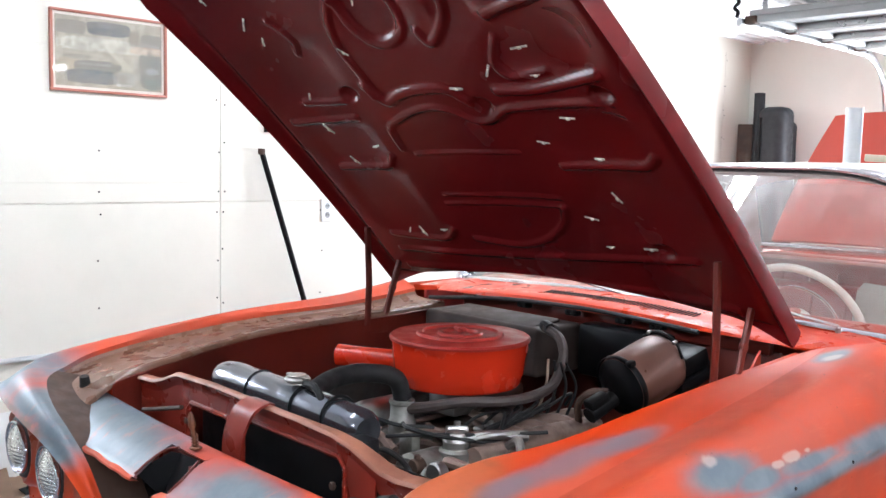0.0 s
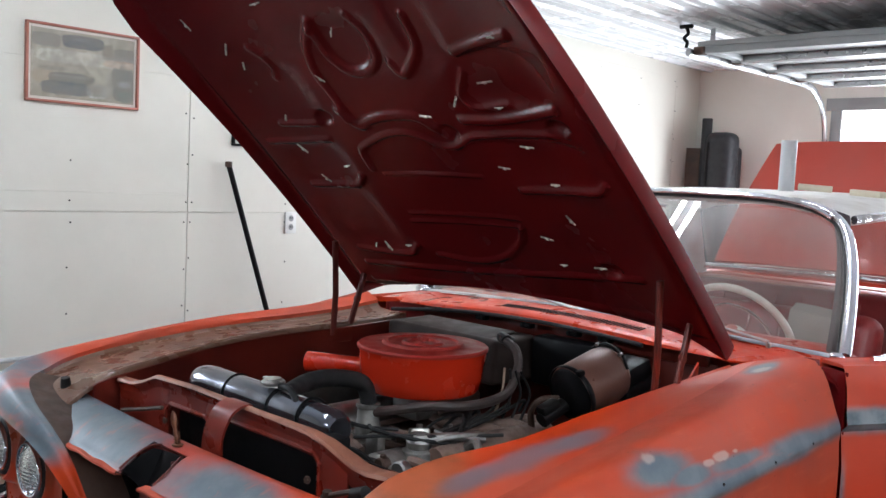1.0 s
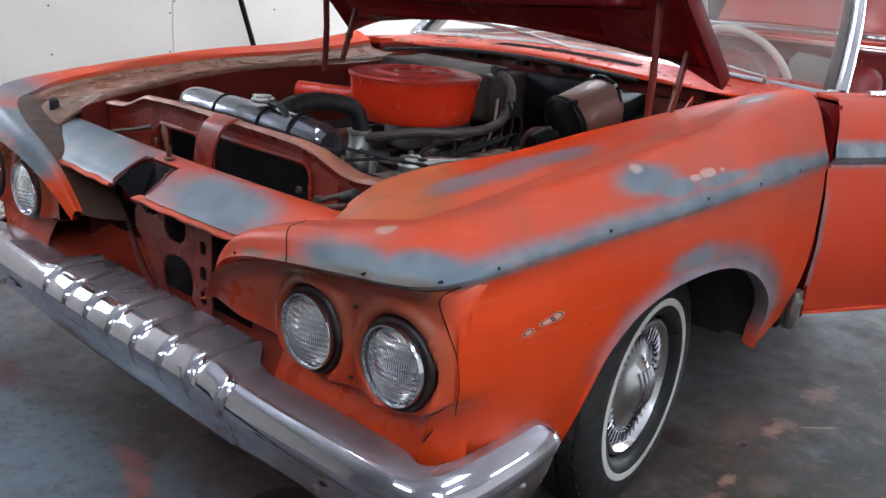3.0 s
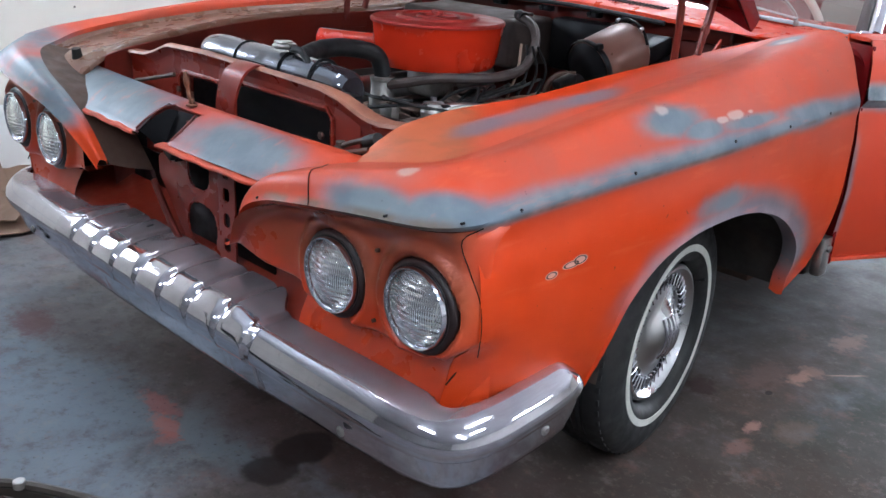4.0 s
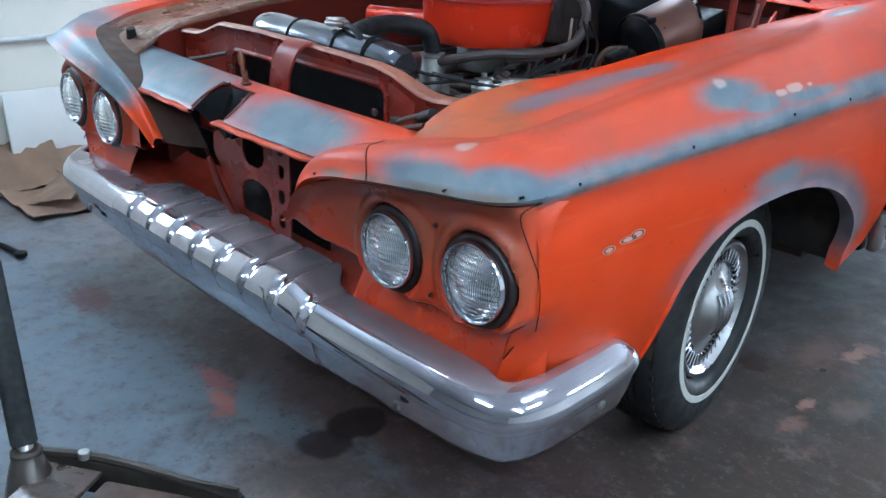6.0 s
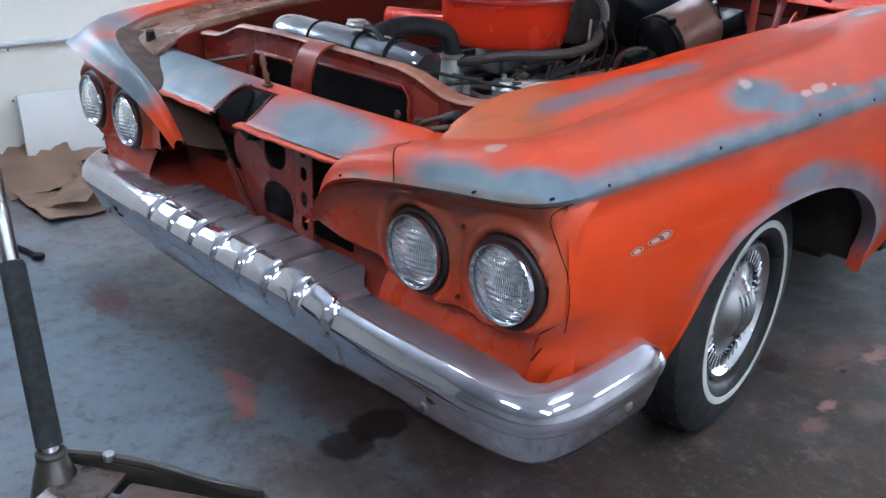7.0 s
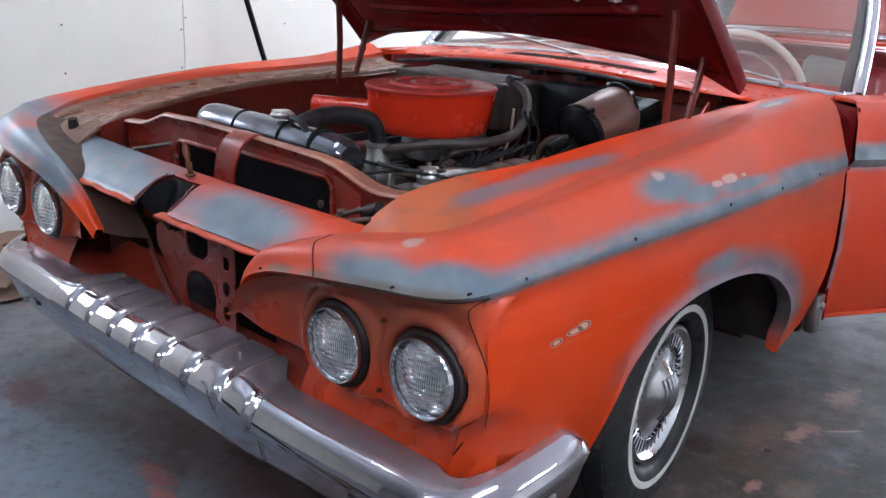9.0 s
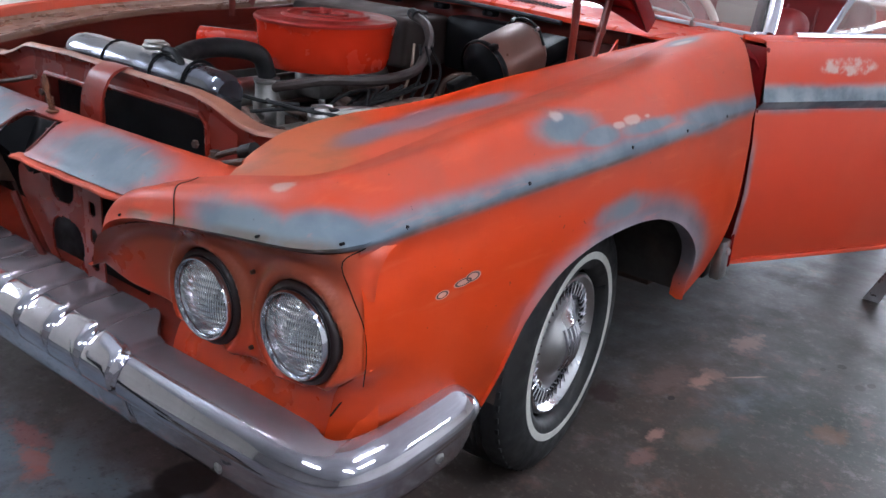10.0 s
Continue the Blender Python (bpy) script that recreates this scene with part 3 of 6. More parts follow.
backdrop = tagged(part("backdrop", grid([[(x, 30.0, z) for x in (-40, 0, 40)] for z in (-0.02, 8, 20)]), emitter("bright_sky", (0.95, 0.98, 1.0), 2.6)), "plain white glare of the sky outside", "backdrop", kind="structure")

# long wall with the pictures, clad in white panels with visible joints
WIN = (-0.84, -0.16, 1.33, 1.91)


def around(y0, y1, z0, z1):
    """The pieces of an upright rectangle that are left beside the window opening."""
    a, b, c, d = WIN
    if y1 <= a or y0 >= b or z1 <= c or z0 >= d:
        return [(y0, y1, z0, z1)]
    out = []
    if z0 < c:
        out.append((y0, y1, z0, c))
    if z1 > d:
        out.append((y0, y1, d, z1))
    if y0 < a:
        out.append((y0, a, max(z0, c), min(z1, d)))
    if y1 > b:
        out.append((b, y1, max(z0, c), min(z1, d)))
    return out


wall_w = tagged(part("wall_west", join(*[box(wall_x(0.8) - 0.08, (p + q) / 2, (r + s) / 2, 0.14, q - p, s - r, 0, rot=None) for p, q, r, s in around(-5.4, 7.0, 0.0, CEIL)]), WALL), "white panelled garage wall with screw heads and joints", "wall", kind="structure")
wall_w.matrix_world = Matrix.Translation((wall_x(0.8), 0.8, 0)) @ pose(0, 0, 0, 0, 0, WALL_TURN) @ Matrix.Translation((-wall_x(0.8), -0.8, 0))


def on_wall(y, z, off=0.0):
    return Vector((wall_x(y) + off, y, z))


def wall_panels():
    """Sheets 1.22 m high laid lengthways, joints open by 4 mm."""
    z0 = 0.0
    n = 0
    for zlo, zhi, shift in ((0.015, 1.238, 0.0), (1.242, 2.46, 0.0)):
        for k in range(-2, 4):
            y0 = 1.44 + 2.44 * (k - 0.5) * 1.0 + (-1.22 if shift else 0.0)
            y1 = y0 + 2.436
            y0, y1 = y0 + 1.22, y1 + 1.22
            if y0 > BACK - 0.1 or y1 < -5:
                continue
            y1 = min(y1, BACK - 0.01)
            b = join(*[box(0, (p + q) / 2, (r + s) / 2, 0.012, q - p, s - r, 0.0015, 1) for p, q, r, s in around(y0, y1, zlo, zhi)])
            for v in b.verts:
                v.co.x += wall_x(v.co.y) - 0.006 + 0.0
            p = part("panel", b, WALL, wall_w)
            p.matrix_parent_inverse = wall_w.matrix_world.inverted()
            n += 1
    # screws in columns at the studs
    heads = []
    for k in range(-5, 9):
        ys = 1.44 + 0.61 * k
        for zs in (0.10, 0.33, 0.54, 0.76, 0.98, 1.19, 1.29, 1.50, 1.72, 1.95, 2.20, 2.41):
            for dy in ((-0.016, 0.016) if k % 4 == 0 else (0.0,)):
                jy, jz = random.uniform(-0.008, 0.008), random.uniform(-0.03, 0.03) if 0.2 < zs < 1.1 or zs > 1.4 else 0
                heads.append(lathe([(0.0046, 0), (0.004, 0.002), (0.0003, 0.0024)], 8, "x", on_wall(ys + dy + jy, zs + jz, 0.0005)))
    s = part("screw_heads", join(*heads), BLACK, wall_w)
    s["kind"] = "stuff"
    s.matrix_parent_inverse = wall_w.matrix_world.inverted()
    cap = part("top_trim", box(wall_x(2.5) + 0.004, 0.8, 2.50, 0.03, 11.9, 0.06, 0.004), SHEET, wall_w)


wall_panels()


def side_window():
    a, b, c, d = WIN
    y, z = (a + b) / 2, (c + d) / 2
    w = tagged(part("window_1", join(box(0, 0, (d - c) / 2 - .025, .07, b - a, .05, .004), box(0, 0, -(d - c) / 2 + .025, .07, b - a, .05, .004), box(0, (b - a) / 2 - .025, 0, .07, .05, d - c - .1, .004), box(0, -(b - a) / 2 + .025, 0, .07, .05, d - c - .1, .004)), SHEET),
               "white-framed window in the garage wall", "window", kind="structure")
    w.matrix_basis = pose(wall_x(y) - .09, y, z, 0, 0, WALL_TURN)
    g = part("pane", box(0, 0, 0, .004, b - a - .1, d - c - .1, 0), GLASS, w)
    g.visible_shadow = False
    part("mullion", box(0, 0, 0, .03, .03, d - c - .1, .003), SHEET, w)


side_window()

# back wall with the garage door opening
OPEN_L, OPEN_R, OPEN_TOP = -1.17, 1.95, 2.19
bw = [box((-2.75 + OPEN_L) / 2, BACK + 0.08, CEIL / 2, OPEN_L + 2.75, 0.16, CEIL, 0), box((OPEN_R + 6.2) / 2, BACK + 0.08, CEIL / 2, 6.2 - OPEN_R, 0.16, CEIL, 0),
      box((OPEN_L + OPEN_R) / 2, BACK + 0.08, (OPEN_TOP + CEIL) / 2, OPEN_R - OPEN_L - 0.002, 0.16, CEIL - OPEN_TOP, 0)]
wall_n = tagged(part("wall_north", join(*bw), BACKWALL), "plain off-white back wall around the garage door opening", "wall", kind="structure")
for nm, xx in (("jamb", OPEN_L + 0.02), ("jamb", OPEN_R - 0.02)):
    part(nm, box(xx, BACK - 0.012, OPEN_TOP / 2, 0.09, 0.03, OPEN_TOP, 0.003), GREY_PAINT, wall_n)
part("header", box((OPEN_L + OPEN_R) / 2, BACK - 0.012, OPEN_TOP + 0.05, OPEN_R - OPEN_L + 0.14, 0.03, 0.10, 0.003), GREY_PAINT, wall_n)

# walls added out of view; their tones are picked to set bounce and reflections
tagged(part("wall_east", box(6.1, 0.9, CEIL / 2, 0.16, 12.2, CEIL, 0), EAST_WALL), "plain off-white garage wall, out of view, opposite the pictures", "wall", kind="structure")
tagged(part("wall_south", box(1.75, -5.2, CEIL / 2, 9.2, 0.16, CEIL, 0), DIM_WALL), "grey garage wall, out of view, at the near end", "wall", kind="structure")


def ceiling_sheet():
    """Ribbed steel: raised ribs every 0.23 m, running along the long wall."""
    xs, zs = [], []
    x = -2.9
    while x < 6.3:
        for dx, dz in ((0.0, 0.0), (0.018, -0.019), (0.055, -0.019), (0.073, 0.0), (0.130, 0.0), (0.138, -0.005), (0.160, -0.005), (0.168, 0.0)):
            xs.append(x + dx)
            zs.append(CEIL + dz)
        x += 0.2286
    rows = [[(a - 0.0252 * (y - 0.8), y, b) for a, b in zip(xs, zs)] for y in np.linspace(-5.3, BACK + 0.1, 3)]
    low = grid(rows)
    return low


ceiling = tagged(part("ceiling", ceiling_sheet(), SHEET, sharp=20), "white ribbed steel ceiling", "ceiling", kind="structure")
tagged(part("roof_deck", box(1.75, 0.8, CEIL + 0.09, 9.6, 12.6, 0.10, 0), BACKWALL), "plain roof deck above the ceiling", "roof", kind="structure")


# ---- overhead garage door, rolled up under the ceiling ----
def garage_door():
    z0 = 2.36
    d = thing("garage_door", "grey sectional garage door raised on overhead tracks", "garage door", (0.39, 5.5, z0))
    inv = Matrix.Translation((-0.39, -5.5, -z0))
    y = 4.44
    for i in range(4):
        w = OPEN_R - OPEN_L + 0.02
        p = part("section", box(0.39, y + 0.265, z0 + 0.055, w, 0.522, 0.035, 0.004), GREY_PAINT, d)
        p.matrix_parent_inverse = inv
        for k, yy in enumerate((y + 0.03, y + 0.49)):
            r = part("rail", box(0.39, yy, z0 + 0.015, w - 0.01, 0.055, 0.045, 0.006), GALV if k else GREY_PAINT, p)
        for xx in (OPEN_L + 0.05, 0.39, OPEN_R - 0.05):
            s = part("stile", box(xx, y + 0.26, z0 + 0.02, 0.07, 0.40, 0.035, 0.004), GREY_PAINT, p)
        for xx in (OPEN_L - 0.02, OPEN_R + 0.02):
            r = part("roller_bracket", join(box(xx + 0.03, y + 0.01, z0 + 0.01, 0.07, 0.06, 0.05, 0.004), disc(xx - 0.035, y + 0.01, z0 + 0.0, 0.022, 0.014, "x", 14)), RUST, p)
        y += 0.53
    for xx, sg in ((OPEN_L - 0.05, 1), (OPEN_R + 0.05, -1)):
        path = [(xx, 4.40, z0), (xx, 5.0, z0), (xx, 6.0, z0), (xx, 6.42, z0 - 0.03), (xx, 6.62, z0 - 0.16), (xx, 6.72, z0 - 0.40), (xx, 6.72, 1.2), (xx, 6.72, 0.02)]
        t = part("track", tube(path, 0.019, 8, 60, flat=1.5), GALV, d, "galvanised steel door track")
        t.matrix_parent_inverse = inv
        for yy in (4.75, 5.6):
            h = part("hanger", box(xx - 0.02 * sg, yy, (z0 + CEIL) / 2, 0.035, 0.004, CEIL - z0 - 0.03, 0.001), GALV, d)
            h.matrix_parent_inverse = inv
    return d


garage_door()


# ---- fluorescent fixtures ----
def ceiling_light(x, y, turn):
    f = thing("ceiling_light", "lit white twin-tube fluorescent fixture on the ceiling, out of view", "ceiling light", (x, y, CEIL - 0.02), "lit ceiling fixtures")
    part("housing", join(box(0, 0, -0.03, 0.07, 1.24, 0.045, 0.008), box(0, -0.615, -0.06, 0.14, 0.02, 0.10, 0.004), box(0, 0.615, -0.06, 0.14, 0.02, 0.10, 0.004)), SHEET, f)
    for dx in (-0.045, 0.045):
        part("tube", tube([(dx, -0.6, -0.09), (dx, 0, -0.09), (dx, 0.6, -0.09)], 0.017, 12), TUBE_LIGHT, f, "glowing fluorescent tube")
    f.rotation_euler[2] = radians(turn)
    return f


# all out of view; front and right-hand ones are added to brighten the car
for lx, ly, lt in ((2.2, 0.1, 0), (1.2, -2.2, 90), (3.4, -1.6, 90), (-0.52, 2.45, 0), (-0.6, 0.2, 0), (3.5, -0.2, 0), (4.4, 3.0, 0)):
    ceiling_light(lx, ly, lt)


# ---- the car: origin under the middle of its headlights, tail towards +y, its left side at +x ----
car = thing("car", "orange-red old saloon with grey primer patches, hood open", "car")

# fender: three rails from the door gap, round the front corner and down the brow
E_RAIL = [(.74, 1.42, 1.004), (.757, 1.1, .963), (.775, .77, .938), (.79, .44, .908), (.792, .22, .882), (.768, .12, .866),
          (.70, .075, .855), (.62, .055, .84), (.53, .042, .815), (.44, .035, .782), (.36, .035, .728), (.298, .024, .634)]
M_RAIL = [(.893, 1.41, 1.024), (.884, 1.1, .978), (.885, .77, .949), (.88, .44, .918), (.872, .18, .888), (.835, .06, .871),
          (.77, .012, .858), (.675, -.012, .842), (.565, -.022, .817), (.458, -.022, .782), (.372, -.01, .722), (.300, .008, .624)]
L_RAIL = [(.985, 1.40, .872), (.99, 1.1, .858), (.985, .77, .855), (.965, .44, .836), (.95, .16, .82), (.942, .05, .813),
          (.90, -.03, .812), (.755, -.06, .801), (.60, -.065, .779), (.48, -.058, .752), (.388, -.042, .705), (.306, -.008, .612)]
G_RAIL = [(.66, 1.42, .978), (.65, 1.1, .958), (.645, .77, .938), (.635, .52, .916), (.590, .34, .900), (.578, .22, .884),
          (.582, .155, .866), (.575, .125, .846)]
G_FAR = G_RAIL[:5] + [(.583, .225, .882), (.592, .150, .848), (.585, .085, .806)]
ARCH = [(.425, .375), (.437, .47), (.465, .56), (.51, .61), (.564, .645), (.65, .673), (.726, .684), (.84, .686), (.952, .668),
        (1.06, .625), (1.165, .55), (1.21, .50), (1.248, .43), (1.256, .365)]


def rail(C, t):
    return smooth_at(np.asarray(C, float), np.arange(len(C), dtype=float), np.asarray(t, float))


ARCH_LINE = smooth(np.array([(y, z, 0.0) for y, z in ARCH]), 200)[:, :2]
ARCH_LINE[:, 0] = np.maximum.accumulate(ARCH_LINE[:, 0])


def arch_z(y):
    a = ARCH_LINE
    if y <= a[0, 0]:
        return 0.415 - (y - 0.045) * 0.1
    if y >= a[-1, 0]:
        return 0.365 + 0.30 * (y - a[-1, 0])
    return float(np.interp(y, a[:, 0], a[:, 1]))


# the far paint edge is moved outwards to fit the camera's view
E_FAR = [(x + (.075, .085, .085, .074, .040)[i], y, z + .004) if i < 5 else (x, y, z) for i, (x, y, z) in enumerate(E_RAIL)]
# and the far brow's edge is narrowed for that same view
for i, f in zip(range(5, 12), (.88, .60, .43, .32, .30, .32, .60)):
    E_FAR[i] = tuple(m + f * (e - m) for e, m in zip(E_RAIL[i], M_RAIL[i]))


def crown(E, t):
    """Cross-section of the fender's top from the hood gap to the crease."""
    e, m, l = (rail(R, [t])[0] for R in (E, M_RAIL, L_RAIL))
    w = np.linspace(0, 2, 13)
    cur = smooth_at(np.array([e, m, l]), np.array([0, 1.0, 2.0]), w)
    bul = np.sin(np.clip((w - 0.45) / 1.55, 0, 1) * np.pi) ** 2 * (0.013 if t < 5 else 0.010)
    return cur + np.outer(bul, [0.35, 0, 1.0] if t < 5 else [0, -0.5, 0.85])


def soft_size(t):
    """How widely the crease is rounded: softly along the side, sharp at the front corner."""
    return 0.003 + 0.015 * min(max((5 - t) / 1.6, 0), 1)


def crease(E, t):
    """Start, corner and lower end of the rounding along the crease."""
    cur, r = crown(E, t), soft_size(t)
    step = cur[-2] - cur[-1]
    return cur[-1] + step / np.linalg.norm(step) * r, cur[-1], cur[-1] + np.array((0, 0, -r))


def bend(a, b, c, lo, hi, n):
    u = np.linspace(lo, hi, n)[:, None]
    return (1 - u) ** 2 * a + 2 * u * (1 - u) * b + u * u * c


def fender_top(E):
    rows = []
    for t in np.linspace(0, 11 if E is E_RAIL else 10.9, 89):
        cur = crown(E, t)
        if t < 5:
            a, b, c = crease(E, t)
            d = np.r_[0, np.cumsum(np.linalg.norm(np.diff(cur, axis=0), axis=1))]
            at = np.linspace(0, d[-1] - soft_size(t), 11)[:-1]
            flat = np.stack([np.interp(at, d, cur[:, q]) for q in range(3)], 1)
            rows.append([cur[0] + (0, 0, -0.014), *flat, *bend(a, b, c, 0, 0.5, 5)])
        else:
            nrm = np.array([0, 0.9, -0.4]) * min(1, 0.15 + (11 - t) / 1.2)
            edge = [cur[-1] + 0.010 * nrm + np.array([0, 0, -0.004]), cur[-1] + 0.028 * nrm]
            rows.append([cur[0] + (0, 0, -0.014), *cur, *edge])
    return grid(rows)


def fender_side(E):
    ys = np.unique(np.r_[np.linspace(0.045, 0.42, 16), np.array(ARCH)[:, 0], np.linspace(0.425, 0.56, 24), np.linspace(0.57, 1.15, 30), np.linspace(1.15, 1.256, 22), np.linspace(1.26, 1.40, 7)])
    ts = np.linspace(0, 5, 90)
    corner = np.array([np.r_[crease(E, t)] for t in ts])
    order = np.argsort(corner[:, 4])
    corner = corner[order]
    rows = []
    for y in ys:
        a, b, c = np.array([np.interp(y, corner[:, 4], corner[:, q]) for q in range(9)]).reshape(3, 3)
        zc, zb = b[2], arch_z(y)
        depth = 0.004 + 0.009 * np.clip((0.62 - y) / 0.45, 0, 1)
        z = c[2] + (zb - c[2]) * np.linspace(0, 1, 16) ** 1.1
        drop = zc - z
        x = b[0] - depth * (np.exp(-((drop - 0.040) / 0.032) ** 2) - 0.21 * np.clip(1 - drop / 0.04, 0, 1)) - 0.055 * np.clip((drop - 0.20) / 0.26, 0, 1) ** 2
        front = np.clip((0.30 - y) / 0.25, 0, 1)
        x = x + 0.012 * front * np.sin(np.clip(drop / 0.4, 0, 1) * np.pi)
        low = np.clip((0.615 - z) / 0.07, 0, 1)
        x = x - 0.055 * low * low * (3 - 2 * low) * np.clip((0.20 - y) / 0.155, 0, 1) ** 2
        c[0] = x[0]
        r = [tuple(p) for p in bend(a, b, c, 0.5, 1.0, 5)[:-1]] + [(p, y, q) for p, q in zip(x, z)]
        flare = 0.006 if 0.42 < y < 1.26 else 0.0
        r[-1] = (r[-1][0] + flare, y, r[-1][2])
        r += [(x[-1] - 0.010, y, zb - 0.003), (x[-1] - 0.032, y, zb + 0.006)]
        rows.append(r)
    return grid(rows, flip=True)


def gutter(dip, E):
    t = np.linspace(0, 7, 57)
    e, g = rail(E[:8], t), rail(G_RAIL if dip < 1 else G_FAR, t)
    rows = []
    for k in range(len(t)):
        a, b = e[k], g[k]
        d = b - a
        rows.append([a + (0, 0, -.012 * dip), a + d * .03 + (0, 0, -.020 * dip), a + d * .12 + (0, 0, -.024 * dip), a + d * .5 + (0, 0, -.018 * dip), a + d * .9 + (0, 0, -.005),
                     b, b + (-.006, 0, -.004), b + (-.008, 0, -.010), b + (-.008, 0, -.018)])
    return grid(rows, flip=False)


def apron():
    """Inner panel of the engine bay below the gutter."""
    t = np.linspace(0, 6, 33)
    g = rail(G_RAIL, t)
    rows = []
    for p in g:
        rows.append([p + (-.008, 0, -.016)] + [(p[0] - .010 + .012 * math.sin(w * 5), p[1], p[2] - .018 - w * (p[2] - .45)) for w in np.linspace(0, 1, 9)])
    return grid(rows)


def fender(side):
    nm = "fender"
    E = E_RAIL if side > 0 else E_FAR
    top, sd, gu, ap = fender_top(E), fender_side(E), gutter(0.04 if side > 0 else 1.1, E), apron()
    if side < 0:
        top, sd, gu, ap = (mirrored(b) for b in (top, sd, gu, ap))
        # bent down towards the cowl to fit the camera's view
        for b in (top, sd, gu, ap):
            for v in b.verts:
                k = min(max((v.co.y - 0.6) / 0.8, 0), 1)
                v.co.z -= 0.026 * k * k * (3 - 2 * k) * min(max((v.co.z - 0.4) / 0.5, 0), 1)
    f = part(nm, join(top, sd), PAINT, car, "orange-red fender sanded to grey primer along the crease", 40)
    part("gutter", gu, GUTTER_PAINT if side > 0 else TAN, f, "bare tan-brown metal channel beside the hood")
    part("apron", ap, BAY_RED, f)
    if side < 0:
        t = np.linspace(5.4, 11, 50)
        e = rail(E, t) * (-1, 1, 1)
        part("brow_return", grid([[p, p + (.004, .010, -.004), p + (.016, .045, -.014), p + (.020, .11, -.030), p + (.02, .13, -.11)] for p in e]), RUST, f, "dark red inner return of the brow")
    return f


fender_l, fender_r = fender(1), fender(-1)


# rubber stop in the far channel
part("rubber_stop", tube([(-.655, .116, .832), (-.651, .112, .862)], [.015, .012], 14), RUBBER, fender_r, "black rubber hood stop")

# trim holes along the crease
def trim_holes():
    for y in (0.138, 0.441, 0.772, 1.01, 1.22):
        lt = np.linspace(0, 5, 200)
        L = rail(L_RAIL, lt)
        xc = np.interp(y, L[::-1, 1], L[::-1, 0])
        zc = np.interp(y, L[::-1, 1], L[::-1, 2])
        part("trim_hole", disc(xc - 0.0052, y, zc + 0.001, 0.0036, 0.006, "x", 10), BLACK, fender_l)


trim_holes()
for k in (5.45, 6.6, 9.15):
    q = rail(L_RAIL, [k])[0]
    part("trim_hole", disc(q[0], q[1] + .0042, q[2] + .006, .0024, .008, "y", 10), BLACK, fender_l)


# headlamp pod below the brow
def pod(side):
    lens = [(0.844, 0.645, 0.03), (0.615, 0.631, 0.02)]
    xs = np.r_[np.linspace(0.288 if side > 0 else 0.43, 0.50, 18), np.linspace(0.51, 0.95, 60)]
    t = np.linspace(5, 11, 200)
    L = rail(L_RAIL, t)
    rows = []
    for x in xs:
        ztop = float(np.interp(x, L[::-1, 0], L[::-1, 2])) - 0.012
        zbot = float(np.interp(x, [.288, .30, .38, .48, .545, .60, .70, .76, .85, .91, .95], [.628, .604, .590, .584, .568, .552, .556, .556, .558, .577, .61]))
        ytop = float(np.interp(x, L[::-1, 0], L[::-1, 1])) + 0.018
        r = []
        for v in np.linspace(0, 1, 34):
            z = ztop + (zbot - ztop) * v
            y = 0.020 + (ytop - 0.020) * np.exp(-v / 0.10) + 0.006 * (1 - v) * min(1, v * 8)
            if x < 0.52:
                k = min((0.52 - x) / 0.16, 1)
                y = y - 0.030 * k * k * (3 - 2 * k) * (1 - 0.5 * v)
            if x > 0.915:
                y = y + 0.030 * ((x - 0.915) / 0.035) ** 2
            for cx, cz, dep in lens:
                d = math.hypot(x - cx, z - cz)
                y = y - 0.017 * math.exp(-((d - 0.099) / 0.014) ** 2)
                if d < 0.086:
                    y = y + 0.05 * min(1, (0.086 - d) / 0.010)
            r.append((x, y, z))
        r.append((x, r[-1][1] + 0.008, zbot - 0.008))
        r.append((x, r[-2][1] + 0.05, zbot - 0.006))
        rows.append(r)
    # wrap back along the side to the fender seam
    rows.append([(p[0] + 0.002, p[1] + 0.012, p[2]) for p in rows[-1]])
    bm = grid(rows, flip=True)
    if side < 0:
        bm = mirrored(bm)
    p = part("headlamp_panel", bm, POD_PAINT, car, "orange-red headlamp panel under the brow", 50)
    for cx, cz, dep in lens:
        x = cx * side
        h = part("headlamp", lathe([(0.087, 0.030), (0.0875, 0.016), (0.085, 0.008), (0.081, 0.004), (0.077, 0.003), (0.0715, 0.006)], 48, "y", (x, 0.004, cz)), BUCKET, car, "round sealed-beam headlamp in a dark red bucket")
        part("retaining_ring", lathe([(0.0735, 0.010), (0.0735, -0.001), (0.0718, -0.005), (0.0690, -0.004), (0.0680, 0.002)], 48, "y", (x, 0.0, cz)), CHROME, h, "chrome retaining ring")
        dome = [(0.0705 * math.sin(a), 0.022 * (1 - math.cos(a)) / 1.0 - 0.018) for a in np.linspace(0.02, math.pi / 2, 9)]
        part("lens", lathe([(0.0004, -0.0215)] + [(r, -0.021 + 0.021 * (r / 0.0685) ** 2) for r in np.linspace(0.006, 0.0685, 10)] , 40, "y", (x, 0.004, cz)), LENS, h, "ribbed clear glass lens")
        part("reflector", lathe([(r, 0.055 - 0.05 * (r / 0.0685) ** 2) for r in np.linspace(0.0685, 0.0005, 12)], 40, "y", (x, 0.004, cz)), MIRROR, h)
    for bx, bz in ((0.73, 0.712), (0.925, 0.60), (0.725, 0.575)):
        part("screw", lathe([(0.0042, 0.004), (0.0038, -0.002), (0.0005, -0.003)], 10, "y", (bx * side, 0.014, bz)), RUST, p)
    seam = [(.943, .050, .806), (.925, .0215, .786), (.9355, .0335, .732), (.9505, .0455, .682), (.9545, .0495, .631), (.951, .049, .58)]
    part("seam", tube([(q[0] * side, q[1], q[2]) for q in seam], .0010, 6, 24), BLACK, p)
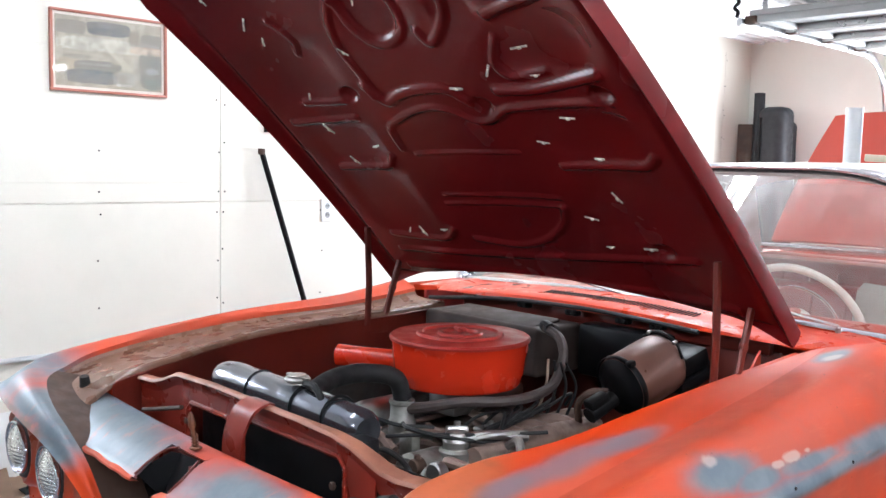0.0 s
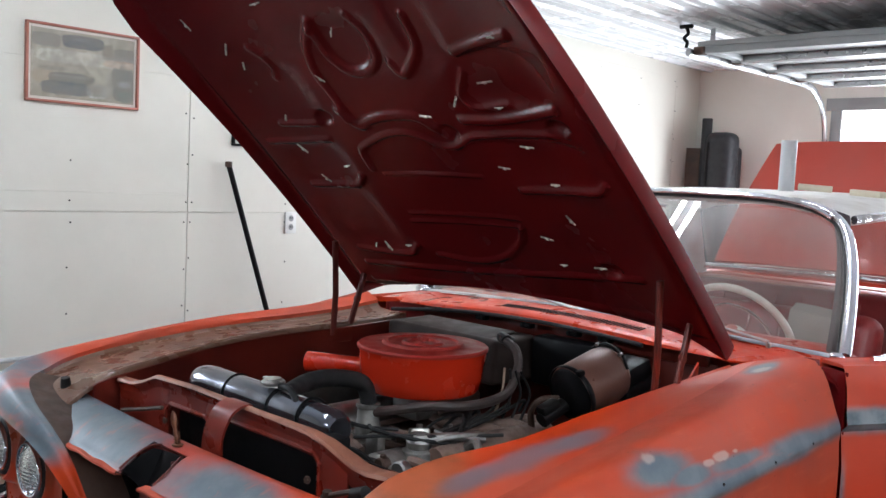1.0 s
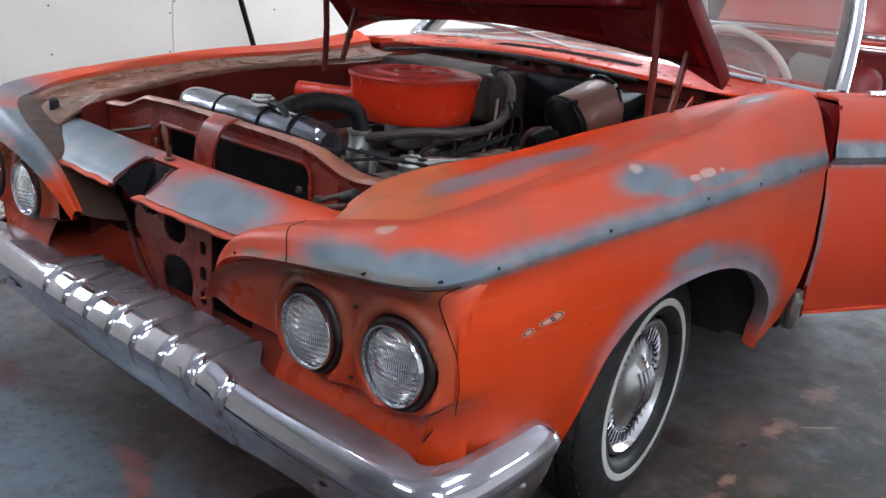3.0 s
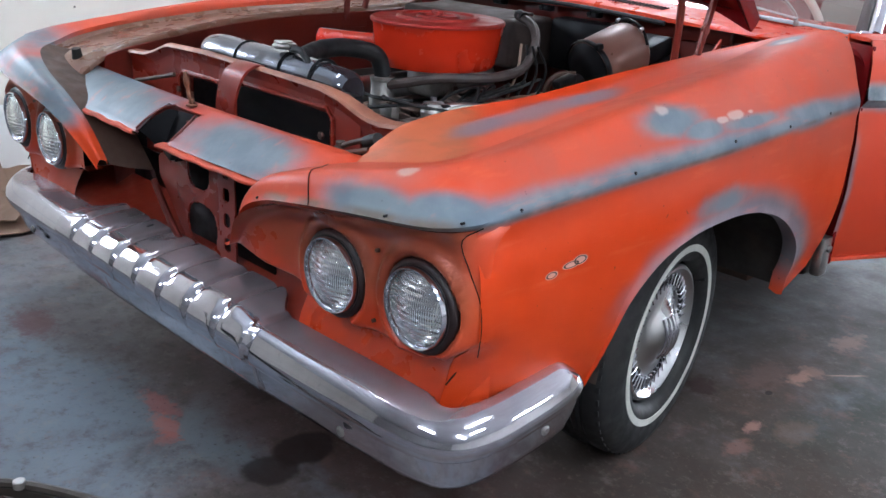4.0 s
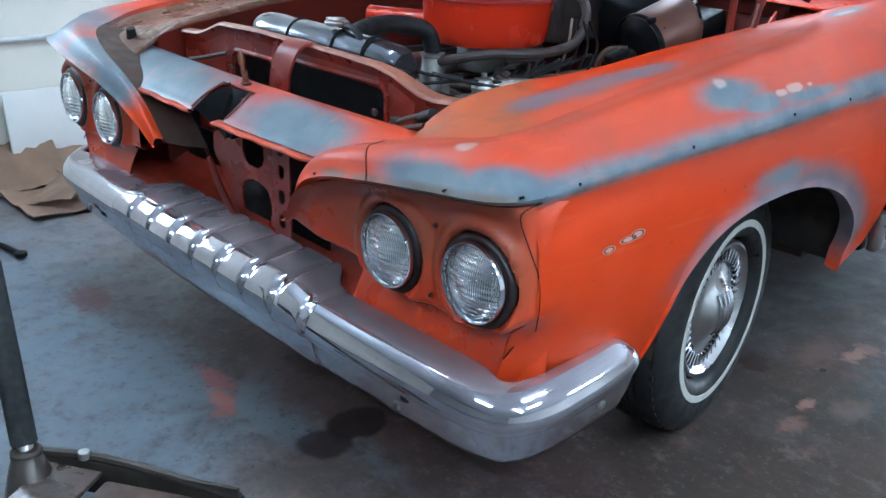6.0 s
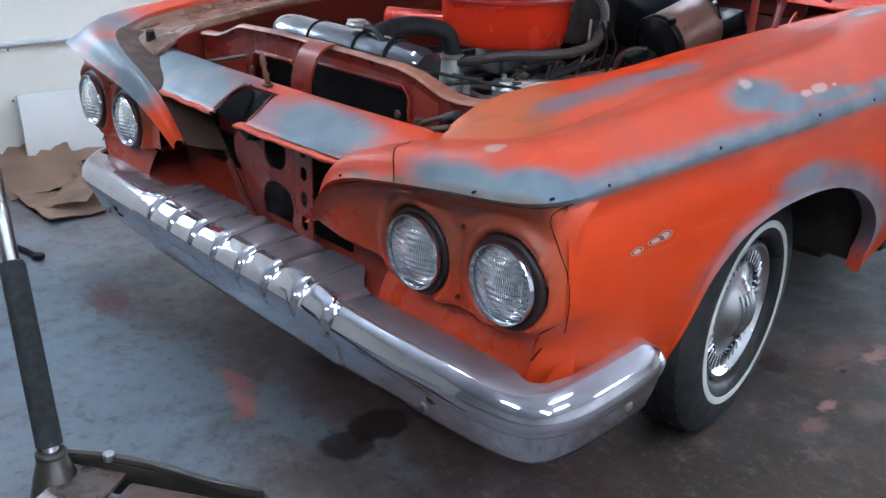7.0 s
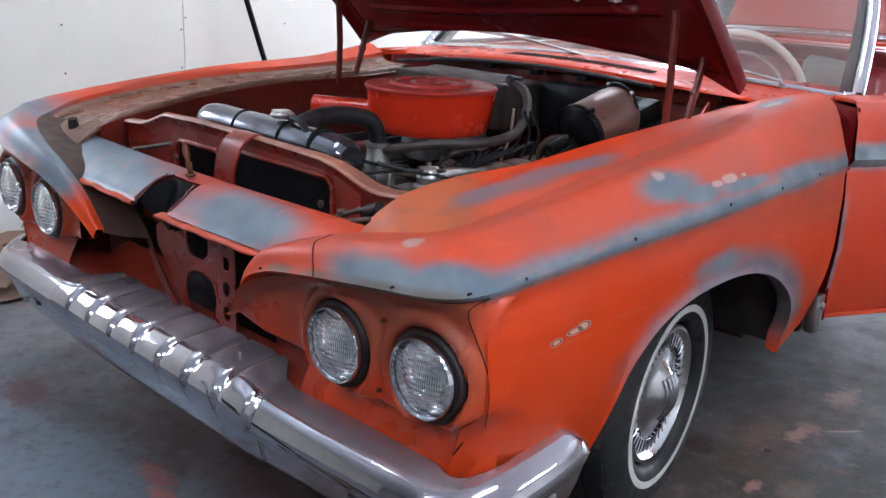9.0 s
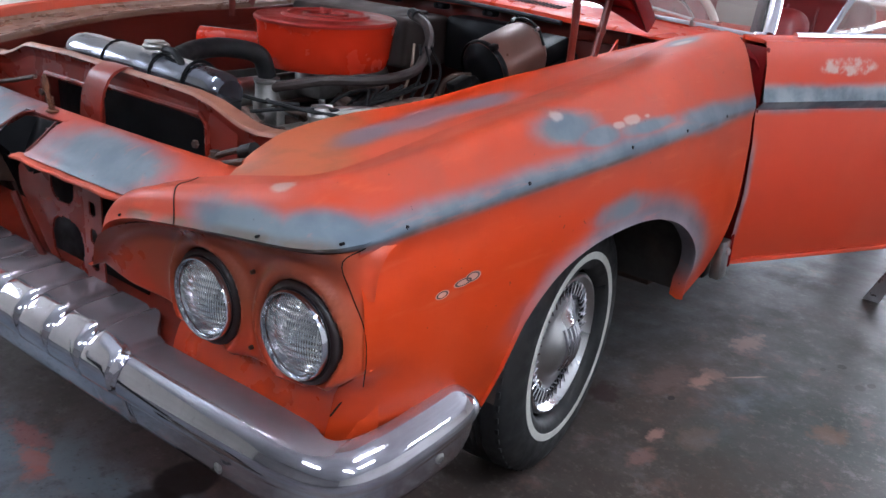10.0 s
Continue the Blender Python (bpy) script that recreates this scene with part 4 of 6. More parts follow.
    if side < 0:
        # black sheet added so that the pod's inside looks shaded
        part("closing_plate", box(-.505, .13, .645, .004, .20, .16, .001), BLACK, p, "black sheet put in for the shade behind the lamps")
        return
    q = [rail(R, [7.75])[0] for R in (E_RAIL, M_RAIL, L_RAIL)]
    q = smooth_at(np.array(q), np.array([0, 1.0, 2.0]), np.linspace(0, 2, 13)) + np.outer(np.sin(np.clip((np.linspace(0, 2, 13) - 0.45) / 1.55, 0, 1) * np.pi) ** 2 * 0.010, [0, -0.5, 0.85])
    part("corner_panel", grid([[(.855, .064, z), (.885, .072, z), (.908, .086, z), (.928, .112, z)] for z in np.linspace(.60, .43, 5)]), PAINT, p, "orange-red corner below the lamps")
    part("seam", tube(q * (side, 1, 1) + np.array((0, -.0004, .0003)), .0011, 6), BLACK, p)


pod(1)
pod(-1)


# header panel between the brows, split by the latch notch
def header_half(x0, x1):
    rows = []
    for x in np.linspace(x0, x1, 24):
        prof = [(0.152, .798), (0.146, .811), (0.136, .816), (0.115, .814), (0.085, .804), (0.055, .789), (0.030, .770), (0.018, .761), (0.008, .755), (0.005, .751), (0.012, .746)]
        rows.append([(x, y + 0.02 * (abs(x) / 0.6) ** 2, z) for y, z in prof])
    return grid(rows, flip=x1 < x0)


hp = part("header_panel", thick(join(header_half(-0.63, -0.125), header_half(0.025, 0.66), grid([[(x, y, z) for y, z in ((0.152, .798), (0.146, .811), (0.136, .816), (0.115, .814), (0.095, .808))] for x in np.linspace(-0.13, 0.03, 6)])), 0.004),
          PAINT, car, "grey-primered panel above the missing grille, notched in the middle", 40)
part("notch_flange", tube([(-0.128, 0.01, .757), (-0.122, 0.04, .781), (-0.112, 0.075, .802), (-0.085, 0.092, .810)], 0.003, 8, 24), BAY_RED, hp)
part("notch_flange", tube([(0.024, 0.012, .757), (0.028, 0.05, .787), (0.015, 0.085, .806)], 0.003, 8, 16), BAY_RED, hp)
part("latch_pocket", thick(grid([[(-.126, .018, .752), (-.118, .050, .780), (-.104, .082, .799)], [(-.10, .060, .70), (-.085, .075, .755), (-.072, .090, .800)], [(-.05, .050, .69), (-.042, .062, .745), (-.038, .090, .802)], [(-.010, .075, .70), (-.004, .082, .755), (.002, .092, .803)], [(.026, .020, .71), (.028, .052, .764), (.018, .086, .802)]]), .003), BLACK, hp, "dark folded metal pocket at the latch notch", 25)
# turned lips along the front edges
for nm_, x0_, x1_, yy_, zz_ in (("front_lip", -0.59, -0.128, 0.006, .750), ("front_lip", -0.012, 0.42, 0.004, .744)):
    rr_ = []
    for x in np.linspace(x0_, x1_, 34):
        b_ = 0.02 * (abs(x) / 0.6) ** 2 + 0.0012 * math.sin(x * 37) + 0.0010 * math.sin(x * 91)
        rr_.append([(x, yy_ + b_ + dy, zz_ + dz + 0.0012 * math.sin(x * 53)) for dy, dz in ((.012, .005), (-.005, .003), (-.0095, .0015), (-.011, -.0015), (-.0095, -.0055), (.002, -.007), (.010, -.010))])
    part(nm_, grid(rr_), DUSTY_RED, hp, "bent orange-red front lip")
part("latch_bracket", join(box(-0.06, 0.10, .755, 0.12, 0.004, 0.09, 0.001), box(-0.01, 0.10, .75, 0.004, 0.05, 0.08, 0.001)), BAY_RED, hp)
part("latch_pin", join(tube([(-0.040, 0.108, .812), (-0.045, 0.107, .838), (-0.052, 0.106, .862)], 0.0046, 12), tube([(-0.051, 0.106, .856), (-0.052, 0.106, .864), (-0.057, 0.106, .880), (-0.060, 0.106, .892)], [.0050, .0082, .0070, .0030], 12),
                            disc(-0.040, 0.108, .817, 0.014, 0.005), tube([(-0.041 - .0002 * q + .0070 * math.cos(q), 0.108 + .0070 * math.sin(q), .820 + q * .0009) for q in np.linspace(0, 30, 80)], 0.0015, 5)), PIN_RUST, hp, "rust-orange hood latch pin with spring")


# front structure seen through the missing grille
def holed(x0, x1, z0, z1, y, holes, nx=60, nz=60, clip=None, power=2.6):
    """An upright plate facing forward with rounded openings (x, z, half width, half height)."""
    xs, zs = np.linspace(x0, x1, nx + 1), np.linspace(z0, z1, nz + 1)
    bm = bmesh.new()
    vs = [[bm.verts.new((x, y, z)) for z in zs] for x in xs]
    for i in range(nx):
        for j in range(nz):
            cx, cz = (xs[i] + xs[i + 1]) / 2, (zs[j] + zs[j + 1]) / 2
            if any(abs((cx - h[0]) / h[2]) ** power + abs((cz - h[1]) / h[3]) ** power < 1 for h in holes) or (clip and clip(cx, cz)):
                continue
            bm.faces.new((vs[i][j], vs[i + 1][j], vs[i + 1][j + 1], vs[i][j + 1]))
    bmesh.ops.delete(bm, geom=[v for v in bm.verts if not v.link_faces], context="VERTS")
    return thick(bm, .004)


def grille_plate():
    """Upright bracket with two openings and a punched strip, behind the missing grille."""
    fr = part("grille_bracket", holed(-0.19, 0.095, .44, .715, 0.10, [(-0.005, .665, .048, .042), (0.005, .535, .065, .055)], clip=lambda x, z: x < -0.19 + max(0.62 - z, 0) * 0.85 or x < -0.19 + max(z - .66, 0) * 1.0),
              SUPPORT_RED, car, "orange-brown steel bracket with oval openings")
    part("punched_strip", holed(0.098, 0.165, .40, .74, 0.09, [(0.13, z, .014, .017) for z in (.70, .645, .585, .525, .465)], 28, 120), SUPPORT_RED, fr, "punched steel strip")
    part("edge_rod", tube([(-0.20, 0.085, .60), (-0.14, 0.08, .54), (-0.08, 0.075, .495), (0.0, 0.07, .455), (0.10, 0.07, .43)], 0.009, 8, 20), BAY_RED, fr)
    # black sheet added in place of the deep shade in the openings
    part("baffle", box(0.06, 0.128, .585, .40, .004, .27, .001), BLACK, fr, "black sheet put in for the shade behind the openings")
    return fr


grille_plate()
VAL = ((.130, .585), (.104, .562), (.086, .540), (.072, .520), (.061, .500), (.053, .482), (.048, .464), (.046, .440), (.046, .41))


def corner_x(z):
    """Outline of the fender's front edge, which the valance runs into."""
    drop = .808 - z
    low = min(max((.615 - z) / .07, 0), 1)
    return .938 - .055 * low * low * (3 - 2 * low) - .055 * min(max((drop - .20) / .26, 0), 1) ** 2 + .012 * math.sin(min(max(drop / .4, 0), 1) * math.pi)


for sd, V0_ in ((1, .455), (-1, .60)):
    rows_ = []
    for s in np.linspace(0, 1, 40):
        rows_.append([((V0_ + (corner_x(z) - V0_) * s) * sd, y + (.047 - y) * s ** 4, z) for q, (y, z) in enumerate(VAL)])
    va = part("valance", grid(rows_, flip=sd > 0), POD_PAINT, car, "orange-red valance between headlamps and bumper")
    part("seam", tube([(.905 * sd, .066, .555), (.90 * sd, .060, .535), (.89 * sd, .040, .505)], .0016, 6, 10), BLACK, va)
part("splash_pan", grid([[(x, y, z) for y, z in ((0.03, .458), (0.06, .468), (0.10, .478), (0.16, .49), (0.22, .52), (0.25, .60))] for x in np.linspace(-0.86, 0.86, 18)], flip=True), worn("dull_red_paint", (0.26, 0.026, 0.012), (0.12, 0.02, 0.012), 0.4, scale=6.0), car, "dark red splash pan behind the bumper")
# black sheets added to give the cavity behind the grille its shade
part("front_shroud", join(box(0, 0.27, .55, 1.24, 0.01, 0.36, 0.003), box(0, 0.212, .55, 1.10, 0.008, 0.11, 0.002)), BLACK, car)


# radiator support with its arched tan flange
def support_z(x):
    return float(np.interp(x, [-.56, -.47, -.42, -.35, -.16, .01, .17, .30, .36, .41, .45, .50, .56], [.864, .870, .884, .910, .916, .913, .911, .906, .896, .880, .868, .866, .872]))


def flange_depth(x):
    return float(np.interp(x, [-.56, -.45, -.36, .16, .30, .42, .56], [.022, .018, .007, .007, .020, .034, .036]))


def radiator_support():
    xs = np.r_[np.linspace(-0.56, 0.56, 57)]
    flange = grid([[(x, 0.2165, support_z(x) - 0.007), (x, 0.218, support_z(x) - 0.003), (x, 0.221, support_z(x)), (x, 0.221 + flange_depth(x), support_z(x) + 0.002), (x, 0.222 + flange_depth(x), support_z(x) - 0.003)] for x in xs])
    face = []
    for x in xs:
        face.append([(x, 0.2175 + 0.016 * w ** 0.6, support_z(x) - 0.006 - w * 0.05) for w in np.linspace(0, 1, 7)])
    s = part("radiator_support", grid(face), SUPPORT_RED, car, "dark red steel radiator support", 40)
    part("face_plate", holed(-0.56, 0.425, .50, .93, 0.232, [(0.145, .735, .190, .128), (-0.195, .73, .105, .118)], 160, 62, lambda x, z: z > support_z(x) - .012, 7), SUPPORT_RED, s, "dark red plate with two radiator openings")
    for x0, x1, z0, z1 in ((-.045, .335, .607, .863), (-.30, -.09, .612, .848)):
        r = [(x0 + .02, z1), (x1 - .02, z1), (x1, z1 - .02), (x1, z0), (x0, z0), (x0, z1 - .02), (x0 + .02, z1)]
        part("opening_rim", tube([(x, 0.226, z) for x, z in r], .006, 8), SUPPORT_RED, s)
    part("flange", flange, FLANGE, s, "rubbed red-brown top flange")
    part("hood_strap", thick(grid([[(x, y, z) for x in np.linspace(-0.012, 0.066, 9) - 0.30 * (0.917 - z)] for y, z in smooth(np.array([(0.240, .914, 0), (0.218, .917, 0), (0.190, .903, 0), (0.176, .870, 0), (0.172, .835, 0), (0.176, .79, 0)]), 18)[:, :2]]), 0.006), SUPPORT_RED, s, "curved red steel strap")
    for x in (-0.30, 0.30):
        part("bolt", disc(x, 0.222, .80, 0.009, 0.008, "y", 6), RUST, s)
    part("linkage", join(tube([(0.415, 0.172, .805), (0.47, 0.17, .828), (0.525, 0.17, .848)], 0.0058, 8), tube([(0.43, 0.155, .797), (0.48, 0.153, .812), (0.545, 0.15, .832)], 0.0058, 8), disc(0.43, 0.172, .817, .010, .012, n=10), disc(0.445, 0.155, .807, .009, .012, n=10)), RUST, s, "grimy steel latch rods")
    part("rubber_stop", tube([(0.512, 0.172, .838), (0.550, 0.168, .852)], 0.013, 14), RUBBER, s, "black rubber stop")
    # black sheet added to darken the gap beside the fender
    part("end_plate", box(0.50, 0.262, .72, 0.16, 0.006, 0.30, 0.002), BLACK, s, "black sheet put in for the gap's shade")
    part("linkage", tube([(-0.47, 0.19, .797), (-0.36, 0.19, .822), (-0.262, 0.19, .846)], 0.0055, 8), RUST, s)


radiator_support()


def radiator():
    r = part("radiator", join(box(0, 0.30, .68, 0.64, 0.05, .40, 0.004)), BLACK, car, "black radiator with a rounded top tank")
    tank = part("top_tank", tube([(-0.315, 0.335, .882), (-0.30, 0.335, .887), (-0.15, 0.335, .890), (0.0, 0.335, .889), (0.19, 0.335, .884), (0.255, 0.335, .879), (0.268, 0.335, .878)], [0.036, 0.045, 0.046, 0.046, 0.045, 0.043, 0.034], 20, 40), GLOSS_BLACK, r, "shiny dark top tank")
    for x in (-0.142, 0.045, 0.165):
        part("seam", tube([(x, 0.335 + 0.0465 * math.cos(a), .889 + 0.0465 * math.sin(a)) for a in np.linspace(-0.6, 3.6, 14)], 0.004, 6), BLACK, tank)
    cap = part("filler_cap", join(disc(0.025, 0.325, .949, 0.030, 0.012, n=24), disc(0.025, 0.325, .957, 0.022, 0.006, n=24), box(0.025, 0.325, .955, 0.075, 0.014, 0.006, 0.003)), DULL_STEEL, tank, "steel radiator cap")
    part("overflow_hose", tube([(0.055, 0.325, .944), (0.10, 0.32, .945), (0.135, 0.315, .915), (0.155, 0.292, .86), (0.16, 0.288, .80)], 0.0085, 8, 24), RUBBER, r)
    part("upper_hose", tube([(0.035, 0.36, .917), (-0.01, 0.46, .926), (-0.02, 0.56, .922), (-0.002, 0.64, .898), (0.002, 0.66, .845)], 0.0235, 14, 30), RUBBER, r, "black rubber radiator hose")


radiator()


# ---- engine ----
eng = part("engine", join(box(-0.02, 0.88, .62, 0.34, 0.62, 0.22, 0.02), box(0.02, 0.58, .60, 0.22, 0.06, 0.26, 0.02)), RUST, car, "dirty straight-six engine block")
part("valve_cover", join(box(0.0, 0.0, 0.0, 0.15, 0.62, 0.08, 0.025, 3)), DULL_STEEL, eng, "grimy valve cover")
vc = eng.children[-1]
vc.matrix_basis = pose(-0.14, 0.90, .765, 0, -28, 0)
part("thermostat_housing", join(lathe([(0.034, 0), (0.036, 0.03), (0.03, 0.045), (0.029, 0.075), (0.033, 0.08), (0.033, 0.088), (0.02, 0.09)], 20, "z", (0.0, 0.66, .755)), box(0.0, 0.66, .755, 0.10, 0.06, 0.016, 0.006), box(0.005, 0.69, .72, 0.07, 0.10, 0.07, 0.015)), CAST, eng, "cast aluminium thermostat housing")
part("alternator", join(disc(0.16, 0.60, .70, 0.062, 0.11, "y", 28), disc(0.16, 0.53, .70, 0.036, 0.02, "y", 24), box(0.10, 0.60, .74, 0.05, 0.03, 0.10, 0.008)), CAST, eng, "grey alternator")
part("fan_pulley", join(disc(0.02, 0.50, .66, 0.075, 0.03, "y", 28), disc(0.02, 0.46, .66, 0.03, 0.05, "y", 20)), RUST, eng)
for a in (20, 110, 200, 290):
    b = part("fan_blade", box(0.11, 0, 0, 0.15, 0.004, 0.07, 0.002, rot=(25, 0, 0)), DULL_STEEL, eng)
    b.matrix_basis = pose(0.02, 0.45, .66, 0, a, 0)
part("exhaust_manifold", join(*[tube([(0.12, y, .72), (0.18, y + 0.01, .755), (0.23, y + 0.03, .765), (0.26, y + 0.07, .74)], [0.026, 0.03, 0.03, 0.026], 10, 12) for y in (0.72, 0.80, 0.89, 0.98, 1.06)],
                              tube([(0.26, 0.66, .75), (0.265, 0.85, .755), (0.26, 1.10, .75)], [0.03, 0.036, 0.03], 12, 14)), worn("pale_scaled_iron", (0.20, 0.135, 0.11), (0.07, 0.04, 0.03), 0.7, 0.3, scale=18), eng, "scaly pinkish-brown iron manifold")
part("carburettor", join(box(-0.02, 0.87, .82, 0.11, 0.12, 0.10, 0.02), disc(-0.02, 0.87, .875, 0.05, 0.03)), CAST, eng)
part("breather_pipe", tube([(0.20, 0.66, .79), (0.26, 0.72, .80), (0.30, 0.80, .79)], 0.012, 8, 12), DULL_STEEL, eng)
for p in ([(0.06, 0.56, .78), (0.16, 0.60, .80), (0.26, 0.72, .80), (0.33, 0.84, .80)], [(0.05, 0.62, .80), (0.12, 0.58, .81), (0.20, 0.62, .80), (0.28, 0.75, .775)], [(-0.16, 0.55, .83), (-0.06, 0.56, .82), (0.05, 0.60, .80), (0.10, 0.68, .79)]):
    part("wire", tube(p, 0.005, 6, 24), RUBBER, eng)
part("heater_hose", tube([(0.01, 0.66, .82), (0.07, 0.68, .835), (0.15, 0.73, .855), (0.215, 0.80, .858), (0.232, 0.88, .860), (0.222, 0.98, .872), (0.197, 1.04, .900), (0.160, 1.10, .938), (0.115, 1.13, .970), (0.065, 1.13, .988)], 0.0135, 10, 50), worn("greyed_rubber_hose", (0.040, 0.026, 0.023), (0.018, 0.013, 0.012), 0.6, scale=12), eng, "grey-brown rubber heater hose")
for k in range(4):
    part("plug_lead", tube([(0.17 + 0.018 * k, 0.98 + 0.02 * k, .78), (0.185 + 0.018 * k, 1.0 + 0.02 * k, .86), (0.175 + 0.02 * k, 1.02, .93)], 0.004, 6, 16), worn("tan_wire", (0.30, 0.21, 0.15), (0.2, 0.14, 0.1), 0.6) if k == 0 else eng.children[-1].data.materials[0], eng)


CLUT = random.Random(11)
PALE_IRON = worn("dirty_pinkish_iron", (0.22, 0.145, 0.12), (0.07, 0.04, 0.03), 0.6, 0.2, scale=22)
dist = part("distributor", join(lathe([(.030, 0), (.032, .03), (.038, .035), (.038, .06), (.030, .07), (.028, .085), (.012, .09)], 24, "z", (0.24, 0.74, .70)), *[tube([(0.24 + .022 * math.cos(k), 0.74 + .022 * math.sin(k), .78), (0.24 + .024 * math.cos(k), 0.74 + .024 * math.sin(k), .80)], .007, 8) for k in np.linspace(0, 5.24, 6)]), BLACK, eng, "black distributor cap")
for k in range(6):
    q = k * 1.047
    part("spark_lead", tube([(0.24 + .024 * math.cos(q), 0.74 + .024 * math.sin(q), .80), (0.22, 0.80 + .03 * k, .835 - .004 * k), (0.15, 0.78 + .075 * k, .81), (0.12, 0.74 + .085 * k, .77)], .0045, 6, 18), RUBBER, dist)
part("fuel_pump", join(disc(0.20, 0.66, .75, 0.042, 0.035, n=24), lathe([(.03, 0), (.034, .02), (.024, .04), (.0005, .044)], 20, "z", (0.20, 0.66, .765)), tube([(0.20, 0.66, .77), (0.26, 0.70, .80), (0.30, 0.80, .80)], .007, 8, 12)), CAST, eng, "grey fuel pump")
for k in range(26):
    x, y, z = CLUT.uniform(-.02, .30), CLUT.uniform(.50, .92), CLUT.uniform(.715, .775)
    kind = k % 4
    if kind == 0:
        b = join(box(x, y, z, CLUT.uniform(.03, .08), CLUT.uniform(.02, .06), CLUT.uniform(.02, .05), .006, 2, rot=(CLUT.uniform(-20, 20), CLUT.uniform(-20, 20), CLUT.uniform(0, 90))), disc(x, y, z + .025, .009, .012, n=6))
    elif kind == 1:
        b = tube([(x, y, z), (x + CLUT.uniform(.02, .06), y + CLUT.uniform(-.04, .06), z + .025), (x + CLUT.uniform(.06, .12), y + CLUT.uniform(-.04, .10), z)], CLUT.uniform(.006, .014), 8, 12)
    elif kind == 2:
        b = join(disc(x, y, z, CLUT.uniform(.016, .032), .03, CLUT.choice("xyz"), 16), disc(x, y, z + .02, .008, .014, n=6))
    else:
        b = join(*[disc(x + dx, y + dy, z + .01, .008, .012, n=6) for dx, dy in ((0, 0), (.03, .02), (-.02, .035))], box(x, y + .015, z, .075, .055, .012, .004))
    part(("bracket", "pipe", "pulley", "cover_plate")[kind], b, (CAST, DULL_STEEL, PALE_IRON, PALE_IRON, RUST)[CLUT.randrange(5)], eng)
part("fan_belt", tube([(0.02, 0.50, .74), (0.10, 0.52, .765), (0.17, 0.53, .74), (0.20, 0.53, .69), (0.12, 0.51, .62), (0.02, 0.50, .58), (-0.055, 0.50, .66), (0.02, 0.50, .74)], .007, 8, 40), RUBBER, eng)
part("valve_cover_gasket_rail", tube([(-.06, .62, .755), (-.06, .9, .757), (-.06, 1.18, .755)], .008, 8), PALE_IRON, eng)


def air_cleaner(cx, cy, z):
    R, H = 0.183, 0.128
    a = part("air_cleaner", lathe([(R - .045, 0), (R - .022, .004), (R - .014, .014), (R - .008, .04), (R - .001, H - .03), (R, H - .018), (R + .003, H - .010), (R + .004, H - .004)], 72, "z", (cx, cy, z - H)), ORANGE, car, "round bright orange-red air cleaner drum")
    lid = part("lid", lathe([(R + .005, H - .008), (R + .006, H - .002), (R + .001, H + .003), (R - .012, H + .001), (R - .018, H + .001), (.118, H + .004), (.113, H + .011), (.102, H + .012), (.097, H + .006), (.062, H + .005), (.058, H + .011), (.050, H + .011), (.046, H + .003), (.030, H + .002), (.020, H + .005), (.0005, H + .006)], 72, "z", (cx, cy, z - H)), LID_RED, a, "darker red pressed steel lid")
    part("wing_nut", join(disc(cx, cy, z + .014, 0.008, 0.012, n=12), box(cx, cy, z + .018, 0.045, 0.006, 0.012, 0.003)), LID_RED, a)
    part("snorkel", tube([(cx - 0.12, cy - 0.06, z - .085), (cx - 0.25, cy - 0.11, z - .088), (cx - 0.335, cy - 0.15, z - .089)], [0.029, 0.029, 0.031], 20), ORANGE, a, "orange intake snorkel")


air_cleaner(-0.002, 0.862, 0.985)

# ---- firewall, cowl and what is fixed to them ----
fw = part("firewall", join(box(0, 1.47, .70, 1.20, 0.012, .52, 0.003), box(0, 1.455, .975, 1.16, 0.03, 0.05, 0.008)), BAY_RED, car, "dark red firewall")


def cowl():
    rows = []
    for x in np.linspace(-0.86, 0.86, 53):
        k = (x / 0.8) ** 2
        back = min(max((abs(x) - 0.675) / 0.05, 0), 1) * 0.052
        rows.append([(x, max(y, 1.385 + back) + 0.10 * min(k, .71) * (y - 1.3) / 0.4, (.990 + .012 * (1 - k) if z == .965 else z + 0.040 - 0.052 * k) + (0.010 if back else 0) * min((y - 1.385) / .05, 1)) for y, z in ((1.385, .965), (1.387, .985), (1.395, .990), (1.43, .993), (1.52, 1.000), (1.62, 1.004), (1.72, 1.008))])
    return grid(rows)


# darker body red: the open hood's shade is put into the colour
COWL_SHADE_RED = worn("cowl_shade_red_paint", (0.46, 0.028, 0.003), (0.30, 0.022, 0.006), 0.34, scale=5.0, amount=0.5, spec=0.3)
cw = part("cowl", cowl(), COWL_SHADE_RED, car, "orange-red cowl panel with vent slots")
for k in range(46):
    x = 0.34 - 0.0125 * k
    if x < -0.22:
        continue
    y = 1.468 + 0.015 * (x / 0.8) ** 2
    part("vent_slot", box(x, y, .9965 + 0.040 - .052 * (x / .8) ** 2, 0.0045, 0.045, 0.004, 0.001, 1, rot=(6, 0, 0)), BLACK, cw)
part("cowl_seal", tube([(-0.70, 1.39, .962), (-0.35, 1.382, 1.0), (0, 1.38, 1.012), (0.20, 1.381, 1.007), (0.40, 1.383, .996)], 0.007, 8, 30), RUBBER, cw)
part("side_wall", thick(grid([[(.585 + .03 * w, 1.385 - .16 * w, z - .085 * w) for w in np.linspace(0, 1, 5)] for z in (.80, .86, .92, .955, .975)]), .006), COWL_SHADE_RED, fw, "red bulkhead side wall beside the booster")
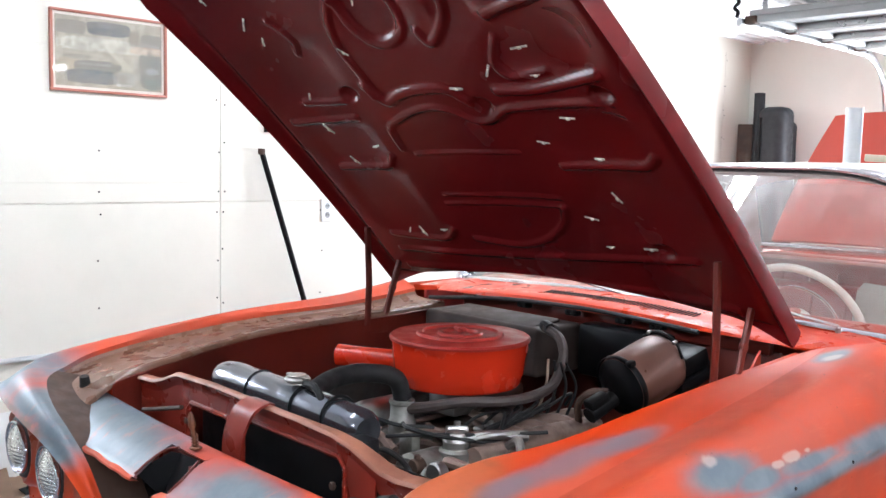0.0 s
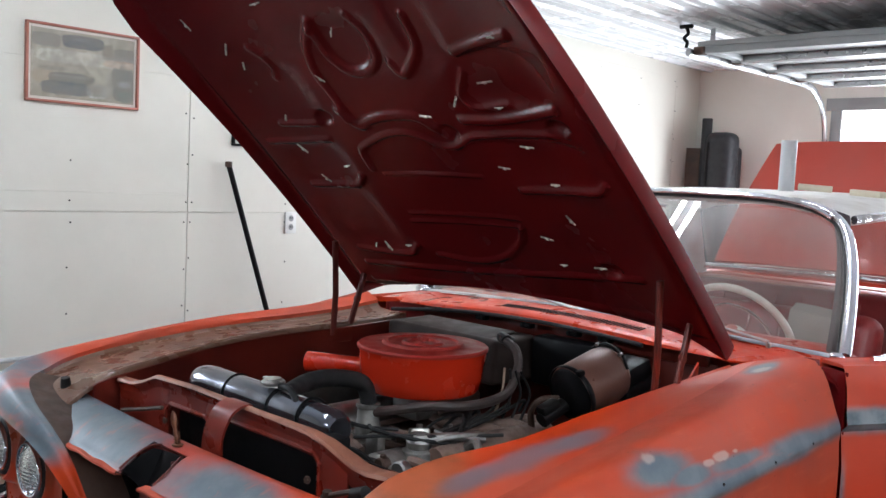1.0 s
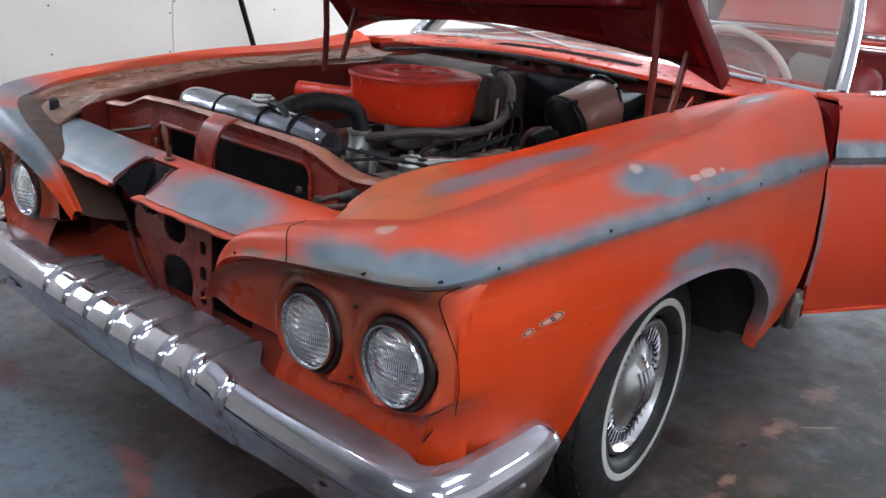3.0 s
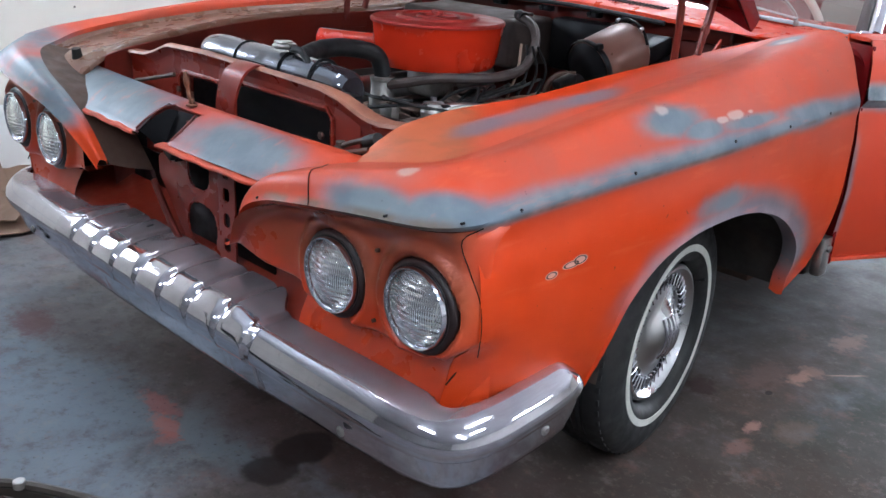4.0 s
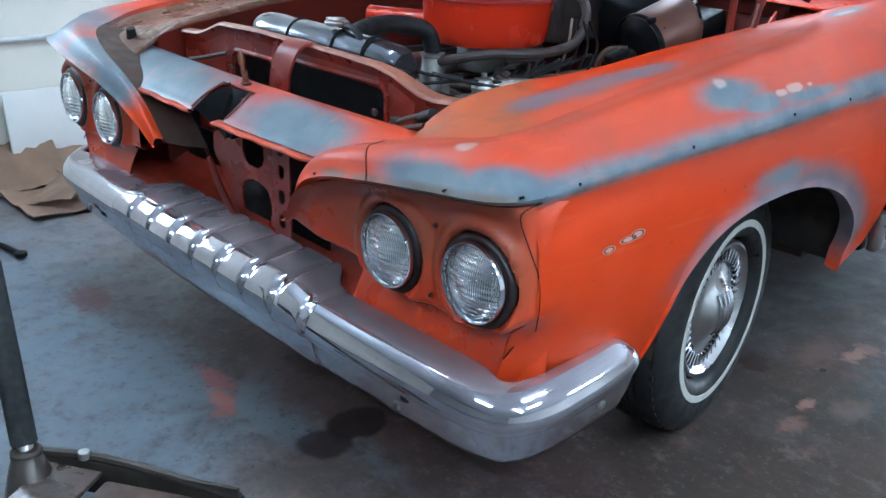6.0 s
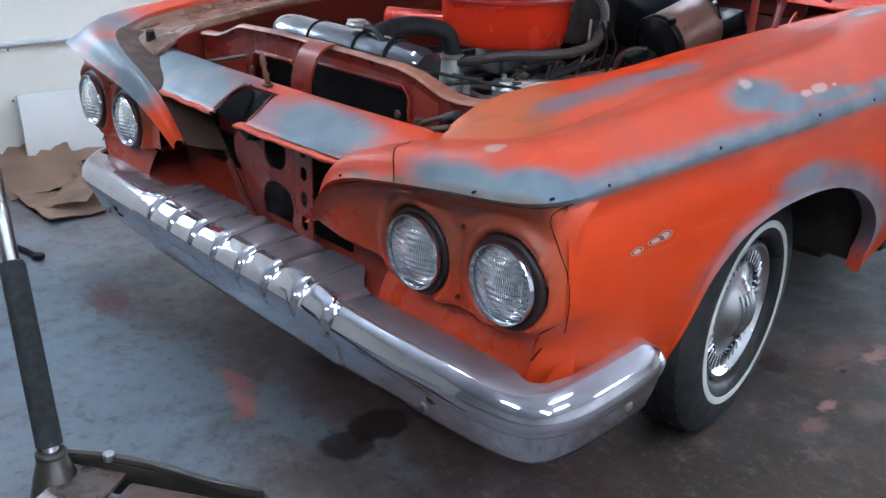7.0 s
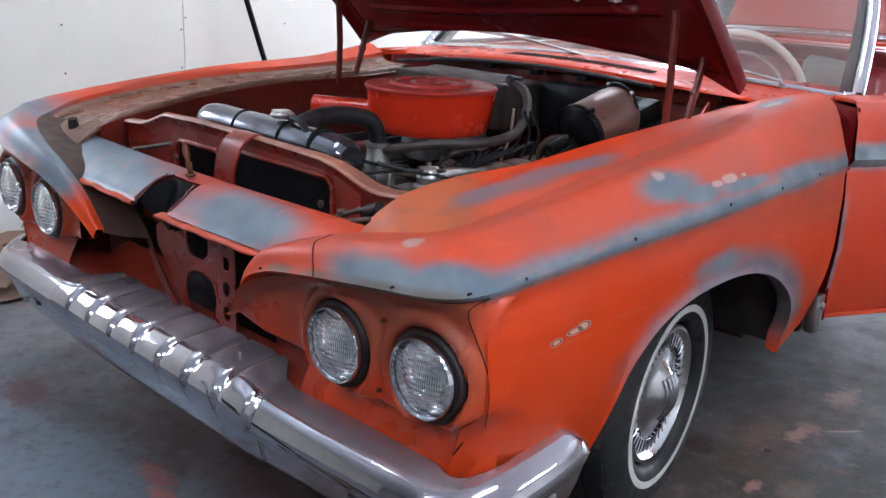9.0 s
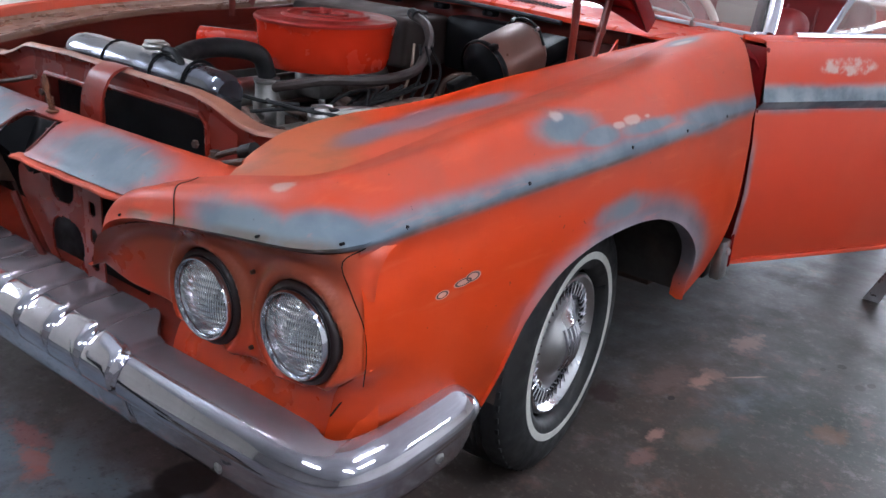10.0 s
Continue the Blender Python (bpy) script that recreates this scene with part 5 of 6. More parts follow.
part("heater_box", join(box(-0.26, 1.295, .89, 0.50, 0.21, 0.15, 0.018, 3), box(-0.25, 1.275, .966, 0.40, 0.13, 0.012, 0.006, rot=(5, 0, 0))), worn("dusty_black_steel", (0.045, 0.030, 0.026), (0.008, 0.007, 0.007), 0.6, scale=5, spec=0.2), fw, "dusty dark brown heater box")
part("heater_box", box(0.15, 1.40, .89, 0.30, 0.08, 0.16, 0.015), BLACK, fw, "black heater box")
for x in (-0.45, -0.25, -0.05, 0.14, 0.26):
    part("clip", join(box(x, 1.40, .99, 0.045, 0.03, 0.018, 0.005), disc(x - 0.012, 1.385, .992, 0.007, 0.01, "y", 8), disc(x + 0.012, 1.385, .992, 0.007, 0.01, "y", 8)), BLACK, fw)
part("heater_hose", tube([(-0.55, 1.30, .80), (-0.52, 1.25, .90), (-0.45, 1.28, .945), (-0.38, 1.33, .94)], 0.022, 10, 20), RUBBER, fw)
part("hose_elbow", tube([(0.085, 1.13, .986), (0.06, 1.14, .990), (0.035, 1.17, .985), (0.03, 1.22, .965)], 0.016, 10, 12), RUBBER, fw)

bo = part("brake_booster", lathe([(.080, -.012), (.088, -.010), (.0915, 0.0), (.092, .03), (.092, .115), (.088, .135), (.072, .150), (.04, .158), (.0005, .160)], 48, "y"), COPPER, fw, "brown steel booster drum with a black front")
bo.matrix_basis = pose(0.362, 1.10, .884, 0, 0, -9) @ pose(0, 0, 0, 18, 0, 0) @ Matrix.Diagonal((0.88, 1.1, 0.88, 1.0))
part("front_cover", lathe([(.086, -.006), (.0865, -.011), (.080, -.015), (.066, -.018), (.056, -.026), (.034, -.030), (.0005, -.031)][::-1], 48, "y"), BLACK, bo, "black front cover")
part("band", lathe([(.0935, -.014), (.0955, -.010), (.0955, -.002), (.0930, .002)], 48, "y"), BLACK, bo)
part("clamp", box(0.055, -.006, .082, 0.022, 0.02, 0.018, 0.004), BLACK, bo)
part("strap", tube([(-.06, .135, .075), (.0, .14, .098), (.06, .14, .075), (.09, .13, .03)], .004, 6, 16), BLACK, bo)
for a in (50, 110):
    part("stud", disc(.098 * math.cos(radians(a)), .135, .098 * math.sin(radians(a)), 0.006, 0.012, "y", 10), DULL_STEEL, bo)
part("bracket", join(box(0.0, .20, -.03, .11, .10, .06, .01), box(0.0, .20, -.08, .13, .14, .04, .01)), BLACK, bo)
part("vacuum_pipe", tube([(-.03, -.03, -.01), (-.06, -.07, .0), (-.085, -.09, -.03), (-.09, -.10, -.10)], 0.010, 8, 14), RUST, bo)
part("master_cylinder", join(tube([(0.0, -.04, -.02), (0.0, -.12, -.03)], 0.024, 14), box(0.0, -.09, .0, 0.04, 0.06, 0.03, 0.008)), BLACK, bo)


# ---- the open hood: lies flat with its rear edge on the x axis, then turned up ----
HOOD_TILT = 45.5


def hood_half(v):
    """Half width of the hood at v metres from its rear edge."""
    return float(np.interp(v, [0, .3, .6, .9, 1.1, 1.25, 1.34, 1.40], [.735, .724, .711, .697, .686, .676, .668, .63]))


def hood_mesh():
    vs, us = np.linspace(0, 1.40, 231), np.linspace(-1, 1, 241)
    P = np.zeros((len(vs), len(us), 3))
    for i, v in enumerate(vs):
        hw = hood_half(v)
        for j, u in enumerate(us):
            P[i, j] = (u * hw, -(v + 0.095 * (1 - u * u) * (1 - v / 1.32)), 0)
    X, V = P[..., 0], -P[..., 1]
    E = np.minimum(np.minimum((1 - np.abs(us)[None, :]) * 0.71, V), 1.40 - V)
    # pressed ribs and wells of the inner panel; positive sticks out towards the engine
    h = np.zeros_like(X)

    def ridge(pts, w, k):
        d = np.full_like(X, 9.0)
        q = smooth(np.array([(a, b, 0) for a, b in pts]), 40) if len(pts) > 2 else np.array([(a, b, 0) for a, b in pts])
        for a, b in zip(q[:-1], q[1:]):
            ab = b - a
            L = max(ab @ ab, 1e-9)
            t = np.clip(((X - a[0]) * ab[0] + (V - a[1]) * ab[1]) / L, 0, 1)
            d = np.minimum(d, np.hypot(X - a[0] - t * ab[0], V - a[1] - t * ab[1]))
        return 0.72 * k / (1 + np.exp(np.minimum((d - 0.9 * w) / (0.14 * w), 60)))

    def well(cx, cy, rx, ry, k, p=4):
        q = (np.abs((X - cx) / rx) ** p + np.abs((V - cy) / ry) ** p) ** (1 / p)
        return 0.70 * k / (1 + np.exp(np.minimum((q - 1) * 9, 60)))

    # sunk fields
    h -= well(-0.02, 0.50, 0.25, 0.21, 0.014)
    h -= well(-0.46, 0.635, 0.12, 0.075, 0.014)
    h -= well(-0.47, 0.39, 0.13, 0.13, 0.014)
    h -= well(-0.44, 0.91, 0.13, 0.09, 0.014)
    h -= well(0.45, 0.65, 0.14, 0.075, 0.014)
    h -= well(0.44, 0.41, 0.14, 0.12, 0.014)
    h -= well(0.44, 0.92, 0.15, 0.085, 0.016)
    h -= well(-0.03, 1.03, 0.11, 0.09, 0.016, 3)
    h -= well(0.24, 1.10, 0.07, 0.14, 0.012, 3)
    # pressed edges round them
    h += ridge([(-.50, .803), (-.415, .792), (-.342, .788)], 0.010, 0.010)
    h += ridge([(-.60, .742), (-.453, .729), (-.345, .727)], 0.011, 0.012)
    h += ridge([(-.56, .545), (-.446, .539), (-.354, .540), (-.315, .575)], 0.011, 0.012)
    h += ridge([(-.57, .242), (-.457, .231), (-.323, .233), (-.275, .270)], 0.010, 0.010)
    h += ridge([(-.41, 1.075), (-.385, 1.045), (-.375, 1.00), (-.40, .96)], 0.010, 0.009)
    h += ridge([(-.225, .830), (-.178, .771), (-.121, .789), (-.034, .802), (.072, .795), (.109, .766), (.140, .728)], 0.015, 0.015)
    h += ridge([(-.255, .60), (-.244, .673), (-.168, .711), (-.077, .737), (-.008, .739), (.046, .720), (.090, .690), (.144, .688), (.229, .728), (.305, .736), (.567, .760)], 0.010, 0.012)
    h += ridge([(.235, .785), (.354, .788), (.458, .807), (.565, .835)], 0.013, 0.014)
    h += ridge([(.305, .545), (.455, .559), (.568, .572), (.600, .600)], 0.011, 0.012)
    h += ridge([(.315, .93), (.274, .858), (.297, .826), (.421, .838)], 0.008, 0.008)
    h += ridge([(.33, .99), (.443, 1.023), (.545, 1.052)], 0.014, 0.014)
    h += ridge([(-.217, .575), (.171, .578)], 0.006, 0.005)
    h += ridge([(-.218, .412), (.228, .424)], 0.006, 0.006)
    h += ridge([(-.235, .376), (.216, .393)], 0.006, 0.006)
    h += ridge([(-.20, .236), (-.033, .225), (.088, .259), (.181, .330), (.218, .393)], 0.010, 0.010)
    h += ridge([(-.58, .170), (-.288, .166), (.060, .186), (.56, .250)], 0.011, 0.009)
    h += ridge([(-.12, 1.12), (-.19, 1.04), (-.217, .960), (-.209, .879), (-.200, .800)], 0.013, 0.012)
    h += ridge([(-.13, 1.09), (-.125, 1.00), (-.085, .955), (-.019, .950), (.040, .985), (.055, 1.05), (.03, 1.12)], 0.015, 0.014)
    h += ridge([(.09, .97), (.112, .937), (.165, .965), (.210, 1.02), (.22, 1.10)], 0.013, 0.012)
    h += ridge([(-.60, .085), (.60, .085)], 0.016, 0.008)
    for sx, sv in ((.150, .738), (.545, .775), (.47, .262), (-.31, .805)):
        h -= well(sx, sv, 0.030, 0.022, 0.02, 2)
    # thick rolled rim
    h += 0.018 * np.exp(-(E / 0.017) ** 2) - 0.008 * np.exp(-((E - 0.036) / 0.014) ** 2)
    U = X / np.array([hood_half(v) for v in vs])[:, None]
    crown = 0.030 * (1 - U ** 2) - 0.10 * np.clip(V / 1.25, 0, 1) ** 2.2 * np.abs(U) ** 3.5
    inner = P.copy()
    inner[..., 2] = -0.030 - h + crown
    outer = P.copy()
    outer[..., 2] = 0.0 + crown
    a = grid(inner, flip=True)
    b = grid(outer[::10, ::12])
    rim = np.concatenate([np.concatenate([inner[0, :], inner[1:, -1], inner[-1, -2::-1], inner[-2:0:-1, 0]])[None], np.concatenate([outer[0, :], outer[1:, -1], outer[-1, -2::-1], outer[-2:0:-1, 0]])[None]])
    mid = rim.mean(0, keepdims=True)
    c = grid(np.concatenate([rim[:1], mid * [1.004, 1, 1], rim[1:]]), close_v=True)
    bm = join(a, b, c)
    bmesh.ops.recalc_face_normals(bm, faces=bm.faces)
    return bm


hood = part("hood", hood_mesh(), HOOD_RED, car, "open hood, dark red ribbed underside with clips", 60)
hood.matrix_basis = pose(0, 1.285, 1.055, -HOOD_TILT, 0, 0)

CLIP_AT = [(-.455, .825), (-.466, 1.026), (-.484, 1.091), (-.547, 1.20), (-.267, 1.20), (-.471, .575), (-.479, .703), (-.343, .621), (-.465, .266), (-.407, .264), (-.309, .274),
           (.441, .586), (.427, .458), (.312, .267), (.443, .279), (.304, .371), (.292, .63), (.413, .71), (.391, .834), (.39, .911), (.25, .849), (-.049, 1.082), (-.208, .945), (.11, .801), (.507, 1.048)]
# pale and barely metallic: the clips' white glint is in the colour
CLIP_M = worn("pale_glint_clip", (0.80, 0.76, 0.66), (0.62, 0.56, 0.46), 0.25, 0.3, scale=20)
for k, (cx, cv) in enumerate(CLIP_AT):
    b = join(box(0, 0, 0, random.uniform(.026, .046), random.uniform(.004, .007), .003, 0.001, 1), box(.003, .001, -.0025, .010, .005, .004, .001, 1))
    c = part("clip", b, CLIP_M, hood, "small plated trim clip" if k == 0 else "")
    c.matrix_basis = pose(cx, -cv, -0.036 + 0.030 * (1 - (cx / .71) ** 2) - 0.075 * cv ** 2.2 * (abs(cx) / .71) ** 3.5, random.uniform(-15, 15), random.uniform(-10, 10), random.choice((0, 4, -5, 60, -50, 8)))

for s in (-1, 1):
    h = part("hood_hinge", join(tube([(.64 * s, 1.055, .90), (.64 * s, 1.06, 1.05), (.64 * s, 1.05, 1.23)], 0.013, 8, flat=0.6), box(.65 * s, 1.09, .90, 0.012, 0.12, 0.06, 0.004)), BAY_RED, car, "dark red hood hinge arms")
    part("link", join(tube([(.65 * s, 1.14, .93), (.65 * s, 1.17, 1.02), (.65 * s, 1.20, 1.11)], 0.013, 8, flat=0.6), disc(.65 * s, 1.17, 1.02, 0.014, 0.014, "x", 12)), BAY_RED, h)


# ---- front bumper ----
def bumper():
    plan = [(.975, .345), (.987, .27), (.990, .17), (.984, .085), (.962, .025), (.915, -.018), (.84, -.038), (.70, -.048), (.42, -.056), (.20, -.060)]
    plan = plan + [(0, -.061)] + [(-x, y) for x, y in plan[::-1]]
    c = smooth(np.array([(x, y, 0) for x, y in plan]), 1101)
    tan = np.gradient(c, axis=0)
    tan /= np.linalg.norm(tan, axis=1)[:, None]
    out = np.c_[-tan[:, 1], tan[:, 0], tan[:, 2]]
    out *= np.sign(out[:, 0] * c[:, 0] + out[:, 1] * (c[:, 1] - 0.3))[:, None]
    prof = [(-.078, .303), (-.047, .301), (-.034, .306), (-.028, .320), (-.018, .348), (-.011, .372), (-.001, .374), (.008, .380), (.012, .394), (.008, .412), (-.002, .429), (-.016, .4420), (-.034, .4485), (-.065, .4505), (-.098, .4495), (-.102, .440)]
    # at the wrapped ends the top is one round slope
    side = {7: .006, 8: .008, 9: .002, 10: -.010, 11: -.024, 12: -.037, 13: -.047, 14: -.053, 15: -.052}
    lo, hi, count = -0.462, 0.436, 8
    shelf = {11: (-.034, .452), 12: (-.065, .459), 13: (-.108, .463), 14: (-.152, .464), 15: (-.156, .454)}
    rows = []
    for k, (p, o) in enumerate(zip(c, out)):
        x, y = p[0], p[1]
        end = min(max((0.345 - y) / 0.07, 0.0), 1.0) if abs(x) > 0.9 else 1.0
        end = math.sqrt(max(1 - (1 - end) ** 2, 0.0016))
        wrap = min(max((y + 0.0) / 0.30, 0), 1) if abs(x) > 0.9 else 0
        inside = min(x - lo, hi - x)
        mid = min(max(inside / 0.012, 0), 1)
        wide = min(max((inside - 0.005) / 0.085, 0), 1)
        wide = wide * wide * (3 - 2 * wide)
        ph = ((x - lo) / (hi - lo) * count) % 1
        rib = (1 - abs(2 * ph - 1) ** 8) * mid
        row = []
        for q, (off, z) in enumerate(prof):
            top = min(max((q - 6) / 3, 0), 1)
            if q in shelf:
                off, z = off + (shelf[q][0] - off) * wide, z + (shelf[q][1] - z) * wide
            zc = .412 + 0.02 * wrap
            fade = (1.0, 0.95, 0.9, 0.9)[q - 12] if q > 11 else 1.0
            zz = zc + ((z - .395 + 0.012 * wrap) * (1 - 0.12 * wrap) - (0.010 * min(max((.40 - z) / .06, 0), 1))) * end + 0.012 * rib * top * fade
            turn = min(max((abs(x) - 0.80) / 0.15, 0), 1)
            turn = turn * turn * (3 - 2 * turn)
            if q in side:
                off = off + (side[q] - off) * turn
            ofs = off * (1 - (0.55 * wrap if q < 7 else 0)) * end - 0.012 * (1 - end) + 0.008 * rib * (top if q < 12 else 0) + 0.004 * mid
            if q < 5:
                zz -= 0.0022 * rib
            if 0 < mid < 1:
                ofs -= 0.004
            row.append((p[0] + o[0] * ofs, p[1] + o[1] * ofs, zz))
        rows.append(row)
    bm = grid(rows)
    bmesh.ops.recalc_face_normals(bm, faces=bm.faces)
    b = part("front_bumper", bm, BUMPER_CHROME, car, "pitted chrome front bumper with a ribbed middle", 50)
    for x, y, z, ax in ((.70, -.038, .352, "y"), (-.70, -.038, .352, "y"), (.980, .22, .385, "x")):
        part("bolt", disc(x, y, z, 0.011, 0.008, ax, 16, 0.5), DULL_STEEL, b)
    part("back_bar", box(0, 0.045, .385, 1.5, 0.02, 0.07, 0.006), RUST, b)


bumper()


# ---- wheels ----
def wheel(side, y):
    w = part("wheel", lathe([(.175, -.085), (.19, -.06), (.18, -.03), (.16, .0), (.12, .015), (.05, .02), (.0005, .02)], 48, "x"), BLACK, car, "wheel with a narrow-whitewall tyre and chrome cover")
    w.matrix_basis = pose(.744 * side, y, .322, 0, 1.5 if y < 2 and side > 0 else 0, 8.2 if y < 2 else 0) @ (Matrix.Identity(4) if side > 0 else pose(0, 0, 0, 0, 0, 180))
    prof = [(.185, .062), (.190, .082), (.197, .090), (.209, .096), (.2175, .0975)]
    ring = [(.2175, .0975), (.218, .0990), (.2350, .0990), (.2355, .0975)]
    rest = [(.2355, .0975), (.247, .0985), (.262, .0975), (.285, .092), (.300, .086), (.312, .078), (.319, .068), (.322, .050), (.323, .030)]
    tread = []
    for k, x in enumerate(np.linspace(.030, -.030, 9)):
        tread.append((.323 if k % 2 == 0 else .317, x))
    back = [(r, -x) for r, x in rest[::-1]] + [(.20, -.09), (.185, -.062)]
    t = part("tyre", lathe(prof + rest[0:1] + rest + tread + back, 96, "x"), TYRE, w, "black tyre with shallow tread")
    lugs = []
    for a in np.linspace(0, 2 * math.pi, 60, endpoint=False):
        for sx in (.062, -.062):
            b = box(0, 0, .3160, .022, .017, .007, .001, 1)
            b.transform(Matrix.Rotation(a, 4, "X") @ Matrix.Translation((sx, 0, 0)))
            lugs.append(b)
    lg = part("tread_blocks", join(*lugs), TYRE, t)
    lg["kind"] = "stuff"
    part("whitewall", lathe(ring, 96, "x"), WHITEWALL, t, "narrow white sidewall band")
    dome = [(.176, .064), (.178, .072), (.174, .078), (.168, .079), (.163, .072), (.158, .065), (.150, .058), (.122, .056), (.112, .059), (.098, .0615), (.086, .065), (.074, .072), (.060, .084), (.046, .093), (.030, .100), (.015, .1035), (.0005, .1045)]
    c = part("wheel_cover", lathe(dome, 72, "x"), BRUSHED, w, "chrome wheel cover with cooling fins")
    out = np.array(dome)[::-1]
    for k in range(40):
        a = 2 * math.pi * k / 40
        b = box(0, 0, .137, .014, .004, .034, .0015, 1)
        b.transform(Matrix.Rotation(a, 4, "X") @ Matrix.Translation((.062, 0, 0)))
        part("fin", b, CHROME, c)
        b = box(0, .0105, .137, .003, .010, .028, .001, 1)
        b.transform(Matrix.Rotation(a, 4, "X") @ Matrix.Translation((.0582, 0, 0)))
        part("slot", b, BLACK, c)
    for k in range(-2, 3):
        q = .0165 * k
        line = [(np.interp(math.hypot(q, v), out[:, 0], out[:, 1]) + .0015, q, v) for v in np.linspace(-.052, .052, 15)]
        part("dome_rib", tube(line, .0050, 8), CHROME, c)
    part("valve", tube([(.070, .165, .095), (.098, .172, .100)], .005, 8), RUBBER, w)


for sd in (1, -1):
    wheel(sd, 0.872)
    wheel(sd, 3.86)


def wheel_well(side):
    rows = []
    for x in np.linspace(.58, .93, 5):
        rows.append([(x, .862 + .44 * math.cos(a) * 0.95, .36 + .36 * math.sin(a)) for a in np.linspace(0.05, math.pi - 0.05, 22)])
    b = join(grid(rows), box(.575, .862, .56, .01, .84, .36, .002))
    if side < 0:
        b = mirrored(b)
    part("wheel_well", b, worn("dark_underseal", (0.022, 0.018, 0.016), (0.06, 0.035, 0.025), 0.85, scale=8), car, "black wheel well")
    part("suspension", join(tube([(.30 * side, .80, .25), (.62 * side, .86, .27)], .022, 8), disc(.60 * side, .862, .32, .12, .08, "x", 24), tube([(.42 * side, .98, .26), (.60 * side, 1.06, .33), (.62 * side, 1.12, .40)], .03, 8, 10)), RUST, car, "rusty brake drum and control arm")


wheel_well(1)
wheel_well(-1)
part("subframe", join(box(.40, 2.6, .30, .10, 4.2, .09, .01), box(-.40, 2.6, .30, .10, 4.2, .09, .01), box(0, .86, .26, .9, .12, .08, .01), box(0, 3.86, .32, 1.3, .09, .09, .03), box(0, 2.7, .30, 1.5, 2.5, .02, .004)), RUST, car, "rusty underbody")


# ---- cabin ----
PILLAR_B = np.array((.862, 1.70, 1.0))


def ws_bottom(x):
    return np.array((x, 1.60 + .12 * (abs(x) / .85) ** 3, 1.035 - .040 * (x / .85) ** 2))


def ws_top(x):
    a = abs(x) / .65
    return np.array((x, 2.17 + .05 * a ** 3, 1.448 - .050 * a ** 5))


def windshield():
    def at(u, v, out=0.0):
        """A point of the pane; out = 1 gives the square corner outside the rounded one."""
        r = 1 - out
        w = v - r * 0.075 * v ** 8 * abs(u) ** 7
        u = u * (1 - r * 0.055 * v ** 7 * u ** 6)
        b, t = ws_bottom(u * .85), ws_top(u * .65)
        return b + (t - b) * w + np.array((.022 * u, -.020, .012)) * math.sin(w * math.pi)

    us, vs = np.linspace(-1, 1, 41), np.linspace(0, 1, 18)
    rows = [[at(u, v) for v in vs] for u in us]
    g = part("windshield", grid(rows), GLASS, car, "dusty clear curved windshield")
    g.visible_shadow = False
    rim = [(u, 0.0) for u in us] + [(1.0, v) for v in vs[1:-1]] + [(u, 1.0) for u in us[::-1]] + [(-1.0, v) for v in vs[-2:0:-1]]
    edge = [at(u, v) for u, v in rim]
    part("seal", tube(edge + edge[:1], .011, 8, caps=False), RUBBER, g, "black rubber seal")
    part("lower_trim", tube([r[0] + np.array((0, -.016, .002)) for r in rows], .011, 8), CHROME, g, "chrome lower trim")
    part("upper_trim", tube([r[-1] + np.array((0, -.012, .010)) for r in rows], .010, 8), CHROME, g, "chrome upper trim")
    for s in (-1, 1):
        side = [(s, v) for v in vs] + [(s * u, 1.0) for u in np.linspace(.97, .30, 16)]
        post = [at(s, v) + np.array((.016 * s, -.004, .006)) for v in vs] + [at(s * u, 1.0) + np.array((.010 * s * (u - .75) * 4, -.006, .014)) for u in np.linspace(.97, .75, 7)]
        part("pillar", tube(post, [.018] * 14 + list(np.linspace(.0175, .008, len(post) - 14)), 12, flat=1.25), CHROME, g, "chrome windshield pillar curving into the top trim")
        part("inner_cover", grid([[at(u, v, 1.0) + (.012 * s, .012, .004), at(u, v) + (0, .014, -.002), at(u * .965, v * .988) + (0, .022, -.004), at(u * .940, v * .978) + (0, .045, -.006)] for u, v in side]), MAUVE, g, "mauve-grey inner pillar cover, reflected red in its colour")
    return g


# mauve because the cabin's red reflection is put into the trim colour
MAUVE = worn("mauve_reflection_trim", (0.060, 0.040, 0.045), (0.034, 0.022, 0.025), 0.5, scale=7.0)
windshield()
for s in (-1, 1):
    b = PILLAR_B * (s, 1, 1)
    part("pillar_foot", box(b[0] - .012 * s, b[1] + .015, .998, .045, .06, .034, .012, 3), CHROME, car)
for s in (-.35, .28):
    w = part("wiper", join(tube([(s + .42, 1.575, 1.035), (s + .1, 1.575, 1.075), (s - .12, 1.60, 1.085)], .005, 6, 14), tube([(s + .32, 1.575, 1.050), (s, 1.582, 1.078), (s - .2, 1.61, 1.080)], .004, 6, 14), disc(s + .42, 1.575, 1.024, .008, .014, n=14)), DULL_STEEL, car, "steel wiper arm")


def roof():
    rows = []
    for v in np.linspace(0, 1, 20):
        y = 2.19 + 1.45 * v
        hw = .655 + .03 * math.sin(v * 3.1)
        row = []
        for u in np.linspace(-1, 1, 33):
            f = ws_top(u * .65)
            zc = 1.448 + .040 * math.sin(min(v * 2.2, 1.57)) - .05 * max(v - .7, 0) / .3
            z = zc - .062 * abs(u) ** 4.5
            yy = y + (f[1] - 2.17) * (1 - v)
            row.append((u * hw * 1.02, yy, z))
        rows.append(row)
    r = part("roof", thick(grid(rows), .02), ROOF_WHITE, car, "chalky white roof with worn patches", 50)
    for s in (-1, 1):
        part("drip_rail", tube([(rows[k][-1][0] * s + .006 * s, rows[k][-1][1], rows[k][-1][2] + .002) for k in range(20)], .012, 8, flat=1.3), CHROME, r, "chrome drip rail")
    return r


roof()
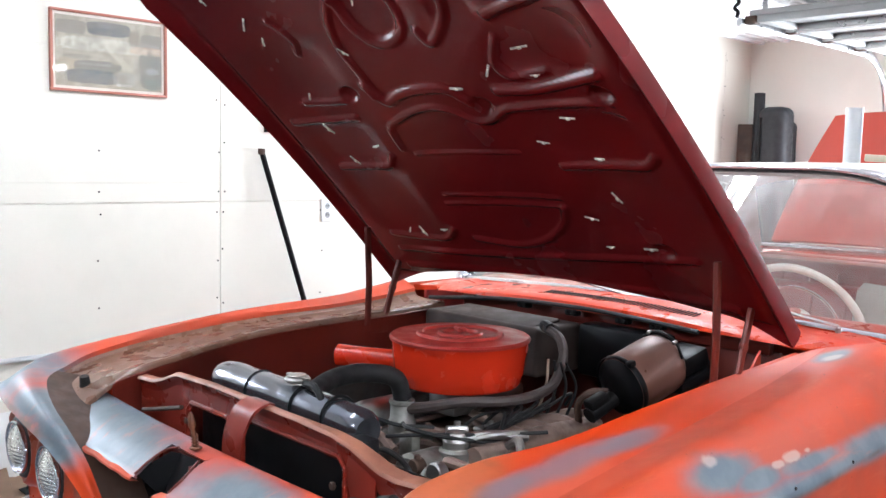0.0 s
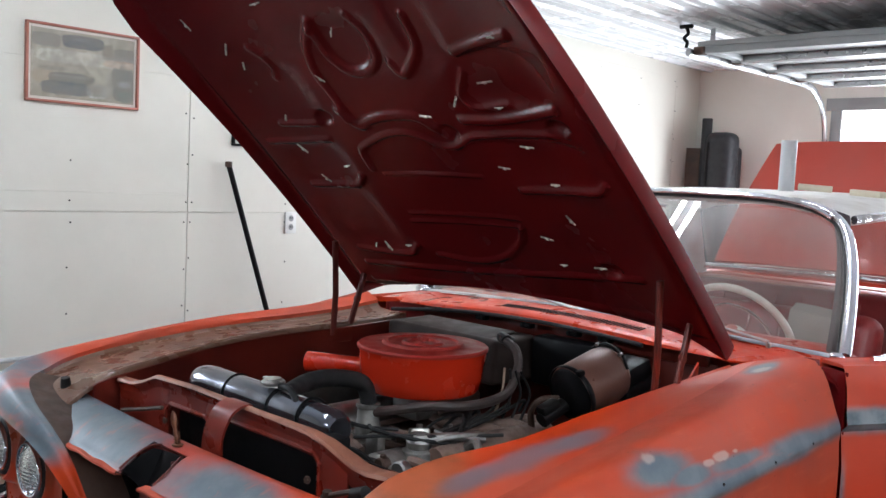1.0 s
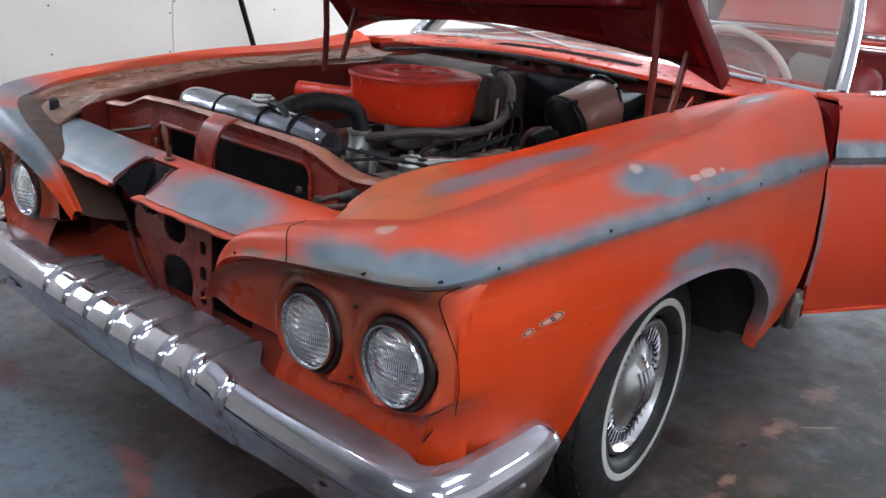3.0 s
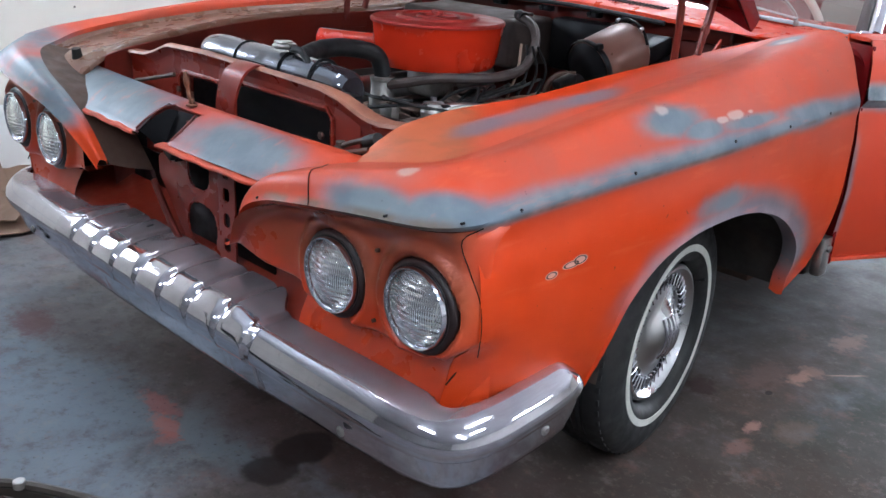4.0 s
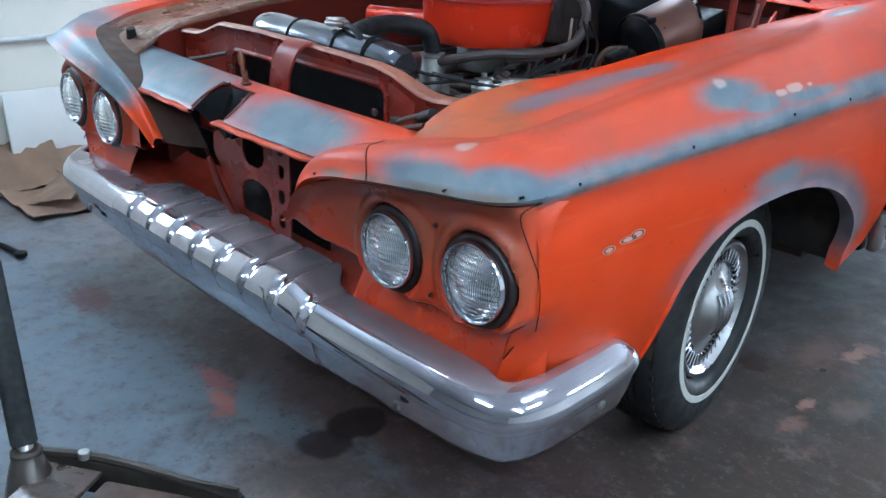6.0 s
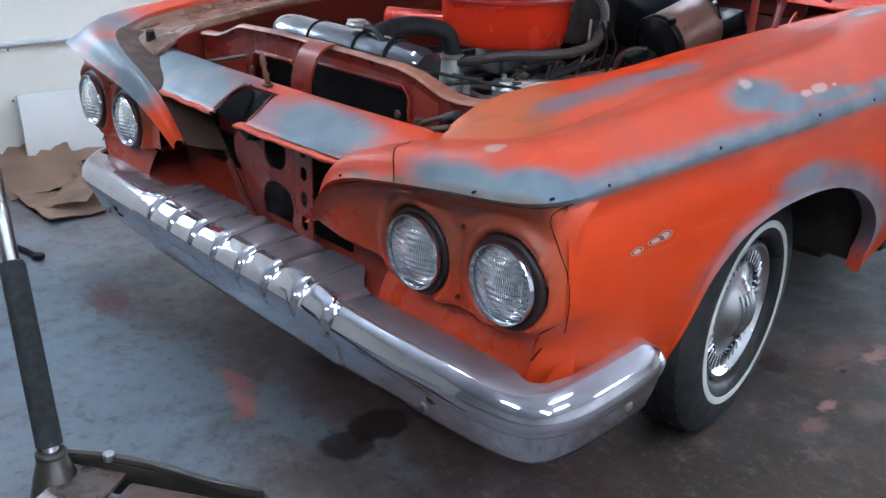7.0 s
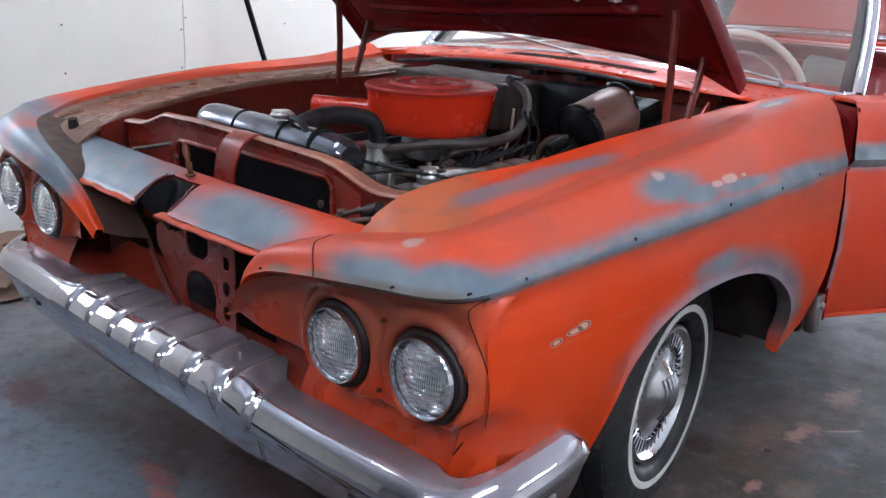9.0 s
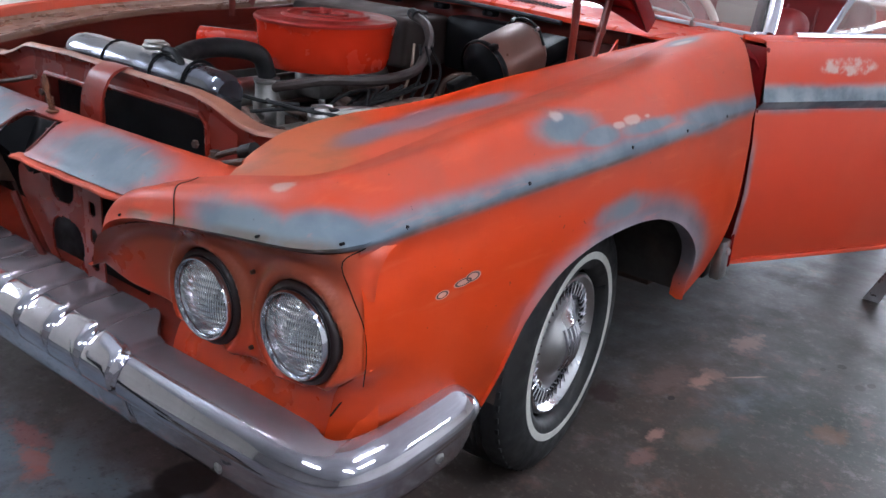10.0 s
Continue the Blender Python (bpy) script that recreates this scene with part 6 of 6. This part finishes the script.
# rear window surround and rear pillars
for s in (-1, 1):
    part("rear_pillar", thick(grid([[(.675 * s, 3.35, 1.385), (.70 * s, 3.45, 1.38), (.66 * s, 3.62, 1.39)], [(.80 * s, 3.42, 1.15), (.81 * s, 3.60, 1.15), (.74 * s, 3.85, 1.15)], [(.90 * s, 3.5, 1.0), (.90 * s, 3.75, 1.0), (.80 * s, 4.02, 1.0)]]), .02), ROOF_WHITE, car)
rg = part("rear_window", grid([[(u * (.66 + .10 * (1 - v)), 3.63 + .36 * (1 - v), 1.02 + .37 * v) for v in np.linspace(0, 1, 6)] for u in np.linspace(-1, 1, 12)]), GLASS, car, "clear rear window")
rg.visible_shadow = False
part("rear_trim", tube([(-.78, 3.97, 1.035), (0, 4.02, 1.045), (.78, 3.97, 1.035)], .018, 8, 20), CHROME, rg, "chrome rear window trim")


# body sides behind the fenders
def side_panel(s, y0, y1, name, label, x_out=.985):
    rows = []
    for y in np.linspace(y0, y1, 28):
        tail = max((y - 4.3) / .75, 0)
        xo = x_out - .10 * tail ** 2
        arch = .36
        d = abs(y - 3.86)
        if d < .40:
            arch = .36 + .30 * math.sqrt(max(1 - (d / .40) ** 2, 0))
        zt = .985
        zs = [zt, zt - .01, .93, .885, .865, .84, .75, .62, .50, .36]
        xo_ = [-.06, -.025, -.012, -.006, 0, -.022, -.010, -.006, -.02, -.05]
        rows.append([(s * (xo + dx), y, max(z, arch)) for z, dx in zip(zs, xo_)])
    b = grid(rows, flip=s < 0)
    return part(name, thick(b, .015), PAINT, car, label, 40)


rdoor = side_panel(-1, 1.42, 2.74, "front_door", "closed orange-red front door")
side_panel(-1, 2.755, 5.02, "quarter_panel", "orange-red rear quarter panel")
side_panel(1, 2.755, 5.02, "quarter_panel", "orange-red rear quarter panel")
for s in (-1, 1):
    part("sill_trim", tube([(.93 * s, 1.75, .995), (.93 * s, 2.75, 1.0), (.92 * s, 3.9, 1.0)], .012, 8, 12), CHROME, car, "chrome window sill strip")
part("window_frame", tube([(-.80, 1.80, 1.05), (-.70, 2.18, 1.375), (-.70, 2.74, 1.40), (-.70, 3.35, 1.38)], .010, 8, 30), CHROME, rdoor)
part("rocker", box(.86, 2.16, .385, .08, 1.20, .05, .015), BAY_RED, car)
part("rocker", box(-.90, 2.08, .345, .10, 1.36, .10, .02), PAINT, car)
part("tail_panel", join(box(0, 5.02, .66, 1.76, .03, .62, .02), box(0, 5.10, .45, 1.9, .10, .14, .04)), PAINT, car, "orange-red tail panel")
part("rear_deck", join(box(0, 4.02, .985, 1.55, .16, .03, .01)), PAINT, car)

# jamb behind the fender, seen through the door gap; black paints the gap's shade
part("door_jamb", join(box(.86, 1.47, .635, .10, .05, .55, .01), box(.78, 1.56, .635, .20, .04, .55, .01)), BLACK, car, "door jamb, black for the gap's shade")
part("jamb_cover", thick(grid([[(x, 1.49 + .5 * (x - .84) ** 2 + .10 * w, z + .02 * w) for w in (0, .5, 1)] + [] for x, z in ((.955, .89), (.945, .94), (.925, .965), (.90, .978), (.86, .985), (.80, .985))]), .006), HOOD_RED, car, "dark red pillar base between fender and door")
part("jamb_plate", join(box(.948, 1.445, .435, .03, .05, .11, .006), disc(.965, 1.445, .46, .010, .012, "x", 10)), DULL_STEEL, car, "bare steel plate at the door sill")


# the open driver's door, hinged at its front edge
def door():
    rows = []
    for y in np.linspace(0, 1.26, 24):
        zs = [1.020, 1.016, .96, .895, .865, .84, .75, .62, .50, .412, .400]
        xs = [-.05, -.030, -.012, -.006, 0, -.022, -.010, -.006, -.02, -.05, -.07]
        rows.append([(dx, y, z) for z, dx in zip(zs, xs)])
    inner = [[(-.12, y, z) for z in (1.02, .7, .41)] for y in np.linspace(0, 1.26, 6)]
    d = part("door", join(grid(rows), grid(inner, flip=True), box(-.075, 1.25, .692, .10, .012, .57, .004), box(-.08, .63, 1.013, .08, 1.25, .012, .003), box(-.08, .63, .404, .08, 1.25, .012, .003)), DOOR_PAINT, car, "open orange-red driver's door", 40)
    d.matrix_basis = pose(.972, 1.478, 0, 0, 0, -28)
    part("door_edge", box(-.068, .006, .70, .094, .012, .60, .004), HOOD_RED, d, "dark red hinge edge")
    part("sill_strip", tube([(-.06, .12, 1.025), (-.06, .7, 1.027), (-.06, 1.25, 1.027)], .010, 8, 10), CHROME, d, "chrome sill strip")
    fr = part("vent_frame", join(tube([(-.07, .22, .99), (-.08, .34, 1.17), (-.10, .52, 1.36)], .009, 8, 16), tube([(-.07, .55, .99), (-.09, .54, 1.2), (-.10, .52, 1.36)], .009, 8, 16)), CHROME, d, "chrome vent window frame")
    gl = part("vent_glass", grid([[(-.07, .24, .995), (-.09, .36, 1.17), (-.10, .51, 1.35)], [(-.07, .53, .995), (-.09, .53, 1.18), (-.10, .515, 1.35)]]), GLASS, fr)
    gl.visible_shadow = False
    for y in (.09, .34, .62, .95):
        part("trim_hole", disc(-.004, y, .868, .0034, .006, "x", 10), BLACK, d)
    return d


def door_paint():
    m = Mat("door_paint", 0.42)
    sep = m.t.nodes.new("ShaderNodeSeparateXYZ")
    m.put(sep.inputs[0], m.pos())
    wob = m.math("MULTIPLY", m.math("SUBTRACT", m.noise(7.0, 5, 0.6), 0.5), 1.5)
    h = m.math("ABSOLUTE", m.math("SUBTRACT", sep.outputs[2], 0.872))
    mask = m.ramp(m.math("SUBTRACT", m.math("ADD", 0.036, m.math("MULTIPLY", wob, 0.018)), h), -0.012, 0.014)
    edge = m.math("MULTIPLY", m.ramp(sep.outputs[1], 0.004, 0.022, 0.7, 0.0), m.ramp(sep.outputs[2], 0.80, 0.70))
    mask = m.math("MAXIMUM", mask, edge)
    bare = m.ramp(blob(m, (-0.02, 0.28, 0.955), (0.06, 0.11, 0.028), wob), 0.0, 0.35)
    red = m.mix(m.ramp(m.noise(2.3, 5), 0.35, 0.7), (0.50, 0.038, 0.009), (0.53, 0.064, 0.026))
    c = m.mix(mask, red, m.mix(m.ramp(m.noise(9, 4), 0.35, 0.65), PRIMER, (0.25, 0.28, 0.30)))
    c = m.mix(m.math("MULTIPLY", bare, m.ramp(m.noise(28, 5, 0.7), 0.38, 0.62, 0.05, 0.75)), c, (0.50, 0.42, 0.37))
    m.color(c).rough(m.ramp(mask, 0.0, 1.0, 0.36, 0.58))
    m.bump(m.noise(140, 3), 0.05, 0.0008)
    return m.m


DOOR_PAINT = door_paint()
door()

# dashboard, steering wheel, seats
part("dashboard", join(box(0, 1.88, .90, 1.62, .34, .14, .04, 3), box(0, 1.78, .985, 1.55, .20, .05, .02)), DASH_PINK, car, "faded red dashboard")
sw = part("steering_wheel", lathe([(.205 + .013 * math.cos(a), .013 * math.sin(a)) for a in np.linspace(0, 2 * math.pi, 10, endpoint=False)], 56, "z", close=True), IVORY, car, "ivory steering wheel with chrome horn ring")
sw.matrix_basis = pose(.36, 2.07, .955, -62, 0, 0)
part("hub", lathe([(.05, -.05), (.052, -.01), (.04, .012), (.02, .018), (.0005, .019)], 28), IVORY, sw)
for a in (0, 180):
    part("spoke", box(.125 * math.cos(radians(a)), .0, -.005, .17, .028, .012, .005), IVORY, sw)
part("horn_ring", tube([(.13 * math.cos(a), .13 * math.sin(a), .004) for a in np.linspace(3.3, 6.1, 20)], .005, 8), CHROME, sw, "chrome horn ring")
part("column", tube([(.36, 2.05, .975), (.36, 1.85, .87), (.36, 1.6, .74)], .03, 12), DASH_PINK, car)


def bench(y, z, name, lab):
    b = part(name, box(0, y, z, 1.30, .50, .20, .06, 3), SEAT_RED, car, lab)
    r = part("backrest", box(0, 0, 0, 1.28, .16, .48, .06, 4), SEAT_RED, b)
    r.matrix_basis = pose(0, y + .26, z + .25, -12, 0, 0)
    for x in np.linspace(-.55, .55, 9):
        p = part("piping", tube([(x, -.085, -.18), (x, -.088, 0), (x, -.085, .18)], .006, 6), SEAT_RED, r)


bench(2.42, .52, "front_seat", "red vinyl front bench seat")
part("seat_cover", thick(grid([[(x, y + .008 * math.sin(x * 40 + z * 9), z + .006 * math.sin(x * 23)) for y, z in ((2.50, .66), (2.525, .76), (2.555, .90), (2.59, 1.005), (2.65, 1.03), (2.73, .99), (2.76, .90))] for x in np.linspace(.33, .50, 12)]), .004), worn("pale_grey_cloth", (0.36, 0.33, 0.30), (0.28, 0.25, 0.22), 0.85, scale=9), car, "pale grey cloth over the seat back")
bench(3.30, .52, "rear_seat", "red vinyl rear bench seat")
part("floor_pan", box(0, 2.6, .36, 1.74, 2.3, .02, .004), RUST, car)
part("inner_trim", join(box(-.90, 2.2, .72, .02, 1.3, .5, .006), box(-.90, 3.2, .72, .02, .9, .5, .006)), SEAT_RED, car)
part("package_shelf", box(0, 3.85, .985, 1.5, .36, .02, .006), DASH_PINK, car)


# raised trunk lid
def trunk_lid():
    rows = []
    for v in np.linspace(0, 1, 16):
        hw = .79 - .17 * v ** 1.3
        rows.append([(u * hw, 4.10 + .36 * v + .04 * u * u, 1.06 + .72 * v + .02 * math.sin(v * 3.1) - .015 * abs(u) ** 4) for u in np.linspace(-1, 1, 25)])
    return part("trunk_lid", thick(grid(rows), .025), worn("plain_red_paint", (0.42, 0.045, 0.025), (0.36, 0.055, 0.035), 0.4, scale=3), car, "raised plain red trunk lid", 50)


trunk_lid()


# ---- things on and by the long wall ----
def framed_picture(y0, y1, z0, z1, name, label, frame_mat, mat_w, seed):
    cy, cz, w, h = (y0 + y1) / 2, (z0 + z1) / 2, y1 - y0, z1 - z0
    p = thing(name, label, "picture", (wall_x(cy) + 0.012, cy, cz))
    p.rotation_euler[2] = radians(WALL_TURN)
    fw_, fd = 0.012, 0.022
    for nm, b in (("rail", box(0, 0, h / 2 - fw_ / 2, fd, w, fw_, 0.003)), ("rail", box(0, 0, -h / 2 + fw_ / 2, fd, w, fw_, 0.003)), ("stile", box(0, w / 2 - fw_ / 2, 0, fd, fw_, h - 2 * fw_, 0.003)), ("stile", box(0, -w / 2 + fw_ / 2, 0, fd, fw_, h - 2 * fw_, 0.003))):
        part(nm, b, frame_mat, p)
    part("mat_board", box(-0.004, 0, 0, 0.004, w - 2 * fw_, h - 2 * fw_, 0), MAT_BOARD, p)
    iw, ih = w - 2 * fw_ - 2 * mat_w, h - 2 * fw_ - 2 * mat_w
    m = Mat(name + "_print", 0.5)
    sep = m.t.nodes.new("ShaderNodeSeparateXYZ")
    m.put(sep.inputs[0], m.pos())
    v = m.math("ADD", m.math("DIVIDE", sep.outputs[2], ih), 0.5)
    u = m.math("ADD", m.math("DIVIDE", sep.outputs[1], iw), 0.5)
    grime = m.noise(26 + seed, 5, 0.6)
    wob = m.math("MULTIPLY", m.math("SUBTRACT", m.noise(30 + seed, 6, 0.7), 0.5), 2.4)
    c = m.mix(m.ramp(m.noise(5.0, 3), 0.35, 0.65), (0.47, 0.42, 0.33), (0.40, 0.36, 0.28))

    def shape(cu, cv, ru, rv, col, k, p=4.0):
        """A soft-edged block of the print."""
        nonlocal c
        a = m.math("POWER", m.math("ABSOLUTE", m.math("DIVIDE", m.math("SUBTRACT", u, cu), ru)), p)
        b = m.math("POWER", m.math("ABSOLUTE", m.math("DIVIDE", m.math("SUBTRACT", v, cv), rv)), p)
        d = m.math("ADD", m.math("ADD", a, b), wob)
        c = m.mix(m.math("MULTIPLY", m.ramp(d, 0.75, 1.15, 1.0, 0.0), m.math("MULTIPLY", k, m.ramp(grime, 0.3, 0.65, 1.0, 0.6))), c, col)

    # the first, pale block is the lamp's reflection painted into the print
    for args in ((0.50, 0.62, 0.50, 0.10, (0.62, 0.57, 0.50), 0.7), (0.14, 0.84, 0.14, 0.10, (0.20, 0.19, 0.18), 0.75), (0.48, 0.86, 0.20, 0.10, (0.075, 0.085, 0.11), 0.9), (0.47, 0.90, 0.08, 0.03, (0.24, 0.24, 0.24), 0.8, 2.0),
                 (0.73, 0.76, 0.05, 0.12, (0.22, 0.19, 0.15), 0.8), (0.90, 0.74, 0.12, 0.11, (0.17, 0.165, 0.16), 0.75), (0.85, 0.60, 0.16, 0.06, (0.55, 0.36, 0.24), 0.6),
                 (0.20, 0.43, 0.13, 0.035, (0.20, 0.20, 0.17), 0.6, 2.0), (0.12, 0.30, 0.13, 0.10, (0.44, 0.33, 0.22), 0.7, 2.0), (0.38, 0.30, 0.22, 0.09, (0.16, 0.16, 0.15), 0.85, 3.0), (0.37, 0.33, 0.18, 0.018, (0.34, 0.33, 0.30), 0.8, 2.0),
                 (0.32, 0.15, 0.24, 0.10, (0.13, 0.14, 0.155), 0.9), (0.63, 0.15, 0.11, 0.11, (0.34, 0.34, 0.31), 0.8, 3.0), (0.63, 0.06, 0.08, 0.02, (0.60, 0.58, 0.52), 0.8),
                 (0.88, 0.30, 0.13, 0.27, (0.15, 0.155, 0.15), 0.85, 3.0), (0.75, 0.24, 0.035, 0.24, (0.40, 0.37, 0.31), 0.8), (0.90, 0.30, 0.07, 0.05, (0.38, 0.39, 0.38), 0.8, 2.0), (0.92, 0.10, 0.10, 0.09, (0.20, 0.23, 0.20), 0.8, 2.0)):
        shape(*args)
    c = m.mix(m.ramp(grime, 0.35, 0.65, 0.12, 0.38), c, (0.07, 0.065, 0.055))
    m.color(c)
    part("print", box(0.0, 0, 0, 0.002, iw, ih, 0), m.m, p, "faded photograph of old vehicles")
    g = part("glass", box(0.006, 0, 0, 0.002, w - 2 * fw_, h - 2 * fw_, 0), PICTURE_GLASS, p)
    g.visible_shadow = False
    return p


framed_picture(0.62, 1.15, 1.720, 2.064, "framed_picture", "landscape photo print in a reddish wooden frame on the white wall", WOOD_RED, 0.012, 0)
framed_picture(1.685, 1.99, 1.588, 1.82, "framed_picture", "small picture in a black frame on the white wall", BLACK, 0.02, 5)


def outlet(y, z):
    o = part("wall_outlet", box(0, 0, 0, 0.012, 0.076, 0.120, 0.004), WHITE_BOARD)
    o.matrix_basis = pose(wall_x(y) + 0.004, y, z, 0, 0, WALL_TURN)
    tagged(o, "white duplex electrical outlet on the wall", "outlet")
    for dz in (-0.024, 0.024):
        s = part("socket", disc(0.007, 0, dz, 0.017, 0.004, "x", 18), GREY_PAINT, o)
        for dy in (-0.006, 0.006):
            part("slot", box(0.0095, dy, dz + 0.002, 0.001, 0.004, 0.010, 0), BLACK, s)


outlet(2.085, 1.187)

a, b = on_wall(1.655, 1.49, 0.03), Vector((wall_x(2.1) + 0.14, 2.10, 0.0))
pole = thing("pole", "black steel pole leaning against the white wall", "pole", b)
part("shaft", tube([(0, 0, 0.012), tuple((a - b) * 0.5), tuple(a - b)], 0.0140, 12), BLACK, pole)
part("tip", disc(*(a - b), 0.018, 0.03, n=12), RUST, pole, "rusty end cap")

cd = thing("conduit", "thin pale conduit pipe along the wall", "pipe", on_wall(0, .59, .02))
cd.rotation_euler[2] = radians(WALL_TURN)
part("run", tube([(0, -3.5, 0), (0, -1.5, 0), (0, 0.9, 0)], 0.011, 10), PVC, cd)
for y in (-2.1, -0.9, 0.18):
    part("strap", join(box(-.004, y, 0, .02, .02, .034, .002), disc(.008, y, .020, .006, .006, "x", 8)), GALV, cd)

bd = part("white_board", box(0, 0, .19, .02, 1.5, .385, .003), WHITE_BOARD)
bd.matrix_basis = pose(wall_x(.9) + .09, .97, 0, 0, -8, WALL_TURN)
tagged(bd, "low white board leaning against the wall", "board")


def cardboard():
    c = thing("cardboard", "crumpled brown cardboard, flattened on the concrete floor", "cardboard", (-1.92, 0.40, 0.0))
    rng = np.random.default_rng(4)

    def sheet(w, d, n=9, amp=.012):
        z = rng.uniform(-amp, amp, (n, n))
        return thick(grid([[((i / (n - 1) - .5) * w, (j / (n - 1) - .5) * d, .018 + z[i, j]) for j in range(n)] for i in range(n)]), .004)
    part("flap", sheet(.62, .62), CARDBOARD, c)
    f2 = part("flap", sheet(.50, .34, amp=.008), CARDBOARD, c)
    f2.matrix_basis = pose(-.10, .10, .05, 0, 16, 15)
    f3 = part("flap", sheet(.40, .30, amp=.01), CARDBOARD, c)
    f3.matrix_basis = pose(-.22, -.16, .09, 8, 24, -8)
    f4 = part("flap", sheet(.22, .30, amp=.006), CARDBOARD, c)
    f4.matrix_basis = pose(.12, -.10, .05, 10, -14, 35)
    part("opening", box(-.10, .06, .085, .10, .10, .004, 0, rot=(0, 16, 15)), BLACK, c)


cardboard()
rg_ = thing("wrench", "dark steel wrench lying on the floor", "tool", (-1.52, -0.12, 0))
part("handle", tube([(0, 0, .012), (.10, .03, .014), (.20, .05, .012)], .011, 8), BLACK, rg_)
part("jaw", disc(.215, .053, .014, .022, .016, n=12), BLACK, rg_)


# ---- floor jack in the near corner ----
GREASY = worn("greasy_steel", (0.055, 0.045, 0.038), (0.02, 0.018, 0.016), 0.4, 0.4, scale=12)


def floor_jack():
    j = thing("floor_jack", "dirty steel trolley jack with a black padded handle", "floor jack", (0.098, -0.534, 0))
    j.rotation_euler[2] = radians(34)
    part("side_plate", join(box(.20, .054, .070, .50, .012, .08, .004), tube([(-.03, .058, .105), (.15, .058, .118), (.45, .056, .085)], .011, 8, 12)), GREASY, j, "greasy steel side plate")
    part("side_plate", box(.20, -.15, .070, .50, .012, .08, .004), GREASY, j)
    part("cover", box(.085, -.05, .098, .13, .17, .012, .004), worn("greasy_brown_plate", (0.075, 0.052, 0.044), (0.030, 0.022, 0.020), 0.3, scale=9.0, amount=0.9), j, "worn brown cover plate")
    part("lift_arm", box(.29, -.05, .088, .24, .13, .03, .01), RUST, j)
    for x in (-.02, .42):
        for y in (.082, -.18):
            part("caster", disc(x, y, .034, .033, .03, "y", 20), BLACK, j)
    part("socket", join(tube([(.02, -.02, .05), (.008, -.008, .10), (0, 0, .15)], [.06, .045, .026], 12), disc(0, 0, .145, .032, .02)), GREASY, j)
    part("bolt", disc(.10, .05, .125, .013, .018, n=14), DULL_STEEL, j)
    d = Vector((-.156, .157, .35))
    base = Vector((0, 0, .145))
    h = part("handle", tube([tuple(base + d * t) for t in (0, .4, 1.2, 1.75)], .017, 12), DULL_STEEL, j, "plated handle tube")
    part("grip", tube([tuple(base + d * t) for t in (.03, .05, .5, .98, 1.0)], [.022, .027, .027, .027, .023], 16), worn("black_foam", (.014, .014, .015), (.03, .03, .03), .9, scale=20), h, "black foam pad")


floor_jack()


# ---- on the car's roof ----
tb = part("plastic_pipe", lathe([(.029, 0), (.029, .19), (.026, .19), (.026, .0)], 24), PVC)
tb.matrix_basis = pose(.36, 2.40, 1.478, 2, 1, 0)
tagged(tb, "short grey plastic pipe standing on the white roof", "pipe")
for x, y, r in ((.44, 2.47, 20), (.75 - .17, 2.62, -8)):
    t = part("foam_block", box(0, 0, .012, .12, .05, .024, .003), MASKING)
    t.matrix_basis = pose(x, y, 1.482 - (.012 if x > .5 else .0), 0, 3, r)
    tagged(t, "small cream foam block on the roof", "block", "blocks on the roof")


# ---- far corner ----
def old_seat():
    s = thing("bench_seat", "black vinyl bench seat stood on end in the corner", "car seat", (-1.99, 6.45, 0))
    part("cushion", box(0, 0, 1.0, .25, .22, 1.98, .07, 4), DARK_VINYL, s)
    part("backrest", box(-.015, .16, .95, .22, .12, 1.86, .05, 3), DARK_VINYL, s)
    part("piping", tube([(-.10, -.115, .1), (-.10, -.118, 1.0), (-.08, -.11, 1.9)], .008, 6), RUBBER, s)


old_seat()
bd2 = part("dark_board", box(0, 0, .93, .16, .03, 1.86, .004), RUST)
bd2.matrix_basis = pose(-2.26, 6.45, 0, -3, 0, 20)
tagged(bd2, "dark brown board leaning in the corner", "board")
rl = thing("rubber_roll", "tall black rolled rubber strip standing in the corner", "roll", (-2.18, 6.52, 0))
part("roll", tube([(0, 0, 0), (0, .0, 1.1), (-.02, .03, 2.12)], [.05, .05, .045], 14), DARK_VINYL, rl)

hk = thing("hook", "dark metal hook hanging from the ceiling", "hook", (-1.30, 4.5, CEIL - .02))
part("bracket", join(box(0, 0, -.015, .09, .03, .025, .004), tube([(0, 0, -.02), (.01, .01, -.06), (-.012, 0, -.09), (.012, 0, -.12), (0.0, .01, -.15)], .012, 8, 20)), BLACK, hk)
js = thing("jack_stand", "grey folded steel stand on the floor under the door", "jack stand", (1.22, 2.75, 0))
for dx, dy in ((-.10, -.08), (.10, -.08), (.0, .12)):
    part("leg", thick(grid([[(dx * 1.2 - .03, dy * 1.2, 0), (dx * 1.2 + .03, dy * 1.2, 0)], [(dx * .2 - .02, dy * .2, .26), (dx * .2 + .02, dy * .2, .26)]]), .006), GALV, js)
part("saddle", box(0, 0, .27, .07, .05, .04, .006), GALV, js)
